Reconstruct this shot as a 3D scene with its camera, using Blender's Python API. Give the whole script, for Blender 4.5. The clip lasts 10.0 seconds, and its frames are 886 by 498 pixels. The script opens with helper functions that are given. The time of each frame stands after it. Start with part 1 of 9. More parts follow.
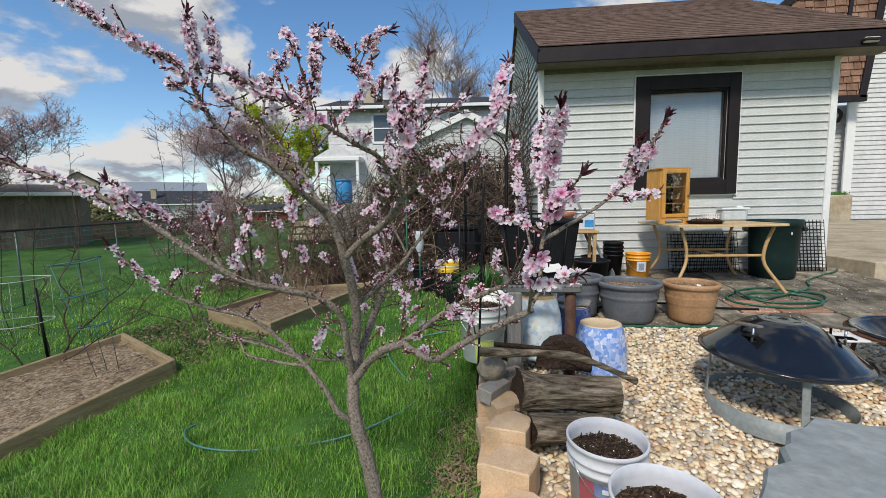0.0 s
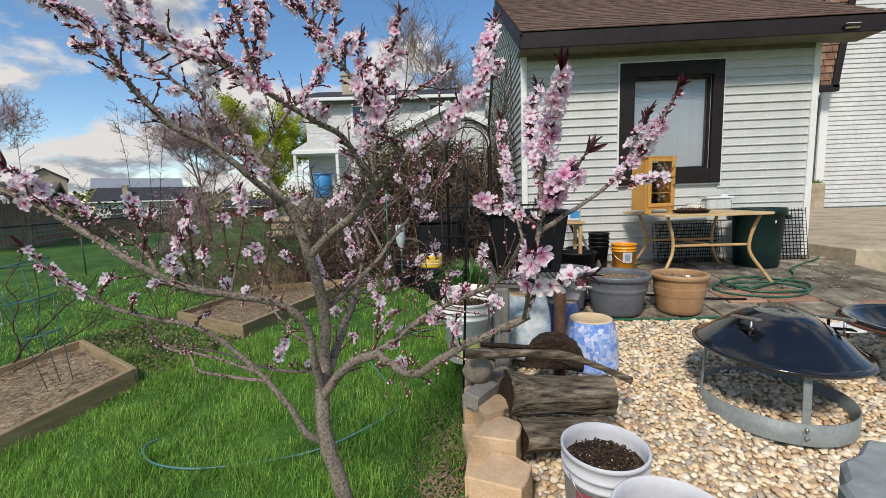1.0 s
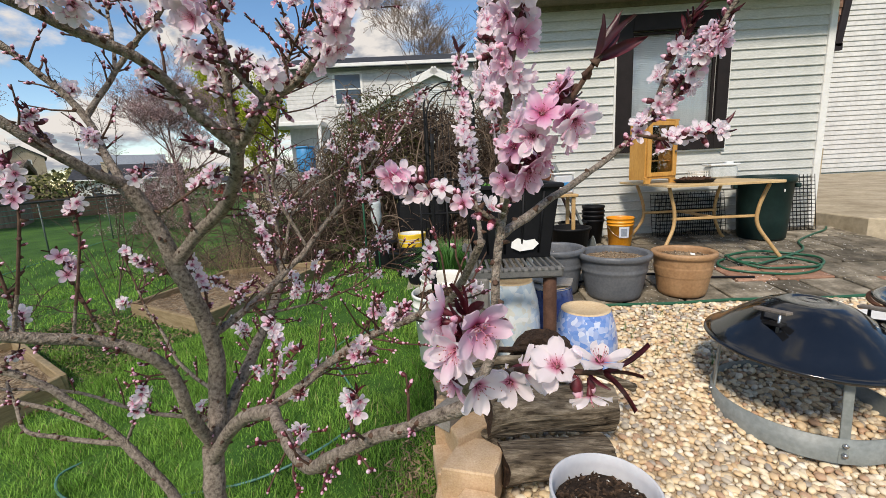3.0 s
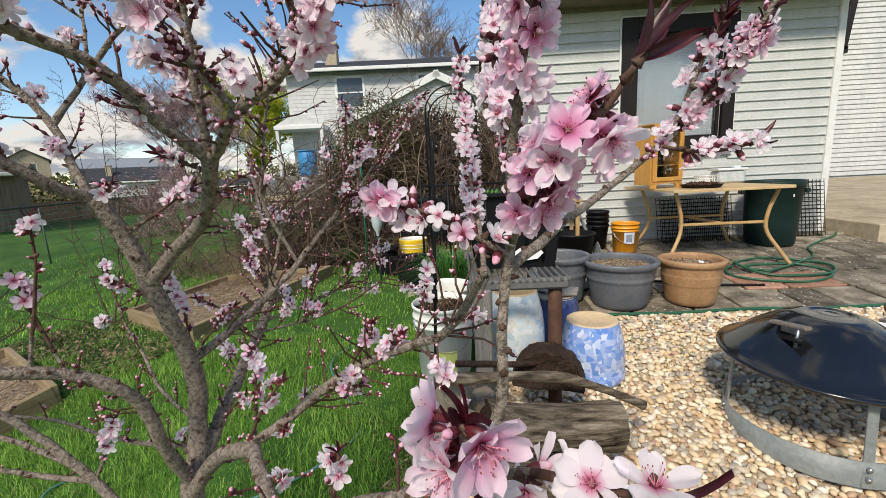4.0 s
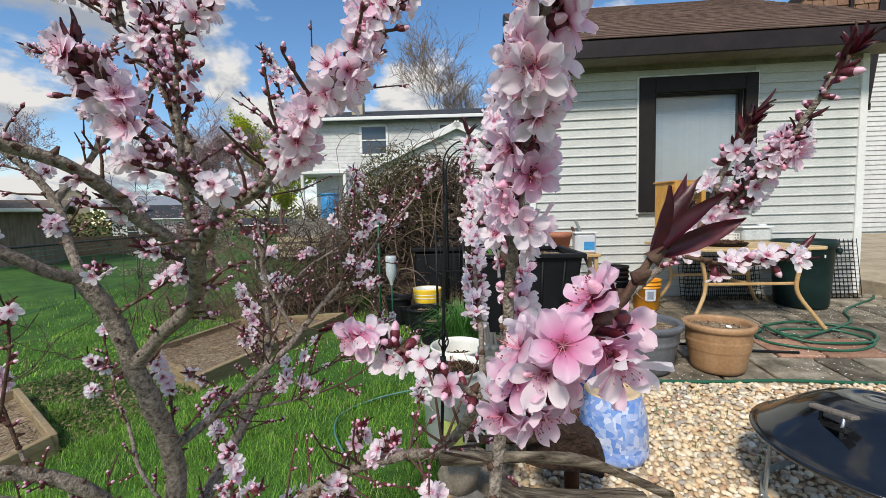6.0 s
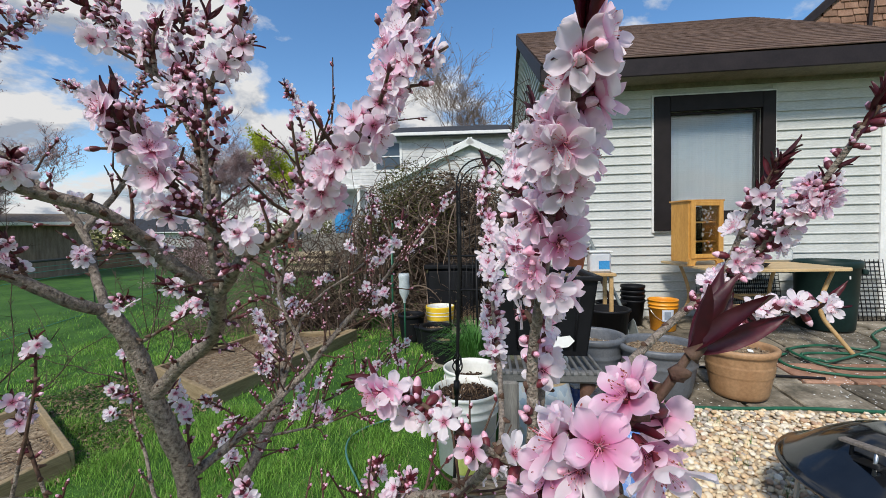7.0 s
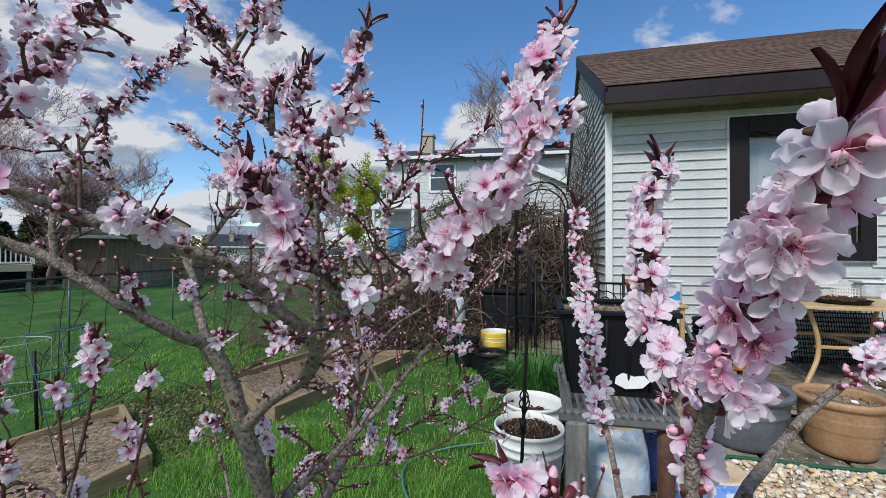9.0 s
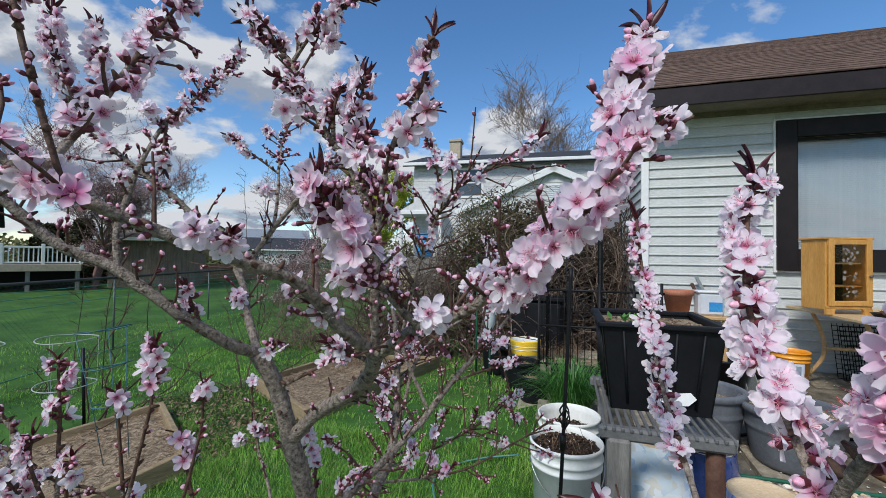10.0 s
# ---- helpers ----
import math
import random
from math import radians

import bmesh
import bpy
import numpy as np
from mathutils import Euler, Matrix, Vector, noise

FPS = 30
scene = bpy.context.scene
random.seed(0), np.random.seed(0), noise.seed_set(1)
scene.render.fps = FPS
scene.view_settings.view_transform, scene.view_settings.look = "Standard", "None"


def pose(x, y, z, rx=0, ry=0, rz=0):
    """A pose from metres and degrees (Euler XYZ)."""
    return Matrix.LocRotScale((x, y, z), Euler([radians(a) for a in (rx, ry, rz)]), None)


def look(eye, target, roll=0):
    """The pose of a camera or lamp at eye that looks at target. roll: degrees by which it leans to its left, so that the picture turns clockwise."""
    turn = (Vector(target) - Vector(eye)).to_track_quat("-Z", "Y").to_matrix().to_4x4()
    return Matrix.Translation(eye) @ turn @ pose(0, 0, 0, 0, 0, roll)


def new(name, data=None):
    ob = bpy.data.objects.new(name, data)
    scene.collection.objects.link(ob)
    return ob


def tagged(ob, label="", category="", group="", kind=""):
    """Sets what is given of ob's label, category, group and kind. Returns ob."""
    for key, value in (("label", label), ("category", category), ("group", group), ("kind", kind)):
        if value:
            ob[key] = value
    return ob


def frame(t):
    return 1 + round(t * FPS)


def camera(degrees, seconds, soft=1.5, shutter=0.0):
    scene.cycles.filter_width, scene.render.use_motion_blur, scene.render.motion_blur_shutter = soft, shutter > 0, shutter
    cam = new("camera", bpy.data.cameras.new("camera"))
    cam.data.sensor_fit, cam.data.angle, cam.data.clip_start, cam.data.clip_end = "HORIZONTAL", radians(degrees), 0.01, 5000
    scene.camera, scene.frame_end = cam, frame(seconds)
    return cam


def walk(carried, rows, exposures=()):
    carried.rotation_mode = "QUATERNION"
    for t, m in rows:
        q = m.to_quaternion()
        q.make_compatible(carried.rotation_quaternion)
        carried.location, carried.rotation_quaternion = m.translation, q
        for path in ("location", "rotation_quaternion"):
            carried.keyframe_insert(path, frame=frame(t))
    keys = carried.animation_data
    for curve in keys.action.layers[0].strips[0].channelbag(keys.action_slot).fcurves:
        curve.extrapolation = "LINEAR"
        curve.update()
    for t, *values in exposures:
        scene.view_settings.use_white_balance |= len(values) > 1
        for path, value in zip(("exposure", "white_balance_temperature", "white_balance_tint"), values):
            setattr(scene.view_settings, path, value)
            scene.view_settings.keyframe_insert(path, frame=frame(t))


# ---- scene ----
cam = camera(94.3, 10.0, soft=0.5)
METRES, EYE, TILT, LEAN, TURN = 0.85, 1.0, 0.0, 0.0, 12.3
PATH = [
    (0, (-0.023, -0.113, 1.02), (-0.204, 1.868, 0.812), -1.2),
    (0.5, (-0.035, -0.034, 1.016), (-0.167, 1.949, 0.793), -1.6),
    (1, (-0.025, 0.056, 1.007), (-0.127, 2.039, 0.765), -1.9),
    (1.5, (0.021, 0.196, 1.003), (-0.069, 2.176, 0.733), -2.2),
    (2, (0.065, 0.336, 0.996), (-0.021, 2.31, 0.69), -2.5),
    (2.5, (0.092, 0.425, 1.005), (0.011, 2.393, 0.657), -2.7),
    (2.7, (0.089, 0.442, 1.005), (0.012, 2.407, 0.643), -2.8),
    (3.8, (0.075, 0.524, 1.015), (0.005, 2.486, 0.633), -3.0),
    (4, (0.087, 0.541, 1.022), (0.004, 2.506, 0.662), -2.9),
    (4.5, (0.102, 0.568, 1.039), (-0.003, 2.542, 0.736), -2.5),
    (5, (0.11, 0.585, 1.06), (-0.015, 2.566, 0.812), -2.0),
    (5.5, (0.113, 0.598, 1.077), (-0.029, 2.583, 0.882), -1.7),
    (7, (0.104, 0.603, 1.127), (-0.114, 2.589, 1.049), -1.2),
    (7.5, (0.097, 0.603, 1.138), (-0.167, 2.585, 1.092), -1.0),
    (8, (0.089, 0.607, 1.146), (-0.232, 2.581, 1.127), -0.8),
    (8.5, (0.061, 0.611, 1.156), (-0.328, 2.573, 1.157), -0.4),
    (9, (0.036, 0.612, 1.168), (-0.423, 2.559, 1.187), 0.1),
    (9.5, (0.017, 0.62, 1.175), (-0.511, 2.549, 1.208), 0.4),
    (10, (-0.014, 0.621, 1.18), (-0.593, 2.535, 1.222), 0.8),
]
walk(cam, [(t, look(eye, target, roll)) for t, eye, target, roll in PATH], exposures=[(0.0, 0.15, 6600, 10), (2.5, 0.26, 7150, 13), (5.0, 0.30, 6950, 10), (7.5, 0.22, 6400, 10), (10.0, 0.08, 6100, 10)])

# ---- world, sun, exposure ----
SUN_EL, SUN_AZ = 46.0, 200.0
world = bpy.data.worlds.new("sky")
scene.world = world
world.use_nodes = True
wt = world.node_tree
wt.nodes.clear()


def wn(kind, **kw):
    n = wt.nodes.new(kind)
    for k, v in kw.items():
        n.inputs[k].default_value = v
    return n


sky = wt.nodes.new("ShaderNodeTexSky")
sky.sky_type = "NISHITA"
sky.sun_disc = False
sky.sun_elevation = radians(SUN_EL)
sky.sun_rotation = radians(SUN_AZ)
sky.air_density, sky.dust_density, sky.ozone_density = 1.0, 0.05, 2.0
blue = wt.nodes.new("ShaderNodeBackground")
blue.inputs[1].default_value = 0.14
deep = wt.nodes.new("ShaderNodeHueSaturation")
deep.inputs["Saturation"].default_value = 1.2
wt.links.new(sky.outputs[0], deep.inputs["Color"])
wt.links.new(deep.outputs[0], blue.inputs[0])
coord = wt.nodes.new("ShaderNodeTexCoord")
sep = wt.nodes.new("ShaderNodeSeparateXYZ")
wt.links.new(coord.outputs["Generated"], sep.inputs[0])


def wmath(op, a, b):
    n = wt.nodes.new("ShaderNodeMath")
    n.operation = op
    for i, v in enumerate((a, b)):
        if isinstance(v, (int, float)):
            n.inputs[i].default_value = v
        else:
            wt.links.new(v, n.inputs[i])
    return n.outputs[0]


up = wmath("ADD", wmath("MAXIMUM", sep.outputs[2], 0.0), 0.34)
comb = wt.nodes.new("ShaderNodeCombineXYZ")
wt.links.new(wmath("DIVIDE", sep.outputs[0], up), comb.inputs[0])
wt.links.new(wmath("DIVIDE", sep.outputs[1], up), comb.inputs[1])
comb.inputs[2].default_value = 3.7
PUFF = dict(Scale=2.1, Detail=11.0, Roughness=0.56, Distortion=0.12)
puff = wn("ShaderNodeTexNoise", **PUFF)
wt.links.new(comb.outputs[0], puff.inputs["Vector"])
higher = wt.nodes.new("ShaderNodeVectorMath")
higher.operation = "MULTIPLY"
higher.inputs[1].default_value = (0.94, 0.94, 1.0)
wt.links.new(comb.outputs[0], higher.inputs[0])
above = wn("ShaderNodeTexNoise", **PUFF)
wt.links.new(higher.outputs[0], above.inputs["Vector"])
low_sky = wmath("MULTIPLY", wmath("SUBTRACT", 0.55, wmath("MAXIMUM", sep.outputs[2], 0.0)), 0.085)
ramp = wt.nodes.new("ShaderNodeValToRGB")
ramp.color_ramp.elements[0].position = 0.485
ramp.color_ramp.elements[1].position = 0.56
wt.links.new(wmath("ADD", puff.outputs[0], low_sky), ramp.inputs[0])
relief = wmath("ADD", wmath("MULTIPLY", wmath("SUBTRACT", puff.outputs[0], above.outputs[0]), 6.0), 0.5)
tone = wt.nodes.new("ShaderNodeValToRGB")
tone.color_ramp.elements[0].position, tone.color_ramp.elements[0].color = 0.25, (0.46, 0.52, 0.62, 1)
tone.color_ramp.elements[1].position, tone.color_ramp.elements[1].color = 0.72, (1.0, 1.0, 1.0, 1)
wt.links.new(relief, tone.inputs[0])
cloud = wt.nodes.new("ShaderNodeBackground")
cloud.inputs[1].default_value = 0.65
wt.links.new(tone.outputs[0], cloud.inputs[0])
mixs = wt.nodes.new("ShaderNodeMixShader")
wt.links.new(ramp.outputs[0], mixs.inputs[0])
wt.links.new(blue.outputs[0], mixs.inputs[1])
wt.links.new(cloud.outputs[0], mixs.inputs[2])
wout = wt.nodes.new("ShaderNodeOutputWorld")
wt.links.new(mixs.outputs[0], wout.inputs[0])

sun = new("sun", bpy.data.lights.new("sun", "SUN"))
sun.data.energy, sun.data.angle, sun.data.color = 3.0, radians(10), (1.0, 0.945, 0.86)
az = radians(SUN_AZ)
sun.matrix_world = look((6 * math.sin(az), 6 * math.cos(az), 6 * math.tan(radians(SUN_EL))), (0, 0, 0))

# ---- materials ----


def mat(name, c0, c1=None, scale=8.0, rough=0.7, bump=0.0, bscale=40.0, metal=0.0, coat=0.0, c2=None, per=0.0, spec=0.5, stretch=(1, 1, 1), sub=0.0, trans=0.0, detail=5.0):
    """A surface with a base colour varied at two scales, a fine relief, and a change from piece to piece."""
    m = bpy.data.materials.new(name)
    m.use_nodes = True
    nt = m.node_tree
    b = nt.nodes["Principled BSDF"]
    b.inputs["Roughness"].default_value = rough
    b.inputs["Metallic"].default_value = metal
    b.inputs["Coat Weight"].default_value = coat
    b.inputs["Specular IOR Level"].default_value = spec if rough < 0.7 else min(spec, 0.25)
    b.inputs["Base Color"].default_value = (*c0, 1)
    tc = nt.nodes.new("ShaderNodeTexCoord")
    mp = nt.nodes.new("ShaderNodeMapping")
    mp.inputs["Scale"].default_value = stretch
    nt.links.new(tc.outputs["Object"], mp.inputs[0])
    col = None
    if c1:
        n1 = nt.nodes.new("ShaderNodeTexNoise")
        n1.inputs["Scale"].default_value, n1.inputs["Detail"].default_value, n1.inputs["Roughness"].default_value = scale, detail, 0.65
        nt.links.new(mp.outputs[0], n1.inputs["Vector"])
        r1 = nt.nodes.new("ShaderNodeValToRGB")
        r1.color_ramp.elements[0].position, r1.color_ramp.elements[0].color = 0.32, (*c0, 1)
        r1.color_ramp.elements[1].position, r1.color_ramp.elements[1].color = 0.68, (*c1, 1)
        if c2:
            e = r1.color_ramp.elements.new(0.5)
            e.color = (*c2, 1)
        nt.links.new(n1.outputs[0], r1.inputs[0])
        n2 = nt.nodes.new("ShaderNodeTexNoise")
        n2.inputs["Scale"].default_value, n2.inputs["Detail"].default_value = scale * 9.0, 3.0
        nt.links.new(mp.outputs[0], n2.inputs["Vector"])
        mx = nt.nodes.new("ShaderNodeMix")
        mx.data_type, mx.blend_type = "RGBA", "OVERLAY"
        mx.inputs[0].default_value = 0.35
        nt.links.new(r1.outputs[0], mx.inputs[6])
        nt.links.new(n2.outputs[0], mx.inputs[7])
        col = mx.outputs[2]
    if per:
        oi = nt.nodes.new("ShaderNodeObjectInfo")
        ge = nt.nodes.new("ShaderNodeNewGeometry")
        ad = nt.nodes.new("ShaderNodeMath")
        ad.operation = "ADD"
        nt.links.new(oi.outputs["Random"], ad.inputs[0])
        nt.links.new(ge.outputs["Random Per Island"], ad.inputs[1])
        fr = nt.nodes.new("ShaderNodeMath")
        fr.operation = "FRACT"
        nt.links.new(ad.outputs[0], fr.inputs[0])
        mr = nt.nodes.new("ShaderNodeMapRange")
        mr.inputs["To Min"].default_value, mr.inputs["To Max"].default_value = 1.0 - per, 1.0 + per
        nt.links.new(fr.outputs[0], mr.inputs["Value"])
        hs = nt.nodes.new("ShaderNodeHueSaturation")
        hs.inputs["Color"].default_value = (*c0, 1)
        nt.links.new(mr.outputs[0], hs.inputs["Value"])
        if col:
            nt.links.new(col, hs.inputs["Color"])
        col = hs.outputs[0]
    if col:
        nt.links.new(col, b.inputs["Base Color"])
    if sub:
        b.inputs["Subsurface Weight"].default_value = sub
        b.inputs["Subsurface Radius"].default_value = (0.01, 0.006, 0.006)
        b.inputs["Subsurface Scale"].default_value = 0.5
    if bump:
        nb = nt.nodes.new("ShaderNodeTexNoise")
        nb.inputs["Scale"].default_value, nb.inputs["Detail"].default_value = bscale, 6.0
        nt.links.new(mp.outputs[0], nb.inputs["Vector"])
        bu = nt.nodes.new("ShaderNodeBump")
        bu.inputs["Strength"].default_value, bu.inputs["Distance"].default_value = min(1.0, bump), 0.01
        nt.links.new(nb.outputs[0], bu.inputs["Height"])
        nt.links.new(bu.outputs[0], b.inputs["Normal"])
    if trans:
        tl = nt.nodes.new("ShaderNodeBsdfTranslucent")
        ms = nt.nodes.new("ShaderNodeMixShader")
        ms.inputs[0].default_value = trans
        tl.inputs[0].default_value = (*c0, 1)
        if col:
            nt.links.new(col, tl.inputs[0])
        nt.links.new(b.outputs[0], ms.inputs[1])
        nt.links.new(tl.outputs[0], ms.inputs[2])
        nt.links.new(ms.outputs[0], nt.nodes["Material Output"].inputs[0])
    return m


def pebble_mat(name, stops):
    """Pebbles, each with a colour of its own out of a range, lightly mottled."""
    m = mat(name, (0.46, 0.35, 0.23), (0.74, 0.62, 0.46), 60, 0.55, 0.12, 160)
    nt = m.node_tree
    b = nt.nodes["Principled BSDF"]
    ge = nt.nodes.new("ShaderNodeNewGeometry")
    oi = nt.nodes.new("ShaderNodeObjectInfo")
    ad = nt.nodes.new("ShaderNodeMath")
    ad.operation = "ADD"
    nt.links.new(ge.outputs["Random Per Island"], ad.inputs[0])
    nt.links.new(oi.outputs["Random"], ad.inputs[1])
    fr = nt.nodes.new("ShaderNodeMath")
    fr.operation = "FRACT"
    nt.links.new(ad.outputs[0], fr.inputs[0])
    rp = nt.nodes.new("ShaderNodeValToRGB")
    rp.color_ramp.interpolation = "CONSTANT"
    els = rp.color_ramp.elements
    while len(els) < len(stops):
        els.new(0.5)
    for i, c in enumerate(stops):
        els[i].position = i / len(stops)
        els[i].color = (*c, 1)
    nt.links.new(fr.outputs[0], rp.inputs[0])
    old = b.inputs["Base Color"].links[0].from_socket
    mx = nt.nodes.new("ShaderNodeMix")
    mx.data_type, mx.blend_type = "RGBA", "MIX"
    mx.inputs[0].default_value = 0.88
    nt.links.new(old, mx.inputs[6])
    nt.links.new(rp.outputs[0], mx.inputs[7])
    nt.links.new(mx.outputs[2], b.inputs["Base Color"])
    return m


M = dict(
    bark=mat("bark", (0.075, 0.058, 0.048), (0.42, 0.36, 0.305), 130, 0.85, 0.8, 320, c2=(0.27, 0.222, 0.18)),
    twig=mat("twig", (0.06, 0.03, 0.022), (0.14, 0.085, 0.058), 80, 0.7, 0.3, 200),
    budleaf=mat("young leaf", (0.035, 0.004, 0.009), (0.10, 0.010, 0.018), 40, 0.4, 0.05, 120, trans=0.22, per=0.3),
    calyx=mat("calyx", (0.07, 0.008, 0.016), (0.15, 0.02, 0.03), 120, 0.5),
    stamen=mat("stamen", (0.80, 0.30, 0.42), rough=0.6),
    bud=mat("bud", (0.62, 0.22, 0.34), (0.86, 0.62, 0.72), 90, 0.5, per=0.15, sub=0.2),
    grass=mat("grass", (0.13, 0.29, 0.042), (0.30, 0.51, 0.095), 2.2, 0.6, per=0.6, trans=0.35, spec=0.25),
    straw=mat("dry grass", (0.34, 0.30, 0.13), (0.52, 0.46, 0.24), 5, 0.8, per=0.3, trans=0.3),
    lawn=mat("lawn", (0.022, 0.072, 0.011), (0.075, 0.17, 0.026), 1.4, 0.9, 0.9, 70, c2=(0.045, 0.118, 0.018)),
    soil=mat("bed soil", (0.08, 0.056, 0.034), (0.44, 0.35, 0.24), 34, 0.95, 1.0, 90, c2=(0.25, 0.19, 0.125)),
    potsoil=mat("potting soil", (0.012, 0.008, 0.006), (0.05, 0.034, 0.025), 70, 0.95, 1.0, 90),
    chip=mat("bark chip", (0.03, 0.018, 0.012), (0.11, 0.07, 0.045), 60, 0.9, 0.5, 120, per=0.5),
    gravelbase=mat("gravel base", (0.34, 0.26, 0.17), (0.55, 0.44, 0.31), 60, 0.9, 1.0, 90),
    pebble=pebble_mat("pebble", [(0.76, 0.60, 0.38), (0.60, 0.42, 0.24), (0.84, 0.74, 0.55), (0.46, 0.41, 0.33), (0.74, 0.54, 0.32), (0.72, 0.62, 0.46), (0.36, 0.32, 0.28), (0.86, 0.79, 0.65), (0.68, 0.52, 0.33), (0.48, 0.30, 0.19), (0.82, 0.70, 0.48), (0.58, 0.49, 0.37)]),
    siding=mat("white siding", (0.47, 0.48, 0.455), (0.585, 0.595, 0.57), 3.0, 0.5, 0.12, 50, c2=(0.535, 0.548, 0.52), stretch=(1, 1, 6), per=0.02),
    # tan trim darkened: the shade under the eave is put into this colour
    soffit=mat("shaded tan eave paint", (0.15, 0.14, 0.10), (0.22, 0.205, 0.15), 5, 0.7),
    farsiding=mat("neighbour siding", (0.56, 0.56, 0.55), (0.66, 0.66, 0.64), 1.0, 0.6, 0.1, 20),
    white=mat("white trim", (0.74, 0.74, 0.71), (0.82, 0.82, 0.80), 5, 0.5),
    fascia=mat("dark brown paint", (0.013, 0.009, 0.011), (0.024, 0.017, 0.019), 6, 0.6, 0.1, 60, spec=0.3),
    wintrim=mat("brown window trim", (0.009, 0.006, 0.006), (0.016, 0.011, 0.011), 8, 0.6, 0.05, 60, spec=0.3),
    shingle=mat("brown shingle", (0.085, 0.052, 0.040), (0.18, 0.118, 0.090), 14, 0.9, 0.6, 240, per=0.22),
    blind=mat("blind slat", (0.66, 0.70, 0.72), (0.78, 0.81, 0.82), 4, 0.6),
    concrete=mat("concrete", (0.30, 0.245, 0.165), (0.52, 0.44, 0.32), 2.2, 0.85, 0.5, 80, c2=(0.42, 0.35, 0.245)),
    paver=mat("stone paver", (0.085, 0.075, 0.055), (0.33, 0.29, 0.225), 6.5, 0.85, 0.8, 60, c2=(0.185, 0.16, 0.12), per=0.5),
    redpaver=mat("red paver", (0.27, 0.14, 0.09), (0.42, 0.25, 0.17), 6, 0.85, 0.5, 60, per=0.12),
    joint=mat("joint sand", (0.22, 0.20, 0.13), (0.46, 0.42, 0.34), 30, 0.95, 0.8, 120),
    greyplastic=mat("grey plastic", (0.105, 0.115, 0.13), (0.15, 0.16, 0.175), 7, 0.45, 0.06, 60),
    terracotta=mat("tan plastic", (0.33, 0.18, 0.085), (0.45, 0.27, 0.14), 6, 0.55, 0.08, 60),
    clay=mat("red clay", (0.33, 0.12, 0.07), (0.42, 0.18, 0.11), 9, 0.75, 0.1, 90),
    blackplastic=mat("black plastic", (0.004, 0.0045, 0.006), (0.009, 0.0095, 0.012), 6, 0.55, 0.06, 60, spec=0.25),
    bucketwhite=mat("white plastic", (0.72, 0.74, 0.78), (0.82, 0.83, 0.86), 5, 0.35, 0.03, 40, sub=0.05, trans=0.25),
    oldbucket=mat("worn white plastic", (0.72, 0.73, 0.67), (0.86, 0.87, 0.83), 8, 0.4, 0.04, 40),
    lime=mat("lime paint", (0.62, 0.72, 0.12), (0.75, 0.8, 0.3), 10, 0.5),
    yellow=mat("yellow plastic", (0.80, 0.50, 0.02), (0.88, 0.60, 0.05), 8, 0.4),
    orange=mat("orange plastic", (0.72, 0.26, 0.01), (0.82, 0.36, 0.03), 8, 0.4),
    label=mat("printed label", (0.10, 0.14, 0.28), (0.20, 0.25, 0.42), 18, 0.5),
    labelred=mat("red label", (0.30, 0.06, 0.08), (0.42, 0.12, 0.12), 18, 0.5),
    labelgrey=mat("grey label", (0.22, 0.26, 0.32), (0.30, 0.34, 0.40), 30, 0.5),
    labelpale=mat("pale label", (0.55, 0.60, 0.70), (0.7, 0.74, 0.8), 25, 0.5),
    greencan=mat("dark green plastic", (0.005, 0.018, 0.017), (0.010, 0.030, 0.027), 4, 0.5, 0.06, 40, spec=0.3),
    tabletop=mat("table top", (0.50, 0.34, 0.16), (0.62, 0.45, 0.24), 4, 0.5, 0.1, 60, stretch=(1, 3, 1)),
    tableleg=mat("tan metal", (0.44, 0.27, 0.11), (0.56, 0.37, 0.17), 6, 0.5),
    cabwood=mat("honey pine", (0.50, 0.235, 0.045), (0.64, 0.34, 0.085), 5, 0.42, 0.1, 60, stretch=(4, 4, 0.6)),
    etched=mat("etched glass", (0.20, 0.17, 0.13), (0.34, 0.30, 0.25), 60, 0.6),
    cabdark=mat("cabinet inside", (0.022, 0.012, 0.006), (0.045, 0.024, 0.010), 6, 0.7),
    hose=mat("green hose", (0.012, 0.085, 0.045), (0.02, 0.12, 0.065), 12, 0.4),
    hoseblue=mat("teal hose", (0.05, 0.17, 0.15), (0.09, 0.23, 0.20), 12, 0.45),
    steelblack=mat("black enamel", (0.006, 0.0065, 0.008), (0.010, 0.011, 0.013), 3, 0.16, 0.0, coat=0.6),
    galv=mat("grey painted steel", (0.19, 0.215, 0.21), (0.25, 0.275, 0.27), 6, 0.5, 0.05, 60),
    steel=mat("steel", (0.55, 0.55, 0.55), rough=0.3, metal=1.0),
    rust=mat("rusty steel", (0.07, 0.03, 0.018), (0.15, 0.065, 0.035), 30, 0.8, 0.3, 120),
    blackmetal=mat("black metal", (0.005, 0.005, 0.006), (0.010, 0.010, 0.011), 20, 0.5, spec=0.25),
    handlewood=mat("weathered handle", (0.13, 0.11, 0.095), (0.24, 0.21, 0.18), 20, 0.7, 0.2, 90, stretch=(1, 6, 1)),
    slate=mat("slate", (0.21, 0.235, 0.235), (0.30, 0.325, 0.32), 4.5, 0.75, 0.25, 60),
    block=mat("tan concrete block", (0.56, 0.38, 0.22), (0.68, 0.50, 0.33), 16, 0.9, 0.35, 260, per=0.10),
    greyblock=mat("grey block", (0.28, 0.26, 0.23), (0.40, 0.37, 0.33), 14, 0.9, 0.4, 200, per=0.15),
    rock=mat("field stone", (0.26, 0.21, 0.15), (0.44, 0.37, 0.28), 14, 0.9, 0.6, 80, per=0.2),
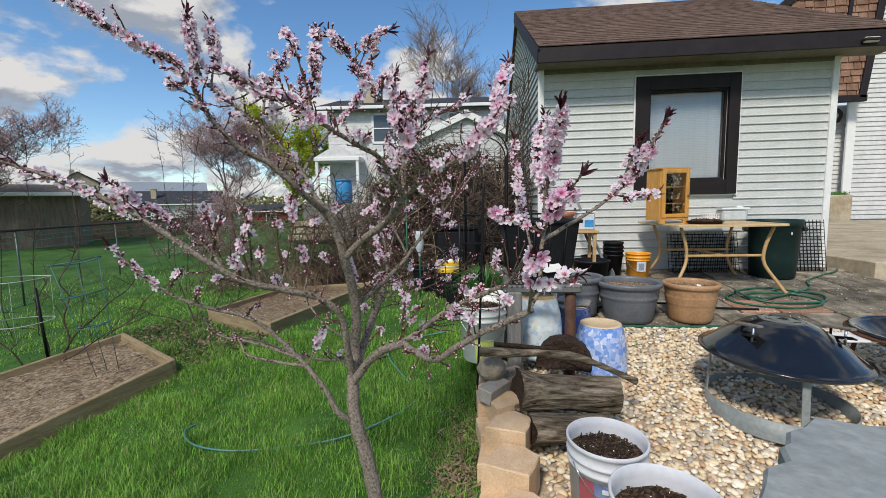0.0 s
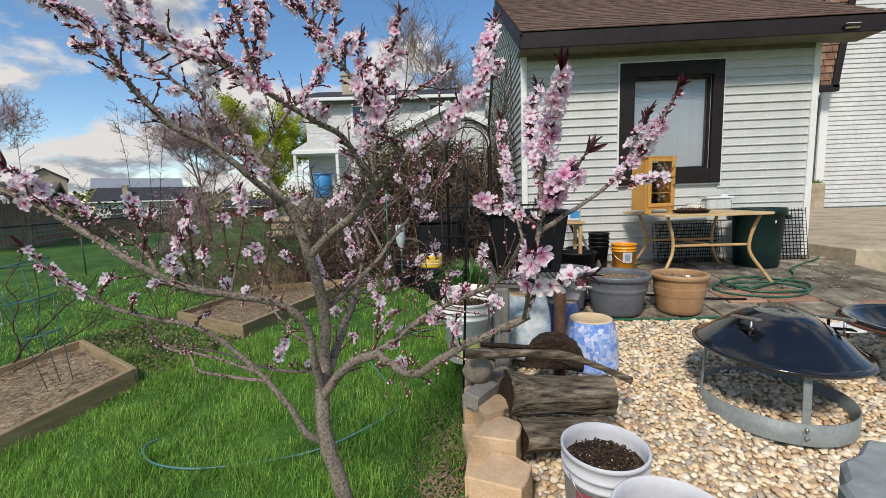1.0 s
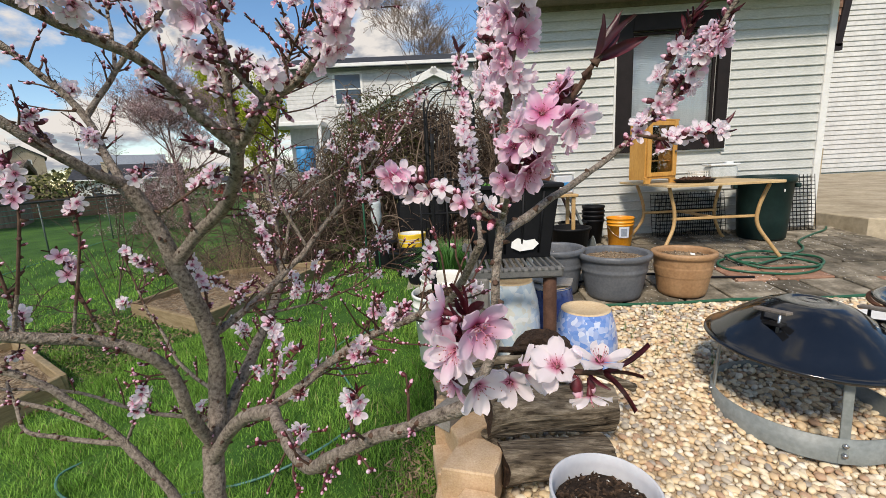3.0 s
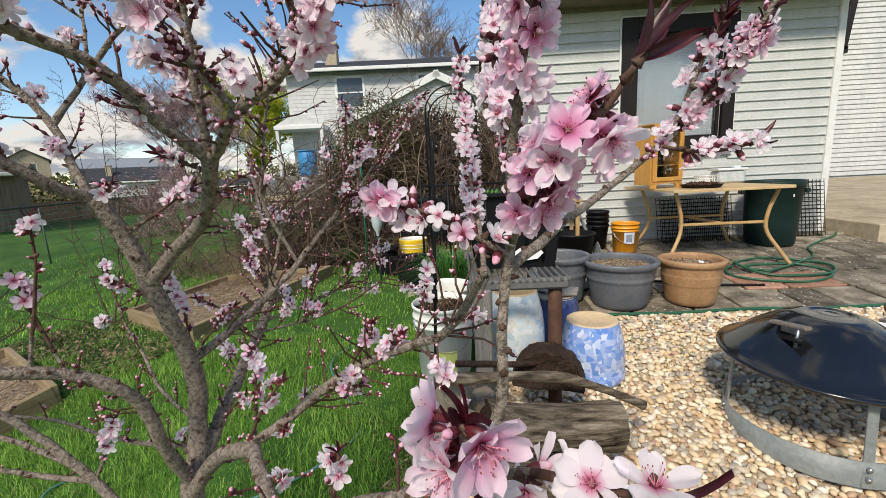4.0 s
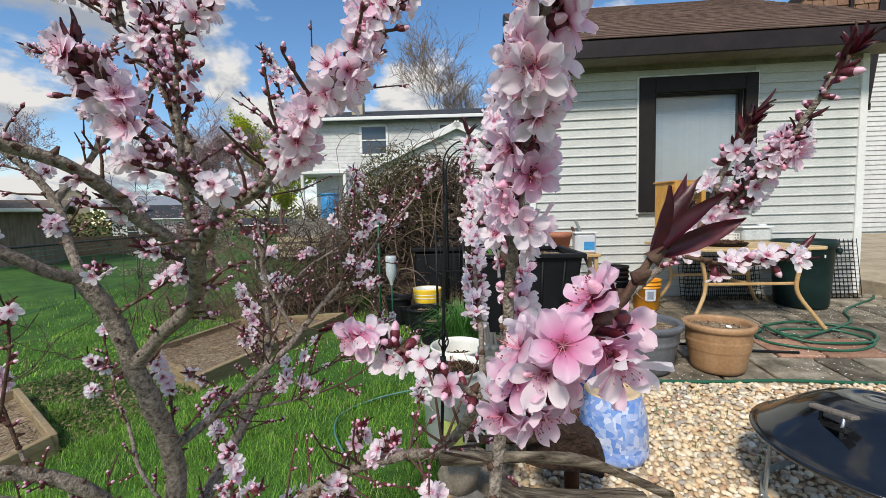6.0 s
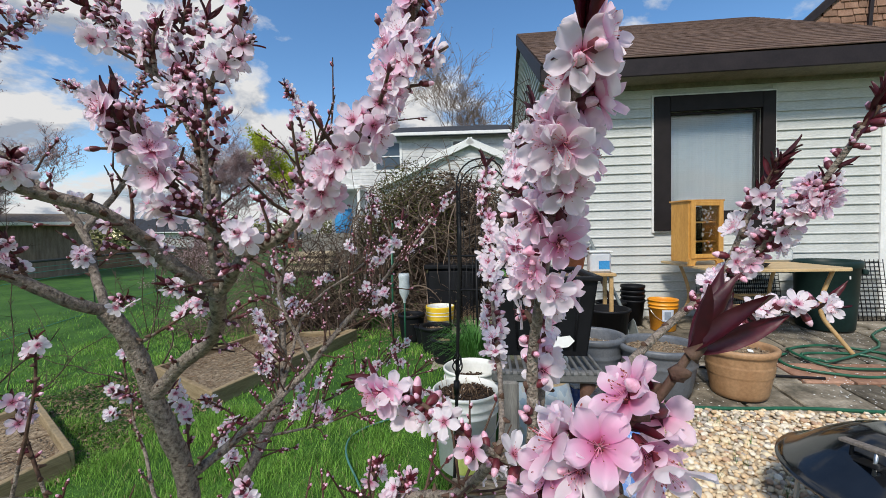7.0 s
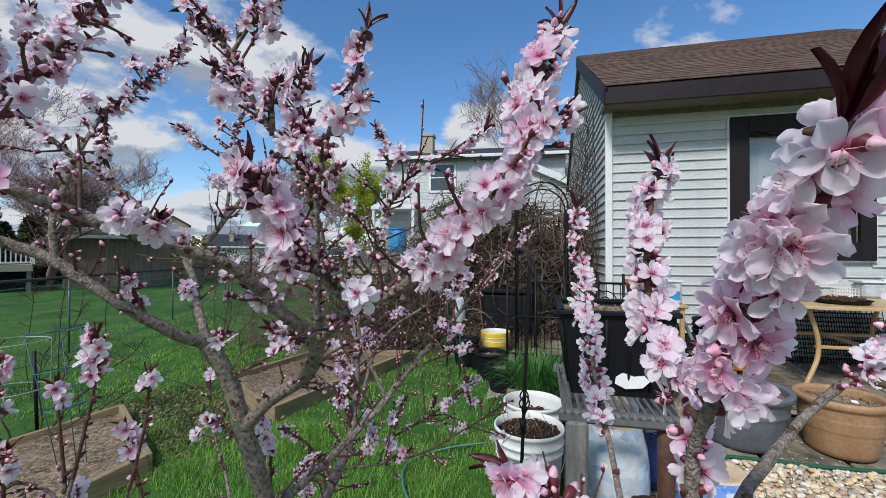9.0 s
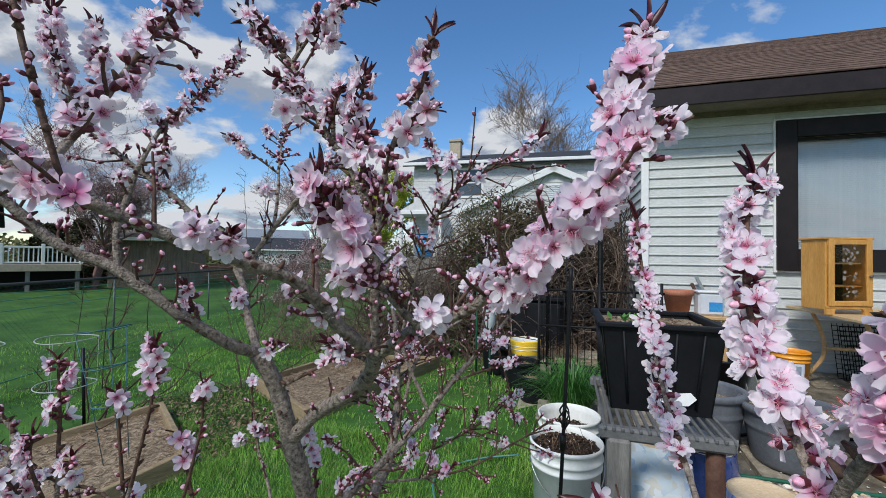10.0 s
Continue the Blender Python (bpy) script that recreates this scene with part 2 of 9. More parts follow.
    log=mat("weathered log", (0.016, 0.011, 0.007), (0.36, 0.30, 0.22), 26, 0.9, 1.0, 60, c2=(0.15, 0.118, 0.082), stretch=(0.2, 1.8, 1.8), spec=0.2, detail=9.0),
    logend=mat("log end", (0.014, 0.008, 0.005), (0.075, 0.045, 0.03), 60, 0.7, 0.9, 120),
    bed=mat("bed board", (0.22, 0.16, 0.085), (0.36, 0.28, 0.17), 6, 0.85, 0.4, 60, stretch=(0.6, 0.6, 4), per=0.12),
    beige=mat("unglazed base", (0.60, 0.44, 0.26), (0.70, 0.55, 0.36), 10, 0.8, 0.2, 120),
    paleglaze=mat("floral glaze", (0.66, 0.72, 0.76), (0.34, 0.44, 0.54), 18, 0.2, c2=(0.60, 0.68, 0.74), coat=0.5, detail=2.0),
    blueglaze=mat("blue glaze", (0.05, 0.14, 0.48), (0.62, 0.73, 0.85), 15, 0.2, c2=(0.20, 0.36, 0.72), coat=0.5, detail=2.0),
    navyglaze=mat("navy glaze", (0.02, 0.04, 0.14), (0.05, 0.08, 0.24), 10, 0.2, coat=0.5),
    creamglaze=mat("cream glaze", (0.62, 0.55, 0.36), (0.7, 0.64, 0.46), 10, 0.3, coat=0.3),
    greygrate=mat("grey grate", (0.10, 0.10, 0.10), (0.16, 0.16, 0.155), 20, 0.6),
    weatherwood=mat("weathered wood", (0.15, 0.14, 0.125), (0.30, 0.285, 0.26), 10, 0.9, 0.6, 60, stretch=(3, 3, 0.4)),
    rustpost=mat("rusty painted post", (0.05, 0.022, 0.014), (0.115, 0.06, 0.04), 12, 0.75, 0.3, 90),
    cane=mat("dry cane", (0.07, 0.048, 0.036), (0.26, 0.195, 0.145), 6, 0.9, per=0.35),
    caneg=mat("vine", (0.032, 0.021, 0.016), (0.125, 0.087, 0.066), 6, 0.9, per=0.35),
    mossleaf=mat("olive young leaf", (0.06, 0.065, 0.02), (0.13, 0.125, 0.04), 5, 0.8, per=0.4, trans=0.3),
    daylily=mat("strap leaves", (0.045, 0.15, 0.026), (0.11, 0.28, 0.055), 5, 0.5, per=0.3, trans=0.3),
    litter=mat("dead leaves", (0.16, 0.10, 0.06), (0.34, 0.25, 0.16), 12, 0.9, per=0.4),
    palewire=mat("pale wire", (0.34, 0.38, 0.35), (0.45, 0.48, 0.44), 9, 0.5),
    cagewire=mat("blue-green wire", (0.02, 0.09, 0.12), (0.04, 0.14, 0.17), 9, 0.45),
    brick=mat("brown shake", (0.16, 0.085, 0.055), (0.30, 0.18, 0.125), 3, 0.9, 0.5, 60, per=0.25),
    weed=mat("ground weeds", (0.03, 0.075, 0.016), (0.09, 0.15, 0.03), 5, 0.7, per=0.4, trans=0.2),
    chainlink=mat("galvanised wire", (0.07, 0.10, 0.09), (0.12, 0.15, 0.14), 5, 0.5, metal=0.4),
    rail=mat("dark rail", (0.018, 0.022, 0.024), (0.035, 0.04, 0.04), 8, 0.5),
    teal=mat("green netting", (0.05, 0.19, 0.15), (0.08, 0.26, 0.2), 5, 0.7),
    asphalt=mat("grey shingle", (0.030, 0.033, 0.040), (0.055, 0.058, 0.066), 4, 0.9, 0.3, 60),
    greyroof=mat("light grey shingle", (0.20, 0.23, 0.27), (0.28, 0.31, 0.35), 3, 0.9, 0.2, 40),
    tanwall=mat("tan siding", (0.40, 0.33, 0.24), (0.47, 0.40, 0.30), 1.5, 0.8),
    redwall=mat("red boards", (0.22, 0.035, 0.03), (0.28, 0.05, 0.045), 2, 0.7),
    shedwood=mat("brown shed boards", (0.13, 0.10, 0.075), (0.27, 0.215, 0.165), 2.5, 0.9, 0.4, 30, stretch=(4, 4, 0.5)),
    farwood=mat("brown boards", (0.06, 0.042, 0.032), (0.11, 0.082, 0.064), 1.2, 0.9),
    barebark=mat("bare twigs", (0.12, 0.066, 0.06), (0.26, 0.165, 0.15), 3, 0.9, per=0.3),
    birchbark=mat("birch twigs", (0.17, 0.12, 0.095), (0.31, 0.24, 0.19), 3, 0.9, per=0.3),
    haze=mat("early leaf haze", (0.36, 0.22, 0.22), (0.66, 0.52, 0.53), 3, 0.9, per=0.25, trans=0.3),
    lime_leaf=mat("spring leaves", (0.30, 0.36, 0.03), (0.45, 0.48, 0.06), 3, 0.8, per=0.3, trans=0.4),
    darkgreen=mat("evergreen", (0.03, 0.034, 0.014), (0.075, 0.07, 0.03), 2, 0.9, per=0.4),
    brownhedge=mat("brown thicket", (0.04, 0.032, 0.022), (0.10, 0.08, 0.052), 1.0, 0.95, 0.6, 12),
    hillgreen=mat("far trees", (0.10, 0.10, 0.045), (0.22, 0.21, 0.08), 0.4, 0.95, per=0.3),
    glass=mat("window pane", (0.05, 0.06, 0.07), rough=0.06, spec=0.8),
    clear=mat("clear plastic", (0.40, 0.45, 0.46), (0.56, 0.60, 0.62), 10, 0.15),
    bluetarp=mat("blue plastic", (0.03, 0.22, 0.50), (0.05, 0.30, 0.6), 6, 0.5),
    lampcream=mat("cream lamp case", (0.55, 0.52, 0.42), rough=0.4),
)


def glaze(name, tints, scale):
    """Glossy glaze scattered with leaf-like flecks of several tints."""
    m = mat(name, tints[0], tints[-1], 9, 0.18, coat=0.6, detail=2.0)
    nt = m.node_tree
    b = nt.nodes["Principled BSDF"]
    tc = nt.nodes.new("ShaderNodeTexCoord")
    wob = nt.nodes.new("ShaderNodeTexNoise")
    wob.inputs["Scale"].default_value = 14.0
    nt.links.new(tc.outputs["Object"], wob.inputs["Vector"])
    va = nt.nodes.new("ShaderNodeVectorMath")
    va.operation = "MULTIPLY_ADD"
    va.inputs[1].default_value = (0.06, 0.06, 0.06)
    nt.links.new(wob.outputs["Color"], va.inputs[0])
    nt.links.new(tc.outputs["Object"], va.inputs[2])
    vo = nt.nodes.new("ShaderNodeTexVoronoi")
    vo.inputs["Scale"].default_value = scale
    nt.links.new(va.outputs[0], vo.inputs["Vector"])
    sp = nt.nodes.new("ShaderNodeSeparateColor")
    nt.links.new(vo.outputs["Color"], sp.inputs[0])
    rp = nt.nodes.new("ShaderNodeValToRGB")
    els = rp.color_ramp.elements
    while len(els) < len(tints):
        els.new(0.5)
    for i, c in enumerate(tints):
        els[i].position, els[i].color = i / (len(tints) - 1), (*c, 1)
    nt.links.new(sp.outputs[0], rp.inputs[0])
    old = b.inputs["Base Color"].links[0].from_socket
    mx = nt.nodes.new("ShaderNodeMix")
    mx.data_type = "RGBA"
    mx.inputs[0].default_value = 0.78
    nt.links.new(old, mx.inputs[6])
    nt.links.new(rp.outputs[0], mx.inputs[7])
    nt.links.new(mx.outputs[2], b.inputs["Base Color"])
    return m


M["blueglaze"] = glaze("blue glaze", [(0.09, 0.20, 0.58), (0.60, 0.68, 0.86), (0.14, 0.29, 0.70), (0.80, 0.84, 0.92), (0.22, 0.38, 0.76), (0.12, 0.26, 0.64)], 38)
M["paleglaze"] = glaze("floral glaze", [(0.66, 0.74, 0.78), (0.34, 0.50, 0.66), (0.74, 0.80, 0.82), (0.62, 0.60, 0.50), (0.56, 0.70, 0.78), (0.80, 0.83, 0.84)], 34)



def petal_mat():
    """Petals: pale pink to white, deeper towards the heart, each flower a little different."""
    m = bpy.data.materials.new("petal")
    m.use_nodes = True
    nt = m.node_tree
    b = nt.nodes["Principled BSDF"]
    at = nt.nodes.new("ShaderNodeAttribute")
    at.attribute_name = "reach"
    ge = nt.nodes.new("ShaderNodeNewGeometry")
    oi = nt.nodes.new("ShaderNodeObjectInfo")
    at2 = nt.nodes.new("ShaderNodeAttribute")
    at2.attribute_name = "blush"
    mr = nt.nodes.new("ShaderNodeMapRange")
    mr.inputs["To Min"].default_value, mr.inputs["To Max"].default_value = -0.12, 0.12
    nt.links.new(oi.outputs["Random"], mr.inputs["Value"])
    ad = nt.nodes.new("ShaderNodeMath")
    ad.operation = "ADD"
    ad.use_clamp = True
    nt.links.new(at2.outputs["Fac"], ad.inputs[0])
    nt.links.new(mr.outputs[0], ad.inputs[1])
    pw = nt.nodes.new("ShaderNodeMath")
    pw.operation = "POWER"
    nt.links.new(ad.outputs[0], pw.inputs[0])
    pw.inputs[1].default_value = 2.4
    pale = nt.nodes.new("ShaderNodeValToRGB")
    for e, p, c in zip(pale.color_ramp.elements, (0.02, 0.34), ((0.36, 0.02, 0.08), (0.99, 0.92, 0.968))):
        e.position, e.color = p, (*c, 1)
    deep = nt.nodes.new("ShaderNodeValToRGB")
    for e, p, c in zip(deep.color_ramp.elements, (0.04, 0.8), ((0.40, 0.02, 0.09), (0.96, 0.68, 0.84))):
        e.position, e.color = p, (*c, 1)
    for ramp_, p, c in ((pale, 0.12, (0.80, 0.34, 0.50)), (deep, 0.24, (0.80, 0.22, 0.48))):
        e = ramp_.color_ramp.elements.new(p)
        e.color = (*c, 1)
    nt.links.new(at.outputs["Fac"], pale.inputs[0])
    nt.links.new(at.outputs["Fac"], deep.inputs[0])
    mx = nt.nodes.new("ShaderNodeMix")
    mx.data_type = "RGBA"
    nt.links.new(pw.outputs[0], mx.inputs[0])
    nt.links.new(pale.outputs[0], mx.inputs[6])
    nt.links.new(deep.outputs[0], mx.inputs[7])
    nt.links.new(mx.outputs[2], b.inputs["Base Color"])
    b.inputs["Roughness"].default_value = 0.55
    b.inputs["Sheen Weight"].default_value = 0.15
    tl = nt.nodes.new("ShaderNodeBsdfTranslucent")
    nt.links.new(mx.outputs[2], tl.inputs[0])
    ms = nt.nodes.new("ShaderNodeMixShader")
    ms.inputs[0].default_value = 0.5
    nt.links.new(b.outputs[0], ms.inputs[1])
    nt.links.new(tl.outputs[0], ms.inputs[2])
    nt.links.new(ms.outputs[0], nt.nodes["Material Output"].inputs[0])
    return m


M["petal"] = petal_mat()


# ---- mesh tools ----
class Geo:
    """Collects vertices, faces and the material of each face; becomes one mesh."""

    def __init__(self):
        self.v, self.f, self.m, self.s = [], [], [], []

    def add(self, verts, faces, k=0, smooth=False):
        o = len(self.v)
        self.v.extend(tuple(p) for p in verts)
        for f in faces:
            self.f.append(tuple(i + o for i in f))
        self.m.extend([k] * len(faces))
        self.s.extend([smooth] * len(faces))
        return self

    def box(self, c, s, rz=0.0, bev=0.004, k=0, m=None):
        """A box with chamfered edges: middle c, sizes s."""
        hx, hy, hz = s[0] / 2, s[1] / 2, s[2] / 2
        e = min(bev, hx * 0.45, hy * 0.45, hz * 0.45)
        vs, idx = [], {}
        for sx in (-1, 1):
            for sy in (-1, 1):
                for sz in (-1, 1):
                    for a, (dx, dy, dz) in enumerate(((0, e, e), (e, 0, e), (e, e, 0))):
                        idx[sx, sy, sz, a] = len(vs)
                        vs.append((sx * (hx - dx), sy * (hy - dy), sz * (hz - dz)))
        fs = []
        q = ((-1, -1), (1, -1), (1, 1), (-1, 1))
        for s1 in (-1, 1):
            fs.append([idx[s1, a, b, 0] for a, b in q][::s1])
            fs.append([idx[b, s1, a, 1] for a, b in q][::s1])
            fs.append([idx[a, b, s1, 2] for a, b in q][::s1])
        for s1 in (-1, 1):
            for s2 in (-1, 1):
                fs.append([idx[s1, s2, -1, 0], idx[s1, s2, 1, 0], idx[s1, s2, 1, 1], idx[s1, s2, -1, 1]][:: s1 * s2])
                fs.append([idx[s1, -1, s2, 2], idx[s1, 1, s2, 2], idx[s1, 1, s2, 0], idx[s1, -1, s2, 0]][:: s1 * s2])
                fs.append([idx[-1, s1, s2, 1], idx[1, s1, s2, 1], idx[1, s1, s2, 2], idx[-1, s1, s2, 2]][:: s1 * s2])
                for s3 in (-1, 1):
                    fs.append([idx[s1, s2, s3, 0], idx[s1, s2, s3, 1], idx[s1, s2, s3, 2]][:: s1 * s2 * s3])
        mm = m or (Matrix.Translation(c) @ Matrix.Rotation(rz, 4, "Z"))
        return self.add([mm @ Vector(p) for p in vs], fs, k)

    def tube(self, pts, r, n=8, k=0, caps=True, rough=0.0, seed=0, closed=False):
        """A round bar along pts; r: one radius, or one for each point."""
        P = [Vector(p) for p in pts]
        L = len(P)
        R = [r] * L if isinstance(r, (int, float)) else list(r)
        rnd = random.Random(seed)
        vs, fs = [], []
        side = None
        for i, p in enumerate(P):
            if closed:
                t = P[(i + 1) % L] - P[i - 1]
            else:
                t = P[min(i + 1, L - 1)] - P[max(i - 1, 0)]
            t = t.normalized() if t.length > 1e-9 else Vector((0, 0, 1))
            if side is None:
                side = t.orthogonal().normalized()
            side = (side - t * side.dot(t))
            side = side.normalized() if side.length > 1e-6 else t.orthogonal().normalized()
            up = t.cross(side)
            for j in range(n):
                a = 2 * math.pi * j / n
                q = R[i] * (1 + (rnd.uniform(-rough, rough) if rough else 0))
                vs.append(p + (side * math.cos(a) + up * math.sin(a)) * q)
        span = L if closed else L - 1
        for i in range(span):
            for j in range(n):
                a, b = i * n + j, i * n + (j + 1) % n
                c, d = ((i + 1) % L) * n + (j + 1) % n, ((i + 1) % L) * n + j
                fs.append((a, b, c, d))
        if caps and not closed:
            fs.append(tuple(range(n))[::-1])
            fs.append(tuple(range((L - 1) * n, L * n)))
        return self.add(vs, fs, k, True)

    def lathe(self, prof, c=(0, 0, 0), n=32, k=0, m=None, smooth=True, closed=False):
        """Turns a profile of (radius, height) round the z axis."""
        vs, fs = [], []
        mm = m or Matrix.Translation(c)
        for rr, z in prof:
            for j in range(n):
                a = 2 * math.pi * j / n
                vs.append(mm @ Vector((rr * math.cos(a), rr * math.sin(a), z)))
        for i in range(len(prof) - 1):
            for j in range(n):
                fs.append((i * n + j, i * n + (j + 1) % n, (i + 1) * n + (j + 1) % n, (i + 1) * n + j))
        if prof[0][0] > 1e-6 and closed:
            fs.append(tuple(range(n))[::-1])
        if prof[-1][0] > 1e-6 and closed:
            fs.append(tuple(range((len(prof) - 1) * n, len(prof) * n)))
        return self.add(vs, fs, k, smooth)

    def prism(self, poly, z0, z1, k=0, bev=0.0, m=None):
        """A plate with the outline poly (x, y), from z0 to z1, its top edge drawn in by bev."""
        n = len(poly)
        cx, cy = sum(p[0] for p in poly) / n, sum(p[1] for p in poly) / n
        rings = [(0.0, z0), (0.0, z1 - bev), (bev, z1)] if bev else [(0.0, z0), (0.0, z1)]
        vs = []
        for inset, z in rings:
            for x, y in poly:
                d = math.hypot(x - cx, y - cy) or 1.0
                vs.append(Vector((x - (x - cx) / d * inset, y - (y - cy) / d * inset, z)))
        if m:
            vs = [m @ v for v in vs]
        fs = []
        for i in range(len(rings) - 1):
            for j in range(n):
                fs.append((i * n + j, i * n + (j + 1) % n, (i + 1) * n + (j + 1) % n, (i + 1) * n + j))
        fs.append(tuple(range(n))[::-1])
        fs.append(tuple(range((len(rings) - 1) * n, len(rings) * n)))
        return self.add(vs, fs, k)

    def mesh(self, name, mats):
        me = bpy.data.meshes.new(name)
        me.from_pydata([tuple(p) for p in self.v], [], self.f)
        for m in mats if isinstance(mats, (list, tuple)) else [mats]:
            me.materials.append(M[m] if isinstance(m, str) else m)
        me.polygons.foreach_set("material_index", self.m)
        me.polygons.foreach_set("use_smooth", self.s)
        me.update()
        return me


def part(name, g, mats, parent=None, label="", kind=""):
    """One mesh object under a thing or under a part."""
    ob = new(name, g.mesh(name, mats) if isinstance(g, Geo) else g)
    ob.parent = parent
    return tagged(ob, label, kind=kind)


def thing(name, label, category, at=(0, 0, 0), rz=0.0, group="", kind=""):
    """The empty at a thing's base, which carries its parts."""
    ob = new(name)
    ob.empty_display_size = 0.05
    ob.matrix_basis = pose(*at, 0, 0, rz)
    return tagged(ob, label, category, group, kind)


def solid(name, g, mats, label, category, group="", kind=""):
    """A thing that is one mesh."""
    return tagged(new(name, g.mesh(name, mats)), label, category, group, kind)


def spline(pts, n=6):
    """A smooth line through the points."""
    P = [Vector(p) for p in pts]
    out = []
    for i in range(len(P) - 1):
        a, b, c, d = P[max(i - 1, 0)], P[i], P[i + 1], P[min(i + 2, len(P) - 1)]
        for j in range(n):
            t = j / n
            out.append(0.5 * ((2 * b) + (c - a) * t + (2 * a - 5 * b + 4 * c - d) * t * t + (3 * b - a - 3 * c + d) * t ** 3))
    out.append(P[-1])
    return out


def gz(x, y):
    """The height of the ground: it rises towards the house and falls away to the open lawn."""
    a = 0.165 * (min(max(y, 0.9), 3.2) - 3.2)
    b = 0.07 * max(min(0.0, x), -4.5)
    return a + b


def patio_z(y):
    return 0.085 * (y - 3.2) - 0.10

# ---- ground ----


def sheet(name, xs, ys, hf, matname, label, category="ground"):
    g = Geo()
    vs = [(x, y, hf(x, y)) for y in ys for x in xs]
    n = len(xs)
    fs = [(j * n + i, j * n + i + 1, (j + 1) * n + i + 1, (j + 1) * n + i) for j in range(len(ys) - 1) for i in range(n - 1)]
    g.add(vs, fs, 0, True)
    return tagged(new(name, g.mesh(name, matname)), label, category, kind="structure")


def steps(a, b, d):
    n = max(1, round((b - a) / d))
    return [a + (b - a) * i / n for i in range(n + 1)]


def lawn_h(x, y):
    z = gz(x, y) + 0.02 * noise.noise(Vector((x * 0.9, y * 0.9, 0)))
    if x > 0.15 and y > 3.0:
        z = min(z, -0.06)
    return z - (0.03 if x > 0.1 else 0.0)


XS = [-700, -300, -120, -60, -30, -20, -14] + steps(-10, 6, 0.25) + [8, 12, 20, 40, 100, 300, 700]
YS = [-500, -100, -30, -10, -5] + steps(-3, 9, 0.25) + [11, 14, 18, 25, 40, 70, 150, 400, 900]
ground = sheet("ground", XS, YS, lawn_h, "lawn", "green spring lawn sloping down from the patio")

gravel = sheet("gravel_bed", steps(0.16, 5.6, 0.2), steps(0.1, 3.27, 0.2), lambda x, y: gz(0, y) - 0.002, "gravelbase", "bed of tan and white river pebbles")


def ico():
    bm = bmesh.new()
    bmesh.ops.create_icosphere(bm, subdivisions=2, radius=1.0)
    v = np.array([p.co[:] for p in bm.verts])
    f = [tuple(q.index for q in p.verts) for p in bm.faces]
    bm.free()
    return v, f


ICO_V, ICO_F = ico()


def stone_verts(rng, at, s, flat=0.66):
    """The points of one rounded pebble."""
    lob = ICO_V @ rng.normal(0, 1, (3, 3))
    v = ICO_V * (1 + 0.10 * np.sin(1.6 * lob[:, :1] + 1.1) + 0.07 * np.sin(2.3 * lob[:, 1:2]))
    v = v * np.array([s * rng.uniform(0.85, 1.45), s * rng.uniform(0.7, 1.05), s * flat * rng.uniform(0.8, 1.2)])
    a, b = rng.uniform(0, 6.283), rng.uniform(-0.5, 0.5)
    ca, sa, cb, sb = math.cos(a), math.sin(a), math.cos(b), math.sin(b)
    v = v @ np.array([[1, 0, 0], [0, cb, sb], [0, -sb, cb]]) @ np.array([[ca, sa, 0], [-sa, ca, 0], [0, 0, 1]])
    return v + np.array(at)


def pebbles():
    rng = np.random.default_rng(4)
    spots = []
    for cell, x0, x1, y0, y1 in ((0.0235, 0.2, 3.0, 1.05, 3.24), (0.045, 3.0, 5.5, 1.2, 3.24), (0.06, 0.2, 3.0, 0.15, 1.05), (0.07, 3.0, 5.5, 0.15, 1.2)):
        for x in np.arange(x0, x1, cell):
            for y in np.arange(y0, y1, cell):
                px, py = x + rng.uniform(-0.5, 0.5) * cell, y + rng.uniform(-0.5, 0.5) * cell
                if px < 0.22 + 0.05 * math.sin(py * 5):
                    continue
                spots.append((px, min(py, 3.24), cell * rng.choice([0.38, 0.5, 0.6, 0.7, 0.85], p=[0.2, 0.3, 0.27, 0.17, 0.06])))
    near = [s for s in spots if 0.7 < s[0] < 1.4 and 1.4 < s[1] < 2.1]
    rng.shuffle(near)
    near = set(map(tuple, near[:290]))
    kinds = []
    for _ in range(8):
        g = Geo().add(stone_verts(rng, (0, 0, 0), 1.0), ICO_F, 0, True)
        kinds.append(g.mesh("pebble", "pebble"))
    g = Geo()
    for x, y, s in spots:
        z = gz(0, y) + s * 0.3 + rng.uniform(-0.004, 0.009)
        if (x, y, s) in near:
            ob = new("pebble", kinds[int(rng.integers(8))])
            ob.parent = gravel
            ob.matrix_basis = pose(x, y, z, 0, 0, rng.uniform(0, 360)) @ Matrix.Diagonal((s, s, s, 1))
        else:
            g.add(stone_verts(rng, (x, y, z), s), ICO_F, 0, True)
    part("pebbles", g, "pebble", gravel, kind="stuff")


# ---- patio and drive ----
patio = tagged(new("patio", Geo().box((2.0, 4.55, -0.02), (4.9, 2.66, 0.08), 0, 0.01, m=Matrix.Translation((2.05, 4.41, -0.028)) @ Matrix.Rotation(math.atan(0.085), 4, "X")).mesh("patio", "joint")), "weathered stone paver patio with sandy joints", "patio", kind="structure")
drive = tagged(new("driveway", Geo().prism([(4.42, 4.9), (4.9, 4.55), (14, 3.2), (18, 14.0), (4.42, 14.0)], -0.2, 0.29, bev=0.012).mesh("driveway", "concrete")), "tan poured concrete driveway slab", "driveway", kind="structure")


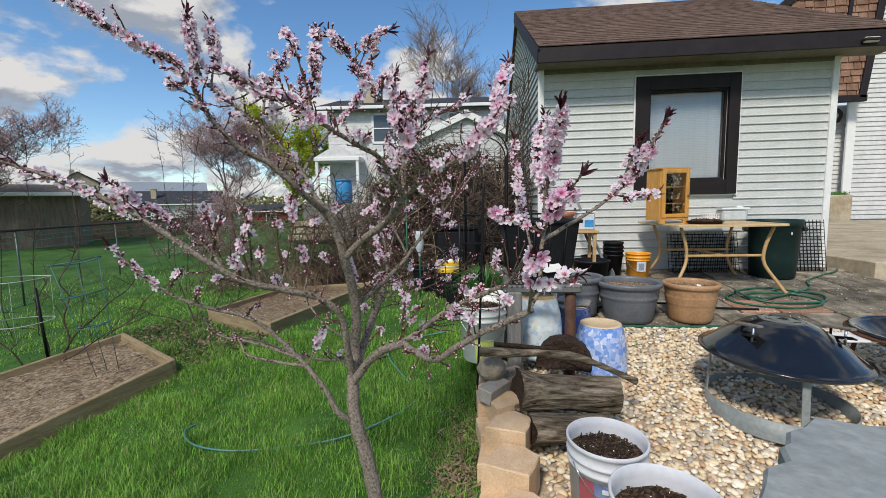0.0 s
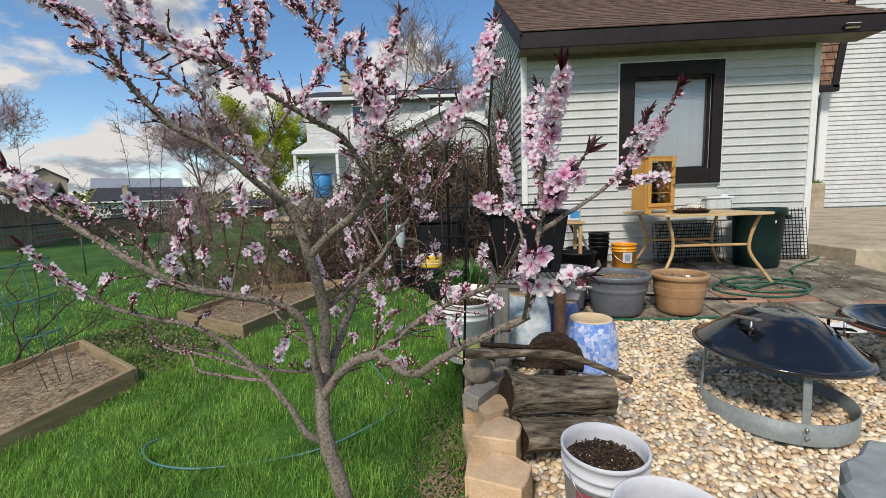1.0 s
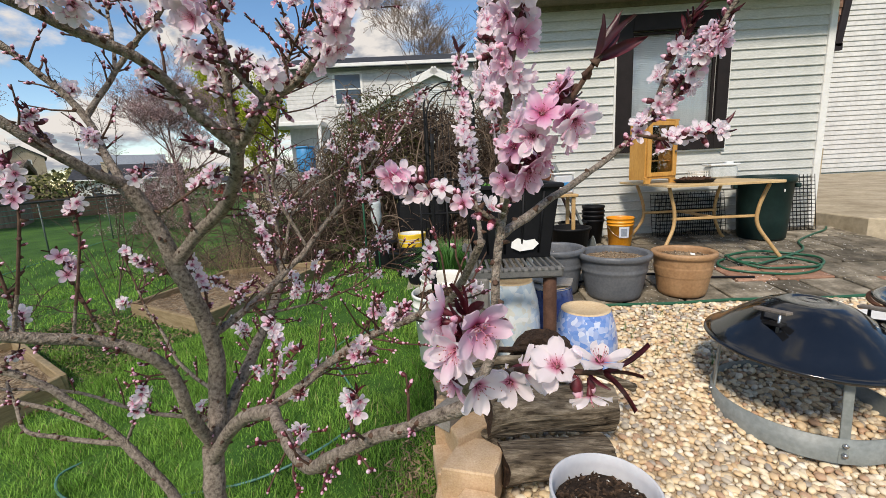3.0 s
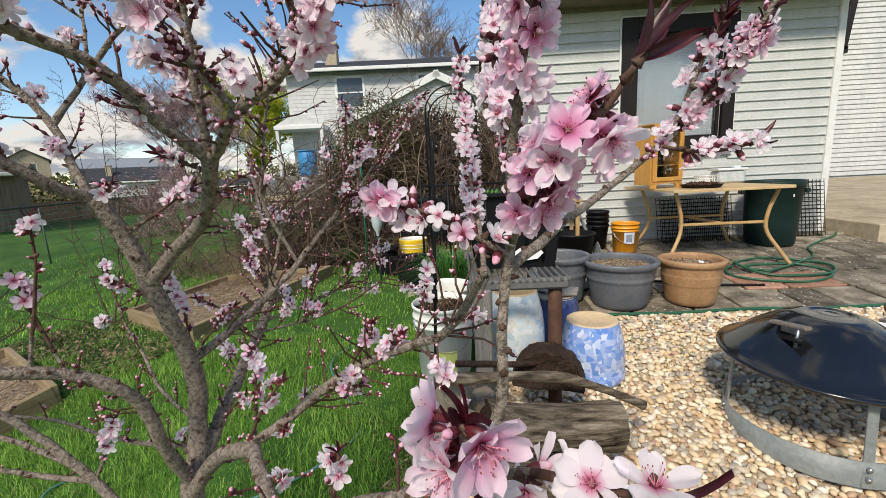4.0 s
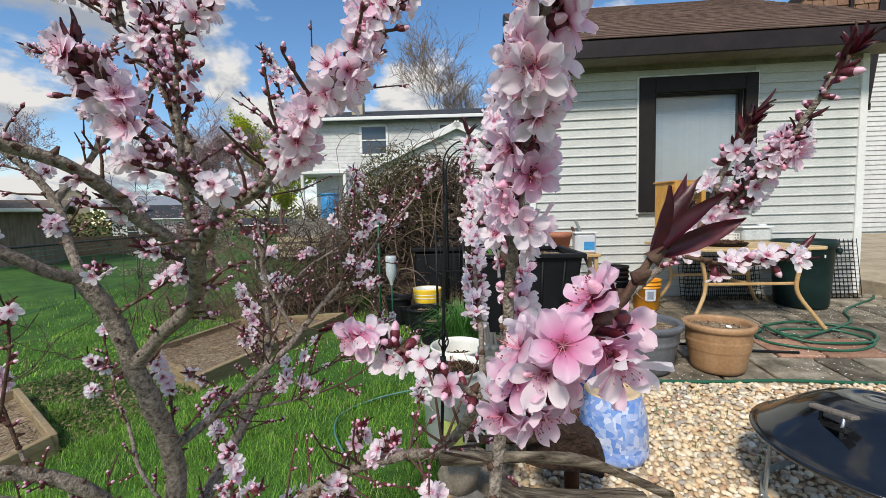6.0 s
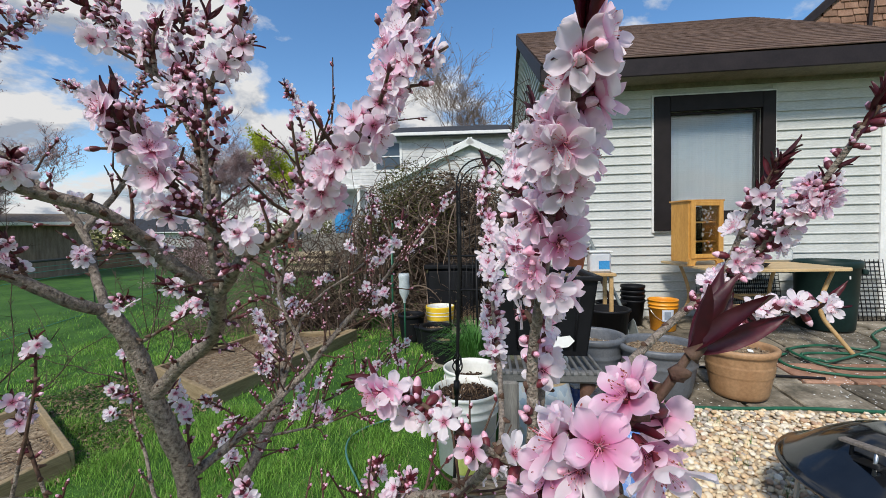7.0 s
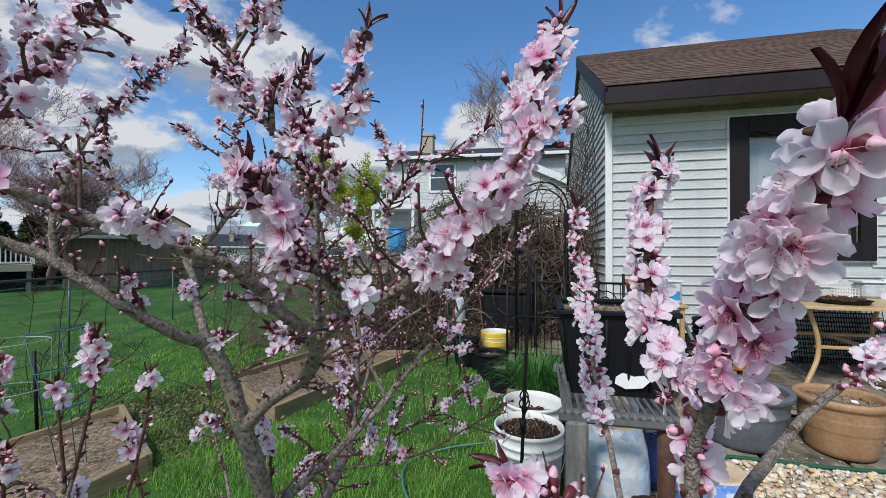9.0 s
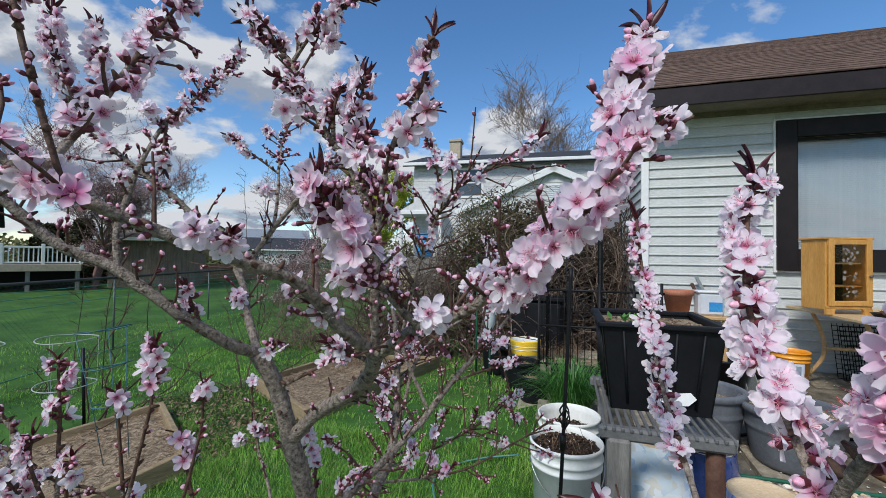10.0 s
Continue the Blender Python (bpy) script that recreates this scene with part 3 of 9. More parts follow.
def pavers():
    rng = random.Random(5)
    y = 3.28
    row = 0
    while y < 5.38:
        d = rng.choice([0.30, 0.36, 0.48])
        d = min(d, 5.42 - y)
        x = -0.15 - rng.uniform(0, 0.2)
        while x < 4.42:
            w = rng.choice([0.26, 0.34, 0.45])
            w = min(w, 4.44 - x + 0.02)
            if w > 0.06 and d > 0.06:
                g = Geo()
                m = Matrix.Translation((x + w / 2, y + d / 2, patio_z(y + d / 2) + 0.036 + rng.uniform(-0.004, 0.004))) @ Matrix.Rotation(math.atan(0.085) + rng.uniform(-0.008, 0.008), 4, "X") @ Matrix.Rotation(rng.uniform(-0.012, 0.012), 4, "Y")
                g.box((0, 0, 0), (w - 0.024, d - 0.022, 0.05), 0, 0.008, m=m)
                part("paver", g, "redpaver" if (x > 2.2 and y < 4.1 and rng.random() < 0.3) else "paver", patio)
            x += w
        y += d
        row += 1


def patio_grit():
    """Fallen petals and grit on the patio."""
    rng = np.random.default_rng(8)
    g = Geo()
    for _ in range(2600):
        x, y = rng.uniform(0.9, 4.3), rng.uniform(3.25, 5.3)
        if noise.noise(Vector((x * 2.2, y * 2.2, 1.0))) < rng.uniform(-0.35, 0.45):
            continue
        s = rng.uniform(0.003, 0.008)
        a = rng.uniform(0, 6.28)
        z = patio_z(y) + 0.068
        dx, dy = s * math.cos(a), s * math.sin(a)
        g.add([(x - dx, y - dy, z), (x + dy, y - dx, z + 0.003), (x + dx, y + dy, z), (x - dy, y + dx, z + 0.002)], [(0, 1, 2, 3)], 0)
    part("fallen_petals", g, "white", patio, "scattered pale petals and grit", "stuff")


# ---- the annex with siding ----
WX0, WX1, WY, WZ0, EAVE = 0.745, 4.29, 5.44, 0.12, 2.80
RIDGE_Y, RIDGE_Z, ROOF_X0, ROOF_X1 = 8.4, 4.70, 0.70, 4.72
WIN = (2.11, 3.05, 1.28, 2.40)
SLOPE = (RIDGE_Z - 2.86) / (RIDGE_Y - 5.1)


def roof_z(y):
    return 2.86 + SLOPE * (y - 5.1) if y <= RIDGE_Y else RIDGE_Z - SLOPE * (y - RIDGE_Y)


BOARD, BOARD_Z = 0.1016, 0.12


def board_mesh(length, h=BOARD):
    """One lapped siding board, its lower lip standing proud; runs along x, faces -y."""
    g = Geo()
    p = [(0.0, h), (-0.002, h), (-0.013, 0.018), (-0.018, 0.010), (-0.019, 0.005), (-0.017, 0.0), (-0.002, 0.004)]
    vs = [(0, y, z) for y, z in p] + [(length, y, z) for y, z in p]
    n = len(p)
    fs = [(i, (i + 1) % n, n + (i + 1) % n, n + i)[::-1] for i in range(n)] + [tuple(range(n)), tuple(range(n, 2 * n))[::-1]]
    return g.add(vs, fs).mesh("siding_board", "siding")


def annex():
    a, b, c, d = WIN
    g = Geo()
    for x0, x1, z0, z1 in ((WX0 + 0.02, a, WZ0 - 0.1, EAVE), (b, WX1 - 0.02, WZ0 - 0.1, EAVE), (a, b, WZ0 - 0.1, c), (a, b, d, EAVE)):
        g.box(((x0 + x1) / 2, WY + 0.08, (z0 + z1) / 2), (x1 - x0, 0.14, z1 - z0), bev=0.0005)
    wall = tagged(new("wall_front", g.mesh("wall_front", "siding")), "white horizontal vinyl siding wall of the annex", "wall", kind="structure")
    made = {}
    z = BOARD_Z
    while z < EAVE - 0.08:
        spans = [(WX0 + 0.06, WX1 - 0.06)]
        if z + BOARD > 1.12 and z < 2.56:
            spans = [(WX0 + 0.06, 1.95), (3.17, WX1 - 0.06)]
        for x0, x1 in spans:
            key = round(x1 - x0, 3)
            if key not in made:
                made[key] = board_mesh(x1 - x0)
            ob = new("siding_board", made[key])
            ob.parent = wall
            ob.location = (x0, WY + 0.008, z)
        z += BOARD
    for x in (WX0 + 0.03, WX1 - 0.03):
        part("corner_post", Geo().box((x, WY - 0.005, (WZ0 + EAVE) / 2), (0.075, 0.05, EAVE - WZ0), bev=0.006), "white", wall)
    part("foundation", Geo().box(((WX0 + WX1) / 2, WY + 0.03, WZ0 - 0.12), (WX1 - WX0, 0.05, 0.24), bev=0.004), "concrete", wall)
    # the gable wall, facing the lawn
    side = tagged(new("wall_gable", Geo().add([(WX0 + 0.1, WY + 0.15, 0), (WX0 + 0.1, 11.3, 0), (WX0 + 0.1, 11.3, 2.9), (WX0 + 0.1, RIDGE_Y, RIDGE_Z - 0.12), (WX0 + 0.1, WY + 0.15, roof_z(WY) - 0.1), (WX0 + 0.02, WY + 0.15, 0), (WX0 + 0.02, 11.3, 0), (WX0 + 0.02, 11.3, 2.9), (WX0 + 0.02, RIDGE_Y, RIDGE_Z - 0.12), (WX0 + 0.02, WY + 0.15, roof_z(WY) - 0.1)], [(0, 1, 2, 3, 4), (9, 8, 7, 6, 5), (0, 5, 6, 1), (1, 6, 7, 2), (2, 7, 8, 3), (3, 8, 9, 4), (4, 9, 5, 0)]).mesh("wall_gable", "siding")), "white siding gable wall with bare vines", "wall", kind="structure")
    z = BOARD_Z
    while z < RIDGE_Z - 0.35:
        y0 = max(WY + 0.05, 5.1 + (z + 0.26 - 2.86) / SLOPE)
        y1 = min(11.2, 2 * RIDGE_Y - y0)
        ob = new("siding_board", board_mesh(y1 - y0))
        ob.parent = side
        ob.matrix_basis = pose(WX0 + 0.012, y1, z, 0, 0, -90)
        z += BOARD
    tagged(new("wall_right", Geo().add([(x, y, z) for x in (WX1 - 0.13, WX1 - 0.03) for y, z in ((WY + 0.15, 0), (11.3, 0), (11.3, 2.75), (RIDGE_Y, RIDGE_Z - 0.2), (WY + 0.15, 2.75))], [(4, 3, 2, 1, 0), (5, 6, 7, 8, 9), (0, 1, 6, 5), (1, 2, 7, 6), (2, 3, 8, 7), (3, 4, 9, 8), (4, 0, 5, 9)]).mesh("wall_right", "siding")), "plain siding end wall", "wall", kind="structure")
    tagged(new("wall_back", Geo().box((2.5, 11.3, 1.4), (3.5, 0.1, 2.8), bev=0.002).mesh("wall_back", "siding")), "plain siding back wall", "wall", kind="structure")
    # the window
    win = tagged(new("window_1", Geo().box(((a + b) / 2, WY + 0.045, (c + d) / 2), (b - a, 0.008, d - c), bev=0.001).mesh("window_1", clearglass())), "window with dark brown trim and closed pale blinds", "window", kind="structure")
    for nm, x0, x1, z0, z1 in (("trim_board", 1.945, a, 1.10, 2.57), ("trim_board", b, 3.18, 1.10, 2.57), ("trim_board", a, b, 1.10, c), ("trim_board", a, b, d, 2.57)):
        part(nm, Geo().box(((x0 + x1) / 2, WY - 0.025, (z0 + z1) / 2), (x1 - x0 - 0.001, 0.05, z1 - z0), bev=0.004), "wintrim", win)
    for x0, x1, z0, z1 in ((1.925, 1.945, 1.08, 2.59), (3.18, 3.20, 1.08, 2.59), (1.945, 3.18, 2.57, 2.59), (1.945, 3.18, 1.08, 1.10)):
        part("channel", Geo().box(((x0 + x1) / 2, WY - 0.012, (z0 + z1) / 2), (x1 - x0, 0.03, z1 - z0), bev=0.002), "white", win)
    for x0, x1, z0, z1 in ((a, a + 0.03, c, d), (b - 0.03, b, c, d), (a + 0.03, b - 0.03, d - 0.03, d), (a + 0.03, b - 0.03, c, c + 0.03)):
        part("sash", Geo().box(((x0 + x1) / 2, WY + 0.02, (z0 + z1) / 2), (x1 - x0, 0.03, z1 - z0), bev=0.003), "wintrim", win)
    slat = Geo().box((0, 0, 0), (b - a - 0.06, 0.024, 0.0018), bev=0.0006, m=Matrix.Rotation(radians(62), 4, "X")).mesh("blind_slat", "blind")
    z = c + 0.03
    while z < d - 0.02:
        ob = new("blind_slat", slat)
        ob.parent = win
        ob.location = ((a + b) / 2, WY + 0.085, z)
        z += 0.0205
    # the roof
    g = Geo()
    th = 0.11
    prof = [(5.06, 2.86), (RIDGE_Y, RIDGE_Z), (2 * RIDGE_Y - 5.06, 2.86)]
    low = [(y, z - th) for y, z in prof]
    ring = prof + low[::-1]
    vs = [(ROOF_X0, y, z) for y, z in ring] + [(ROOF_X1, y, z) for y, z in ring]
    n = 6
    g.add(vs, [(i, (i + 1) % n, n + (i + 1) % n, n + i) for i in range(n)] + [tuple(range(n))[::-1], tuple(range(n, 2 * n))])
    roof = tagged(new("roof", g.mesh("roof", "shingle")), "brown asphalt shingle roof", "roof", kind="structure")
    part("fascia", Geo().box(((ROOF_X0 + ROOF_X1) / 2, 5.05, 2.765), (ROOF_X1 - ROOF_X0 + 0.04, 0.03, 0.17), bev=0.004), "fascia", roof, "dark brown fascia board")
    for x in (ROOF_X0 - 0.01, ROOF_X1 + 0.01):
        ln = math.hypot(RIDGE_Y - 5.05, RIDGE_Z - 2.86)
        m = Matrix.Translation((x, (RIDGE_Y + 5.05) / 2, (RIDGE_Z + 2.86) / 2 - 0.085)) @ Matrix.Rotation(math.atan(SLOPE), 4, "X")
        part("rake_board", Geo().box((0, 0, 0), (0.03, ln, 0.17), bev=0.004, m=m), "fascia", roof)
    # soffit and frieze carry the eave's shade in their dark tan
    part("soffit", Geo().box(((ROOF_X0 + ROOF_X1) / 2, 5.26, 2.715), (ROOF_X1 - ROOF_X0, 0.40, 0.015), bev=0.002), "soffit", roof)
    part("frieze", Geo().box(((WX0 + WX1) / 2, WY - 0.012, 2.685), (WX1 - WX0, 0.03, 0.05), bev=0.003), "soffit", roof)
    g = Geo()
    rng = random.Random(2)
    L = math.hypot(RIDGE_Y - 5.05, RIDGE_Z - 2.86)
    ang = math.atan(SLOPE)
    s, row = 0.0, 0
    while s < L - 0.02:
        x = ROOF_X0 - rng.uniform(0, 0.2)
        while x < ROOF_X1:
            w = rng.uniform(0.16, 0.32)
            x0, x1 = max(x, ROOF_X0 - 0.01), min(x + w - 0.003, ROOF_X1 + 0.01)
            if x1 - x0 > 0.02:
                m = Matrix.Translation(((x0 + x1) / 2, 5.04 + (s + 0.08) * math.cos(ang), 2.868 + (s + 0.08) * math.sin(ang))) @ Matrix.Rotation(ang - 0.05, 4, "X")
                g.box((0, 0, 0.004), (x1 - x0, 0.165, 0.008 + rng.choice([0, 0.004])), bev=0.001, m=m)
            x += w
        s += 0.135
        row += 1
    part("shingle", g, "shingle", roof, kind="stuff")
    lamp = thing("flood_lamp", "cream wall flood lamp under the eave", "lamp", (4.27, 5.0, 2.735))
    part("case", Geo().box((0, 0, 0), (0.17, 0.07, 0.03), bev=0.006), "fascia", lamp)
    part("lens", Geo().box((0, -0.02, -0.035), (0.15, 0.05, 0.045), bev=0.006, m=Matrix.Rotation(-0.5, 4, "X")), "lampcream", lamp)


def clearglass():
    m = bpy.data.materials.new("pane glass")
    m.use_nodes = True
    b = m.node_tree.nodes["Principled BSDF"]
    b.inputs["Transmission Weight"].default_value = 1.0
    b.inputs["Roughness"].default_value = 0.02
    b.inputs["IOR"].default_value = 1.45
    b.inputs["Base Color"].default_value = (0.95, 0.97, 0.98, 1)
    return m


def house_right():
    """The neighbouring white building with a steep brown shake roof at its side."""
    h = thing("house", "white sided building with brown shake mansard roof", "house", (0, 0, 0))
    part("wall", Geo().box((16.6, 14.9, 4.6), (9.0, 0.3, 9.2), bev=0.01), "farsiding", h)
    g = Geo()
    z = 0.3
    while z < 9.0:
        g.box((0, 0, 0), (8.96, 0.03, 0.16), bev=0.006, m=Matrix.Translation((16.6, 14.735, z + 0.08)) @ Matrix.Rotation(-0.22, 4, "X"))
        z += 0.15
    part("siding", g, "farsiding", h)
    part("corner_board", Geo().box((12.0, 14.7, 2.2), (0.26, 0.08, 4.0), bev=0.01), "white", h)
    part("side_wall", Geo().box((10.8, 15.2, 2.0), (3.2, 0.3, 4.1), bev=0.01), "farsiding", h)
    g = Geo()
    z = 0.3
    while z < 4.0:
        g.box((0, 0, 0), (3.1, 0.03, 0.16), bev=0.006, m=Matrix.Translation((10.8, 15.035, z + 0.08)) @ Matrix.Rotation(-0.22, 4, "X"))
        z += 0.15
    part("siding", g, "farsiding", h)
    # the brown roof face: rake on one side, leaning edge on the other
    low, top = 4.15, 7.9

    def left(z):
        return 6.2 + (z - 4.1) * 1.12

    def right(z):
        return 11.86 + (z - 4.2) * 0.125

    vs = [(x, y, z) for y in (14.3, 14.6) for x, z in ((left(low), low), (right(low), low), (right(top), top), (left(top), top))]
    roof = part("roof", Geo().add(vs, [(0, 1, 2, 3), (7, 6, 5, 4), (0, 4, 5, 1), (1, 5, 6, 2), (2, 6, 7, 3), (3, 7, 4, 0)]), "brick", h)
    g = Geo()
    rng = random.Random(9)
    z = low
    while z < top - 0.1:
        x = left(z + 0.2) + 0.1
        while x < right(z) - 0.08:
            w = min(rng.uniform(0.22, 0.42), right(z) - 0.05 - x)
            zz = z + rng.uniform(-0.02, 0.02)
            g.box((0, 0, 0), (max(0.03, w - 0.02), 0.05, 0.24), bev=0.006, m=Matrix.Translation((x + w / 2, 14.26, zz + 0.11)) @ Matrix.Rotation(-0.16, 4, "X"))
            x += w
        z += 0.21
    part("shake", g, "brick", roof, kind="stuff")
    for a, b, w in (((right(low), low), (right(top), top), 0.20), ((left(low), low), (left(top), top), 0.22), ((left(low) + 0.1, low - 0.06), (right(low) + 0.08, low - 0.06), 0.20), ((11.30, 6.4), (11.40, top), 0.10)):
        (x0, z0), (x1, z1) = a, b
        m = Matrix.Translation(((x0 + x1) / 2, 14.24, (z0 + z1) / 2)) @ Matrix.Rotation(math.atan2(x1 - x0, z1 - z0), 4, "Y")
        part("edge_board", Geo().box((0, 0, 0), (w, 0.16, math.hypot(x1 - x0, z1 - z0) + 0.1), bev=0.01, m=m), "fascia", roof)
    part("downspout", Geo().tube(spline([(11.2, 14.6, 3.95), (11.45, 14.6, 3.86), (11.62, 14.62, 3.7), (11.64, 14.75, 3.5), (11.62, 14.92, 3.3), (11.58, 14.95, 1.1)], 4), 0.055, 8), "fascia", h)
    box = thing("planter_box", "grey planter box of grass beside the white building", "planter", (11.5, 14.45, 0.26))
    part("body", Geo().box((0, 0, 0.42), (0.66, 0.5, 0.86), bev=0.02), "concrete", box)
    g = Geo()
    for _ in range(260):
        x, y, a = rng.uniform(-0.3, 0.3), rng.uniform(-0.22, 0.22), rng.uniform(0, 6.28)
        q = rng.uniform(0.06, 0.16)
        g.add([(x - 0.008, y, 0.84), (x + 0.008, y, 0.84), (x + 0.06 * math.cos(a), y + 0.06 * math.sin(a), 0.85 + q)], [(0, 1, 2)])
    part("grass_tuft", g, "daylily", box, kind="stuff")


def far_house(at, rz, w, d, h, wallmat, roofmat, label, chimney=True, wins=((-0.25, 0.75), (0.15, 0.75), (-0.25, 0.3), (0.15, 0.3)), rise=1.6, stack=None):
    t = thing("house", label, "house", at, rz)
    part("wall", Geo().box((0, 0, h / 2), (w, d, h), bev=0.02), wallmat, t)
    g = Geo()
    e = 0.4
    vs = [(-w / 2 - e, -d / 2 - e, h), (w / 2 + e, -d / 2 - e, h), (w / 2 + e, 0, h + rise), (-w / 2 - e, 0, h + rise), (-w / 2 - e, d / 2 + e, h), (w / 2 + e, d / 2 + e, h)]
    vs += [(x, y, z - 0.18) for x, y, z in vs]
    g.add(vs, [(0, 1, 2, 3), (3, 2, 5, 4), (6, 9, 8, 7), (9, 10, 11, 8), (0, 6, 7, 1), (4, 5, 11, 10), (0, 3, 9, 6), (3, 4, 10, 9), (1, 7, 8, 2), (2, 8, 11, 5)])
    roof = part("roof", g, roofmat, t)
    part("gutter", Geo().box((0, -d / 2 - e, h - 0.08), (w + 2 * e, 0.12, 0.14), bev=0.02), "white", t)
    if chimney:
        cx, top = stack or (-w * 0.22, 1.8)
        part("chimney", Geo().box((cx, -d * 0.30, h + top - 0.9), (0.50, 0.5, 1.7), bev=0.02).box((cx, -d * 0.30, h + top - 0.08), (0.60, 0.6, 0.14), bev=0.02), "tanwall", roof)
    for fx, fz in wins:
        wi = part("window", Geo().box((fx * w, -d / 2 - 0.015, fz * h), (1.0, 0.02, 1.1), bev=0.002), "glass", t)
        g = Geo()
        for x, z, sx, sz in ((0, 0.6, 1.2, 0.1), (0, -0.6, 1.2, 0.1), (-0.55, 0, 0.1, 1.3), (0.55, 0, 0.1, 1.3), (0, 0, 1.0, 0.05)):
            g.box((fx * w + x, -d / 2 - 0.03, fz * h + z), (sx, 0.05, sz), bev=0.005)
        part("frame", g, "white", wi)
    if wallmat == "farsiding":
        g = Geo()
        z = 0.1
        while z < h - 0.1:
            g.box((0, -d / 2 - 0.005, z), (w, 0.016, 0.14), bev=0.006)
            z += 0.15
        part("siding", g, wallmat, t)
    return t


# ---- bare trees and thickets ----


def bare_tree(name, at, height, spread, seed, matname, leafmat=None, leaves=0, label="", trunk=0.12, levels=4, leafsize=0.1, splits=4, droop=0.0, twig=0.0, stem=0.38):
    """A trunk with forking limbs and fine twigs; leafmat: small early leaves along the twigs."""
    rng = random.Random(seed)
    t = thing(name, label, "tree", at)
    wood, fine, ends = Geo(), Geo(), []

    def grow(p, d, ln, rad, lv):
        pts = [p]
        q, dd = Vector(p), Vector(d)
        for _ in range(4):
            dd = (dd + Vector((rng.uniform(-1, 1), rng.uniform(-1, 1), rng.uniform(-0.3, 0.6) - droop * (lv < 2))) * 0.17).normalized()
            q = q + dd * ln / 4
            pts.append(q.copy())
        rr = [max(twig * (1 - 0.1 * i), rad * (1 - 0.14 * i)) for i in range(5)]
        (wood if lv > levels - 2 else fine).tube(pts, rr, 7 if lv > levels - 2 else 4, caps=False)
        if lv <= 1:
            ends.extend(pts[1:])
        if lv == 0:
            return
        for i in range(splits + (lv == levels)):
            k = rng.randint(1, 4)
            side = Vector((rng.uniform(-1, 1), rng.uniform(-1, 1), rng.uniform(-0.2, 0.8))).normalized()
            nd = (dd * 0.75 + side * spread).normalized()
            grow(pts[k], nd, ln * rng.uniform(0.55, 0.82), rr[k] * 0.6, lv - 1)

    grow(Vector((0, 0, -0.1)), Vector((0, 0, 1)), height * stem, trunk, levels)
    part("trunk", wood, matname, t)
    part("crown", fine, matname, t, kind="stuff")
    if leafmat and ends:
        g = Geo()
        for _ in range(leaves):
            p = rng.choice(ends) + Vector((rng.gauss(0, 1), rng.gauss(0, 1), rng.gauss(0, 1))) * leafsize * 1.2
            a = Vector((rng.uniform(-1, 1), rng.uniform(-1, 1), rng.uniform(-1, 1))).normalized() * leafsize * rng.uniform(0.5, 1)
            b = a.orthogonal().normalized() * leafsize * 0.4
            g.add([p - a, p + b, p + a, p - b], [(0, 1, 2, 3)])
        part("foliage", g, leafmat, t, kind="stuff")
    return t


def canes(name, label, centre, size, n, seed, matname, rad=0.004, height=(0.8, 1.8), arch=0.7, category="shrub"):
    """A thicket of arching dry canes."""
    rng = random.Random(seed)
    g = Geo()
    for _ in range(n):
        x, y = min(0.5, centre[0] + rng.gauss(0, size[0] / 2)), centre[1] + rng.gauss(0, size[1] / 2)
        h = rng.uniform(*height)
        a = rng.uniform(0, 6.28)
        r = h * arch * rng.uniform(0.2, 1)
        if x + r * math.cos(a) > 0.55:
            a = math.pi - a
        z0 = gz(x, y) - 0.02
        pts = []
        bend, wob = rng.uniform(1.5, 2.7), rng.uniform(0.01, 0.05) * h
        for i in range(8):
            s = i / 7
            pts.append((x + r * s * s * math.cos(a) + rng.gauss(0, wob), y + r * s * s * math.sin(a) + rng.gauss(0, wob), max(z0 - 0.02, z0 + h * math.sin(s * bend) + rng.gauss(0, wob * 0.4))))
        g.tube(pts, [rad * (1 - 0.1 * i) for i in range(8)], 4, caps=False)
        for _ in range(3):
            k = rng.randint(2, 6)
            p = Vector(pts[k])
            d = Vector((rng.uniform(-1, 1), rng.uniform(-1, 1), rng.uniform(-0.2, 1))).normalized() * rng.uniform(0.08, 0.3)
            g.tube([p, p + d * 0.5 + Vector((0, 0, 0.02)), p + d], [rad * 0.5, rad * 0.4, rad * 0.25], 3, caps=False)
    ob = new(name, g.mesh(name, matname))
    return tagged(ob, label, category, kind="stuff")


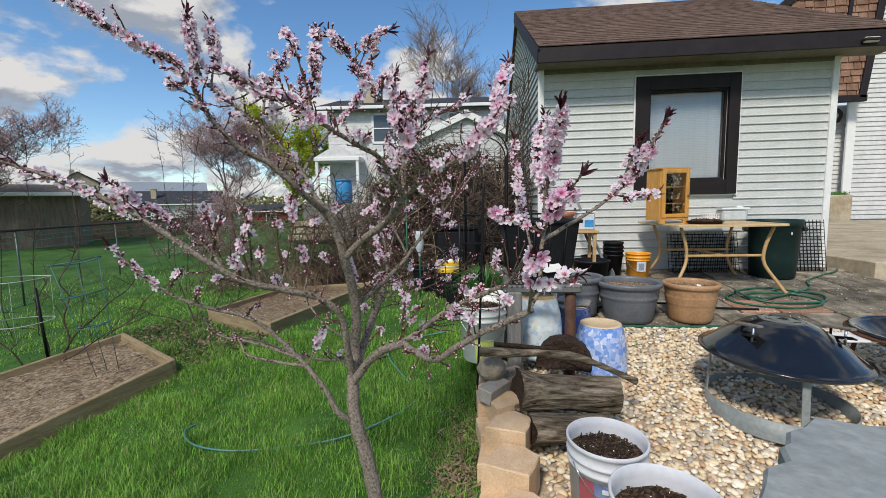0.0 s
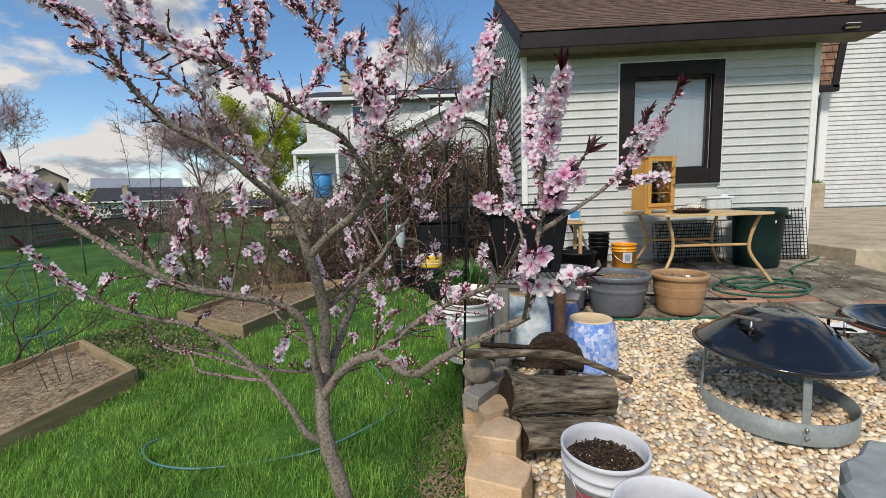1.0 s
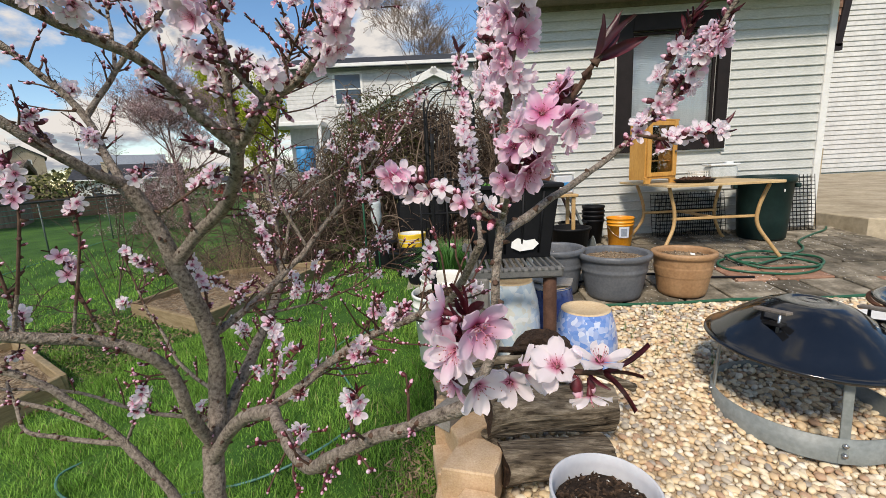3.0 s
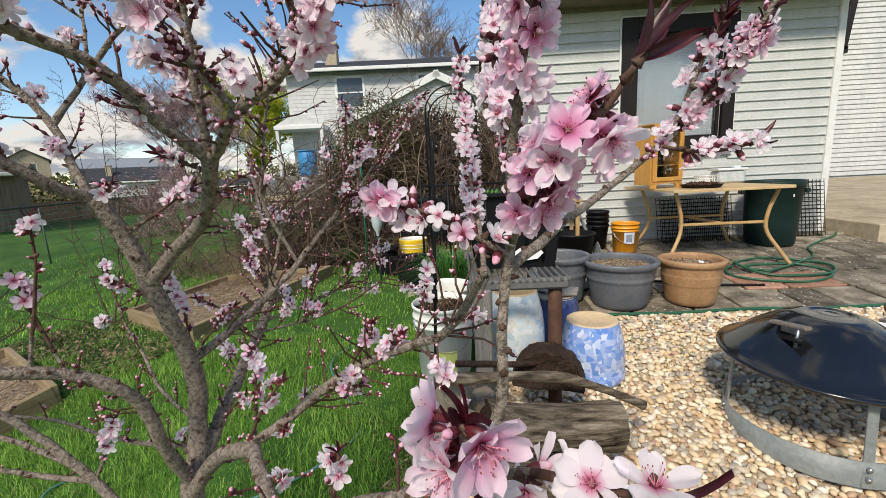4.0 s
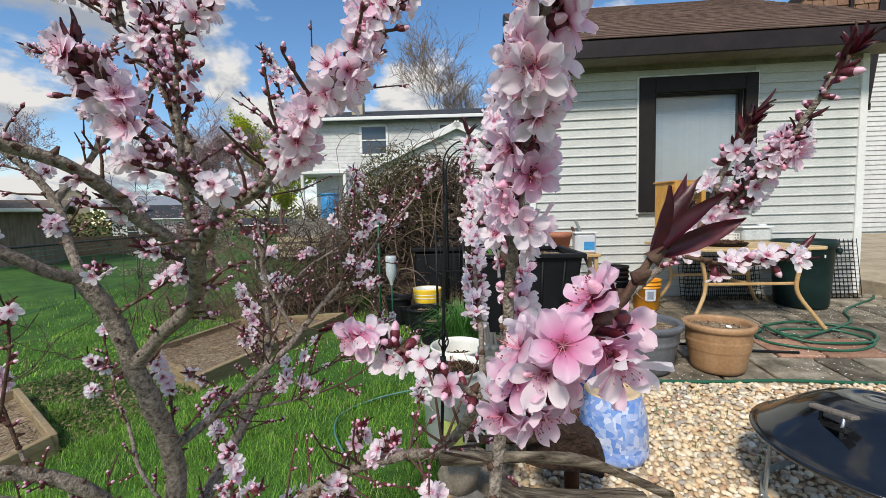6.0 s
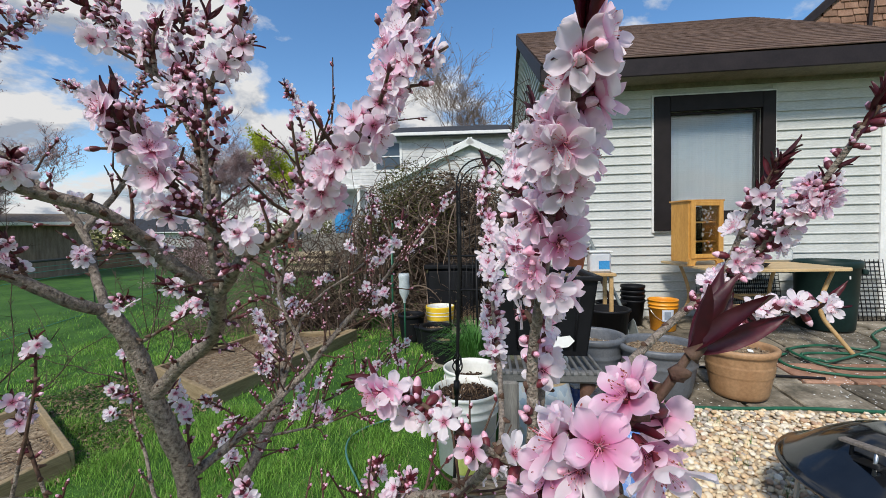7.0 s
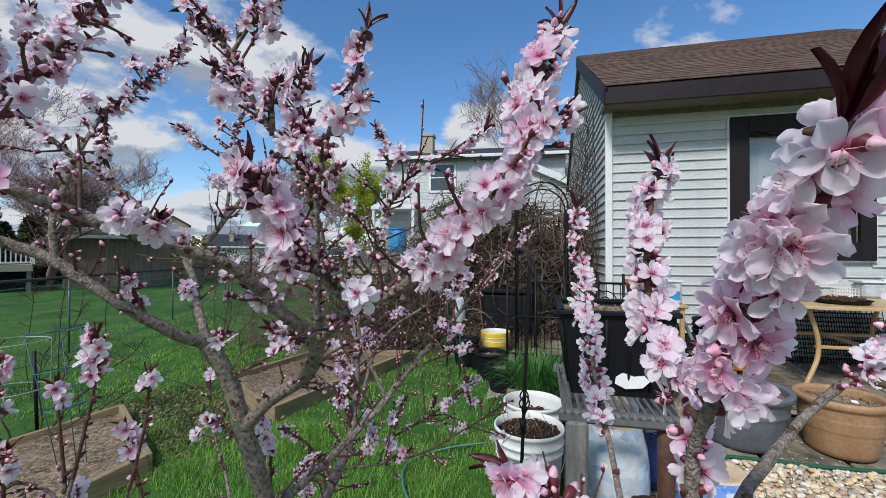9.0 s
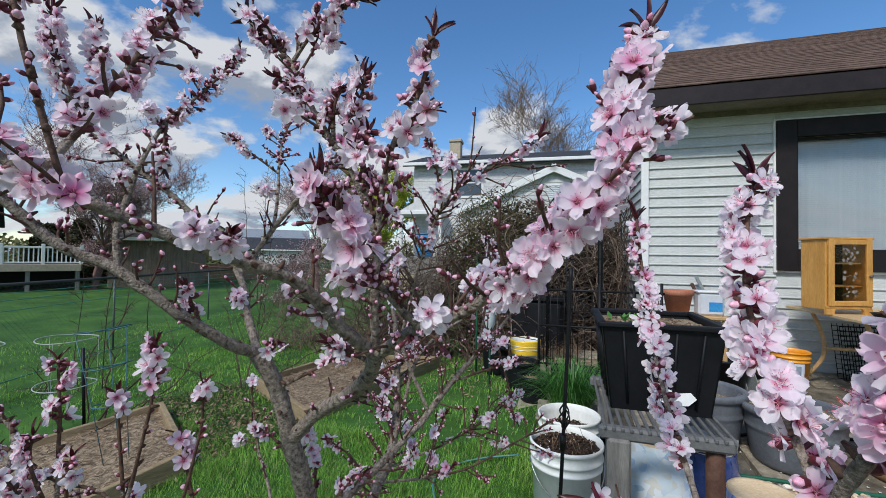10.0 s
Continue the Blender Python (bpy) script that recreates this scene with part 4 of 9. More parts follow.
def vines(name, label, centre, size, n, seed, matname, rad):
    """A mound of vines that arch up, over and through each other; size: half widths and height."""
    rng = random.Random(seed)
    g = Geo()
    cx, cy = centre
    for _ in range(n):
        a, q = rng.uniform(0, 6.283), math.sqrt(rng.random())
        p = Vector((cx + size[0] * q * math.cos(a), cy + size[1] * q * math.sin(a), 0.0))
        p.z = gz(p.x, p.y) + rng.choice([0.0, 0.0, rng.uniform(0, 0.7) * size[2]])
        b = rng.uniform(0, 6.283)
        d = Vector((0.7 * math.cos(b), 0.5 * math.sin(b), rng.uniform(0.4, 1.4))).normalized()
        step = rng.uniform(0.07, 0.16)
        bend = rng.uniform(0.10, 0.24)
        pts = [p.copy()]
        for _ in range(rng.randint(7, 13)):
            u, v = (p.x - cx) / size[0], (p.y - cy) / size[1]
            roof = size[2] * math.sqrt(max(0.04, 1 - 0.85 * min(1.0, u * u + v * v)))
            over = max(0.0, p.z / roof - 0.85)
            d = d + Vector((rng.gauss(0, 0.22) - 0.25 * u * (abs(u) > 0.9), rng.gauss(0, 0.18) - 0.25 * v, -bend - 1.6 * over + rng.gauss(0, 0.12)))
            d.normalize()
            p = p + d * step
            p.z = max(p.z, gz(p.x, p.y) + 0.01)
            p.x = min(p.x, 0.62)
            pts.append(p.copy())
        r = rad * rng.uniform(0.5, 1.25)
        g.tube(pts, [r * (1 - 0.06 * i) for i in range(len(pts))], 4, caps=False)
        for _ in range(4):
            k = rng.randint(2, len(pts) - 1)
            e = Vector((rng.uniform(-1, 1), rng.uniform(-1, 1), rng.uniform(-0.4, 1))).normalized() * rng.uniform(0.05, 0.22)
            g.tube([pts[k], pts[k] + e * 0.5 + Vector((0, 0, 0.015)), pts[k] + e], [r * 0.5, r * 0.4, r * 0.25], 3, caps=False)
    return tagged(new(name, g.mesh(name, matname)), label, "shrub", kind="stuff")


def gable_wing():
    """The gabled wing in front of the white house."""
    t = thing("house_wing", "white gabled wing with vent of the neighbour house", "house", (-0.5, 15.6, -0.65), 6)
    w, h, r, d = 6.4, 3.5, 1.45, 4.0
    vs = [(-w / 2, 0, 0), (w / 2, 0, 0), (w / 2, 0, h), (0, 0, h + r), (-w / 2, 0, h)]
    vs += [(x, d, z) for x, _, z in vs]
    part("wall", Geo().add(vs, [(0, 1, 2, 3, 4), (9, 8, 7, 6, 5), (0, 5, 6, 1), (1, 6, 7, 2), (4, 9, 5, 0)]), "farsiding", t)
    g = Geo()
    z = 0.1
    while z < h + r - 0.3:
        half = w / 2 if z < h else w / 2 * (1 - (z - h) / r) - 0.12
        g.box((0, -0.012, z), (2 * half, 0.025, 0.13), bev=0.008)
        z += 0.15
    part("siding", g, "farsiding", t)
    a = math.atan2(r, w / 2)
    ln = math.hypot(r, w / 2) + 0.4
    for s in (-1, 1):
        m = Matrix.Translation((s * w / 4 * 1.05, d / 2 + 0.08, h + r / 2 + 0.06)) @ Matrix.Rotation(s * a, 4, "Y")
        roof = part("roof", Geo().box((0, 0, 0), (ln, d + 0.5, 0.14), bev=0.02, m=m), "asphalt", t)
        part("rake_board", Geo().box((0, 0, 0), (ln, 0.06, 0.24), bev=0.01, m=m @ Matrix.Translation((0, -d / 2 - 0.27, -0.03))), "white", roof)
    for i in range(8):
        part("vent_slat", Geo().box((0, -0.04, h + 0.45 + i * 0.07), (0.42, 0.04, 0.045), bev=0.006), "blind", t)


def porch():
    """The side porch of the white house, with a blue tub by its door."""
    t = thing("porch", "white side porch with door and steps of the neighbour house", "porch", (-5.95, 17.3, -0.3), 4)
    part("canopy", Geo().box((0, 0, 3.35), (1.9, 1.2, 0.16), bev=0.02), "white", t)
    part("gable", Geo().prism([(-0.95, 3.43), (0.95, 3.43), (0.0, 3.95)], -0.6, 0.5, m=Matrix.Rotation(math.pi / 2, 4, "X")), "farsiding", t)
    for x in (-0.85, 0.85):
        part("post", Geo().box((x, -0.5, 1.65), (0.12, 0.12, 3.3), bev=0.01), "white", t)
    door = part("door", Geo().box((0.1, 0.52, 1.75), (0.95, 0.06, 2.2), bev=0.01), "white", t)
    part("pane", Geo().box((0.1, 0.485, 2.2), (0.6, 0.02, 0.9), bev=0.004), "glass", door)
    part("platform", Geo().box((0.5, -0.75, 0.75), (3.2, 1.9, 1.5), bev=0.02), "weatherwood", t)
    for i in range(3):
        part("step", Geo().box((-0.6, -1.85 - 0.3 * i, 0.75 - 0.25 * i), (1.6, 0.3, 0.18), bev=0.01), "concrete", t)
    b = thing("rain_barrel", "bright blue plastic barrel beside the white porch", "barrel", (-5.52, 16.3, 1.2))
    part("body", Geo().lathe([(0.001, 0), (0.30, 0), (0.33, 0.06), (0.35, 0.3), (0.35, 0.6), (0.33, 0.85), (0.30, 0.9), (0.001, 0.9)], n=24), "bluetarp", b)
    part("lid", Geo().lathe([(0.31, 0.88), (0.36, 0.9), (0.36, 0.95), (0.001, 0.97)], n=24), "bluetarp", b)


def surroundings():
    porch()
    far_house((-3.0, 21.4, -0.3), 4, 7.6, 7.0, 5.6, "farsiding", "asphalt", "white two-storey neighbour house with dark grey roof", wins=((-0.17, 0.84), (0.26, 0.84), (-0.02, 0.4)), rise=1.2, stack=(-2.19, 1.4))
    gable_wing()
    tan = far_house((-88, 84, -1.0), -44, 12, 6.4, 8.6, "tanwall", "asphalt", "tan neighbour house with dark roof beyond the fence", False, ((-0.3, 0.6),), 2.2)
    part("gable", Geo().prism([(-3.2, 0), (3.2, 0), (0, 2.1)], -0.12, 0.0, m=Matrix.Translation((6.0, 0, 8.55)) @ Matrix.Rotation(math.pi / 2, 4, "X") @ Matrix.Rotation(math.pi / 2, 4, "Y")), "tanwall", tan)
    part("chimney", Geo().box((-3.0, -1.0, 10.6), (1.1, 0.9, 2.4), bev=0.03), "greyblock", tan)
    for y in (-1.5, 0.6):
        pane = part("window", Geo().box((6.03, y, 7.3), (0.03, 1.1, 1.4), bev=0.004), "glass", tan)
        part("frame", Geo().box((6.02, y, 7.3), (0.02, 1.4, 1.7), bev=0.004), "white", pane)
    far_house((-74, 92, -1.0), 38, 16, 9, 5.6, "farsiding", "greyroof", "pale neighbour house with light grey roof", False, ((-0.3, 0.7), (0.1, 0.7)), 3.4)
    far_house((-36.5, 47, -1.5), 30, 9, 7, 3.4, "farsiding", "asphalt", "white neighbour house with grey roof", True, ((-0.3, 0.6), (0.2, 0.6)))
    far_house((-26.0, 50, -1.5), 20, 5, 5, 2.4, "redwall", "asphalt", "red boarded shed beyond the lawn", False, ((0.0, 0.6),), 0.8)
    bare_tree("crabapple_tree", (-8.5, 13.4, -0.6), 9.0, 1.0, 3, "barebark", "haze", 34000, "bare crab apple tree with pinkish buds", 0.12, 6, 0.028, 4, 0.0, 0.0045, 0.27)
    bare_tree("flowering_tree", (-18.6, 12.6, -0.9), 11.0, 1.0, 5, "barebark", "haze", 36000, "bare ornamental tree with pale pink buds", 0.15, 6, 0.035, 4, 0.0, 0.006, 0.3)
    bare_tree("willow_tree", (-12.0, 25.6, -0.35), 9.0, 0.42, 8, "barebark", "lime_leaf", 26000, "yellow-green tree in early leaf", 0.16, 4, 0.10, 4, 0.2)
    bare_tree("birch_tree", (0.0, 25.5, -0.3), 13.0, 0.55, 12, "birchbark", "birchbark", 6000, "tall bare birch tree behind the annex", 0.2, 6, 0.05, 4, 0.35, 0.009)
    # woods along the horizon
    rng = random.Random(31)
    for nm, lab, rad, hgt, mt, n, qs in (("far_hedge", "brown leafless thicket along the far yards", 32, 2.6, "brownhedge", 24000, 0.22), ("far_woods", "distant woods with early green leaves", 95, 6.5, "hillgreen", 42000, 0.8)):
        g = Geo()
        for _ in range(n):
            a = radians(rng.uniform(-75, 78))
            r = rad * rng.uniform(0.85, 1.2)
            x, y = -r * math.sin(a), r * math.cos(a)
            if x > -4 and rad < 50 and y < 40:
                continue
            top = hgt * (0.65 + 0.35 * noise.noise(Vector((a * 9, rad, 0))))
            z = -1.0 + (top + 0.6) * rng.random() ** 1.6
            s = qs * rng.uniform(0.4, 1)
            d = Vector((rng.uniform(-1, 1), rng.uniform(-1, 1), rng.uniform(-1, 1))).normalized()
            e = d.orthogonal().normalized()
            p = Vector((x, y, z))
            g.add([p - d * s * 0.5, p + e * s * 0.4, p + d * s * 0.5, p - e * s * 0.4], [(0, 1, 2, 3)])
        tagged(new(nm, g.mesh(nm, mt)), lab, "woods", kind="stuff")
    # chain-link fence along the lawn
    fence = thing("fence", "low chain-link fence with dark top rail and green netting", "fence")
    p0, p1 = Vector((-4.75, 0.15, 0.80)), Vector((-14.6, 25.4, 0.80))
    ln = (p1 - p0).length
    d = (p1 - p0) / ln
    part("top_rail", Geo().tube([p0, p1], 0.021, 8), "rail", fence)
    k = 5.5
    while k < ln:
        p = p0 + d * k
        part("post", Geo().tube([(p.x, p.y, -0.45), (p.x, p.y, 0.82)], 0.014, 8), "chainlink", fence)
        k += 3.0
    g = Geo()
    k, H, st = 0.0, 1.12, 0.07
    while k < min(ln, 17):
        for sgn in (1, -1):
            a = p0 + d * k
            b = p0 + d * (k + sgn * H * 0.95)
            g.tube([(a.x, a.y, -0.34), (b.x, b.y, 0.78)], 0.0008, 3, caps=False)
        k += st
    part("mesh_wire", g, "chainlink", fence, kind="stuff")
    g = Geo()
    for zz in (0.70, 0.62, 0.5, -0.3):
        g.tube([(p0.x, p0.y, zz), (p1.x, p1.y, zz)], 0.006, 4)
    part("netting", g, "teal", fence)


# ---- raised beds ----
BEDS = [[(-2.40, 2.75), (-3.38, 3.36), (-4.2, 2.2), (-3.05, 1.35)], [(-1.95, 3.40), (-3.05, 4.15), (-2.75, 5.3), (-1.45, 5.2)]]



def raised_bed(corners, h, label, seed):
    """Four boards round dry soil."""
    n = len(corners)
    zs = [gz(x, y) for x, y in corners]
    t = thing("raised_bed", label, "garden bed", (*corners[0], zs[0]))
    inv = t.matrix_basis.inverted()
    for i in range(n):
        (x0, y0), (x1, y1) = corners[i], corners[(i + 1) % n]
        z0, z1 = zs[i], zs[(i + 1) % n]
        ln = math.hypot(x1 - x0, y1 - y0)
        m = inv @ look(((x0 + x1) / 2, (y0 + y1) / 2, (z0 + z1) / 2 + h / 2 - 0.02), (x1, y1, z1 + h / 2 - 0.02)) @ pose(0, 0, 0)
        part("board", Geo().box((0, 0, 0), (0.04, h + 0.04, ln + 0.03), bev=0.006, m=m), "bed", t)
    g = Geo()
    N = 22
    rng = random.Random(seed)
    a, b, c, d = [Vector((x, y, z)) for (x, y), z in zip(corners, zs)]
    vs = []
    for j in range(N + 1):
        for i in range(N + 1):
            u, v = i / N, j / N
            p = (a * (1 - u) + b * u) * (1 - v) + (d * (1 - u) + c * u) * v
            vs.append(inv @ (p + Vector((0, 0, h * 0.55 + 0.025 * noise.noise(p * 6) + 0.012 * noise.noise(p * 21)))))
    g.add(vs, [(j * (N + 1) + i, j * (N + 1) + i + 1, (j + 1) * (N + 1) + i + 1, (j + 1) * (N + 1) + i) for j in range(N) for i in range(N)], 0, True)
    part("soil", g, "soil", t)
    g = Geo()
    for _ in range(1500):
        u, v = rng.uniform(0.03, 0.97), rng.uniform(0.03, 0.97)
        p = inv @ ((a * (1 - u) + b * u) * (1 - v) + (d * (1 - u) + c * u) * v + Vector((0, 0, h * 0.55 + 0.02)))
        dr = Vector((rng.uniform(-1, 1), rng.uniform(-1, 1), rng.uniform(-0.2, 0.2))) * rng.uniform(0.006, 0.04)
        g.tube([p - dr, p + dr], rng.uniform(0.001, 0.003), 4, caps=False)
    part("dry_stem", g, "litter", t, kind="stuff")
    return t


def tomato_cage(at, seed, matname, label, rings, lean=0.0, legs=3):
    """Wire rings (height, radius) on slanting legs."""
    t = thing("tomato_cage", label, "plant cage", at, group="tomato cages")
    t.matrix_basis = pose(*at, 0, lean, 0)
    for z, r in rings:
        part("ring", Geo().tube([(r * math.cos(a), r * math.sin(a), z + 0.006 * math.sin(2 * a + seed)) for a in np.linspace(0, 6.283, 33)[:-1]], 0.004, 5, closed=True), matname, t)
    (zt, rt), (zb, rb) = rings[0], rings[-1]
    for i in range(legs):
        a = i * 2 * math.pi / legs + seed
        q = rb * 0.75
        part("wire", Geo().tube([(rt * math.cos(a), rt * math.sin(a), zt), (rb * math.cos(a), rb * math.sin(a), zb), (q * math.cos(a), q * math.sin(a), -0.12)], 0.0026 if matname == "cagewire" else 0.0012, 5), matname, t)
    return t


def grass():
    """Blades of the lawn, thick near the tree, thin further off."""
    rng = np.random.default_rng(11)
    V, F = [], []
    nv = 0

    def blades(n, x0, x1, y0, y1, hmin, hmax, w):
        nonlocal nv
        x, y = rng.uniform(x0, x1, n), rng.uniform(y0, y1, n)
        keep = np.ones(n, bool)
        for q in BEDS:
            side = [(q[(i + 1) % 4][0] - q[i][0]) * (y - q[i][1]) - (q[(i + 1) % 4][1] - q[i][1]) * (x - q[i][0]) for i in range(4)]
            keep &= ~((np.min(side, axis=0) > 0) | (np.max(side, axis=0) < 0))
        keep &= ~((x > -0.02) & (y > 1.2))
        thin = np.array([noise.noise(Vector((a * 1.7, b * 1.7, 2.0))) for a, b in zip(x, y)])
        keep &= rng.uniform(-0.9, 0.5, n) < thin + 0.35
        x, y = x[keep], y[keep]
        n = len(x)
        z = np.array([lawn_h(a, b) for a, b in zip(x, y)]) - 0.004
        tuft = np.array([noise.noise(Vector((a * 4.5, b * 4.5, 7.0))) for a, b in zip(x, y)])
        h = rng.uniform(hmin, hmax, n) * rng.uniform(0.5, 1.0, n) * (0.85 + 1.2 * np.clip(tuft, -0.5, 0.6))
        a, l = rng.uniform(0, 6.283, n), rng.uniform(0.2, 1.3, n) * h
        dx, dy = np.cos(a), np.sin(a)
        wx, wy = -dy * w, dx * w
        for k in range(n):
            bx, by, bz = x[k], y[k], z[k]
            V.extend(((bx - wx[k], by - wy[k], bz), (bx + wx[k], by + wy[k], bz),
                      (bx + dx[k] * l[k] * 0.35 - wx[k] * 0.8, by + dy[k] * l[k] * 0.35 - wy[k] * 0.8, bz + h[k] * 0.6), (bx + dx[k] * l[k] * 0.35 + wx[k] * 0.8, by + dy[k] * l[k] * 0.35 + wy[k] * 0.8, bz + h[k] * 0.6),
                      (bx + dx[k] * l[k], by + dy[k] * l[k], bz + h[k])))
            F.append((nv, nv + 1, nv + 3, nv + 2))
            F.append((nv + 2, nv + 3, nv + 4))
            nv += 5

    blades(120000, -3.4, 0.16, 0.85, 3.3, 0.03, 0.085, 0.0015)
    blades(30000, -5.5, 0.1, 3.3, 7.0, 0.03, 0.07, 0.003)
    blades(9000, -8.5, -3.4, 1.5, 9.0, 0.04, 0.09, 0.004)
    g = Geo()
    dry = (rng.random(len(F) // 2) < 0.035).astype(int)
    g.v, g.f, g.m, g.s = V, F, [int(k) for k in np.repeat(dry, 2)], [False] * len(F)
    part("grass_blades", g, ["grass", "straw"], ground, "spring green grass blades", "stuff")

# ---- pots, buckets and baskets ----


def crumbs(g, r, z, n, seed, k=0, size=(0.004, 0.016)):
    """Loose crumbs and chips on a round patch of soil."""
    rng = random.Random(seed)
    for _ in range(n):
        a, q = rng.uniform(0, 6.283), r * math.sqrt(rng.random())
        s = rng.uniform(*size)
        d = Vector((rng.uniform(-1, 1), rng.uniform(-1, 1), rng.uniform(-0.4, 0.6))).normalized()
        p = Vector((q * math.cos(a), q * math.sin(a), z + rng.uniform(0, 0.006)))
        e = d.orthogonal().normalized()
        f = d.cross(e)
        v = [p + d * s, p - d * s, p + e * s * 0.4, p - e * s * 0.4, p + f * s * 0.35, p - f * s * 0.35]
        g.add(v, [(0, 2, 4), (0, 4, 3), (0, 3, 5), (0, 5, 2), (1, 4, 2), (1, 3, 4), (1, 5, 3), (1, 2, 5)], k)


def soil_patch(parent, r, z, seed, stuffmat="potsoil", chipmat="chip", n=420):
    g = Geo()
    vs, fs = [(0, 0, z + 0.006)], []
    rings, seg = 5, 24
    for i in range(1, rings + 1):
        for j in range(seg):
            a = 6.283185 * j / seg
            q = r * i / rings
            vs.append((q * math.cos(a), q * math.sin(a), z + 0.010 * noise.noise(Vector((q * math.cos(a) * 25, q * math.sin(a) * 25, seed)))))
    for j in range(seg):
        fs.append((0, 1 + j, 1 + (j + 1) % seg))
        for i in range(rings - 1):
            a, b = 1 + i * seg + j, 1 + i * seg + (j + 1) % seg
            fs.append((a, a + seg, b + seg, b))
    g.add(vs, fs, 0, True)
    part("soil", g, stuffmat, parent)
    g = Geo()
    crumbs(g, r * 0.97, z + 0.004, n, seed)
    part("chip", g, chipmat, parent, kind="stuff")
    g = Geo()
    crumbs(g, r * 0.95, z + 0.008, n // 9, seed + 50, size=(0.002, 0.005))
    part("perlite", g, "white", parent, kind="stuff")


def arc_patch(r0, r1, z0, z1, a0, a1, lift=0.0015, n=10):
    """A label wrapped round a tapered wall: radius r0 at z0, r1 at z1."""
    g = Geo()
    vs = []
    for i in range(n + 1):
        a = a0 + (a1 - a0) * i / n
        for rr, z in ((r0 + lift, z0), (r1 + lift, z1)):
            vs.append((rr * math.cos(a), rr * math.sin(a), z))
    return g.add(vs, [(2 * i, 2 * i + 2, 2 * i + 3, 2 * i + 1) for i in range(n)], 0, True)


def bucket(at, rz, label, matname="bucketwhite", rim=0.1525, base=0.130, h=0.37, fill=0.30, printed=False, paint=False, band=None, handle=True, soil=True, seed=1, group="buckets"):
    t = thing("bucket", label, "bucket", at, rz, group)
    k = rim - base
    R = lambda z: base + k * z / h
    g = Geo()
    prof = [(0.001, 0), (base - 0.006, 0), (base, 0.006), (R(h * 0.72), h * 0.72), (R(h * 0.72) + 0.006, h * 0.725), (R(h * 0.75) + 0.006, h * 0.75), (R(h * 0.755), h * 0.757), (R(h * 0.82), h * 0.82), (R(h * 0.82) + 0.007, h * 0.825), (R(h * 0.85) + 0.007, h * 0.85), (R(h * 0.86), h * 0.857), (R(h * 0.95), h * 0.95), (rim + 0.005, h * 0.957), (rim + 0.005, h - 0.004), (rim, h), (rim - 0.004, h - 0.003), (R(h * 0.9) - 0.004, h * 0.9), (base - 0.004, 0.02), (0.001, 0.02)]
    part("body", g.lathe(prof, n=40), matname, t)
    if soil:
        soil_patch(t, R(fill) - 0.0055, fill, seed)
    if handle:
        a = np.linspace(0.08, math.pi - 0.08, 15)
        rr = rim + 0.008
        pts = [(rr * math.cos(q), -rr * 0.42 * math.sin(q) - 0.075 * math.sin(q), h * 0.84 - 0.16 * math.sin(q)) for q in a]
        part("handle", Geo().tube(pts, 0.0022, 6), "steel", t, "thin wire handle")
    if printed:
        part("label", arc_patch(R(0.03), R(0.25), 0.03, 0.25, -2.5, -0.75), "label", t, "faded printed paper label")
        part("label", arc_patch(R(0.03), R(0.25), 0.03, 0.25, -2.95, -2.5), "labelred", t, "red edge of the label")
        for i, (a0, a1, z0, z1) in enumerate(((-2.35, -1.85, 0.14, 0.155), (-2.35, -1.95, 0.165, 0.18), (-1.75, -1.3, 0.13, 0.15), (-2.3, -1.0, 0.215, 0.235))):
            part("print_bar", arc_patch(R(z0), R(z1), z0, z1, a0, a1, 0.0025), "labelpale", t)
        for i in range(6):
            a0, z0 = -2.4 + (i % 3) * 0.42, 0.045 + (i // 3) * 0.045
            part("print_box", arc_patch(R(z0), R(z0 + 0.035), z0, z0 + 0.035, a0, a0 + 0.34, 0.0025), "labelgrey", t)
    if paint:
        part("paint", arc_patch(R(0.02), R(0.16), 0.02, 0.16, -2.2, -1.35), "lime", t, "faded lime green paint patch")
    if band:
        part("band", Geo().lathe([(R(h * 0.6) + 0.002, h * 0.6), (rim + 0.008, h * 0.965), (rim + 0.006, h + 0.002), (rim - 0.002, h + 0.001)], n=40), band, t, "bright yellow upper band")
    return t


def flower_pot(at, label, matname, r, h, base, fill, ribs=(), seed=1, soilmat="soil", group="", name="plant_pot"):
    t = thing(name, label, "plant pot", at, 0, group)
    R = lambda z: base + (r * 0.93 - base) * (z / (h * 0.86)) ** 0.8
    prof = [(0.001, 0), (base - 0.01, 0), (base, 0.008)]
    zz = 0.03
    while zz < h * 0.84:
        b = 0.0
        for rz in ribs:
            if abs(zz / h - rz) < 0.018:
                b = 0.006
        prof.append((R(zz) + b, zz))
        zz += 0.012
    prof += [(R(h * 0.86), h * 0.85), (r - 0.008, h * 0.87), (r, h * 0.89), (r + 0.003, h * 0.95), (r, h * 0.985), (r - 0.012, h), (r - 0.028, h * 0.99), (r - 0.035, h * 0.95), (R(fill) - 0.012, fill - 0.02)]
    part("body", Geo().lathe(prof, n=48), matname, t)
    soil_patch(t, R(fill) - 0.006, fill, seed, "soil" if soilmat == "soil" else soilmat, "litter", 220)
    return t


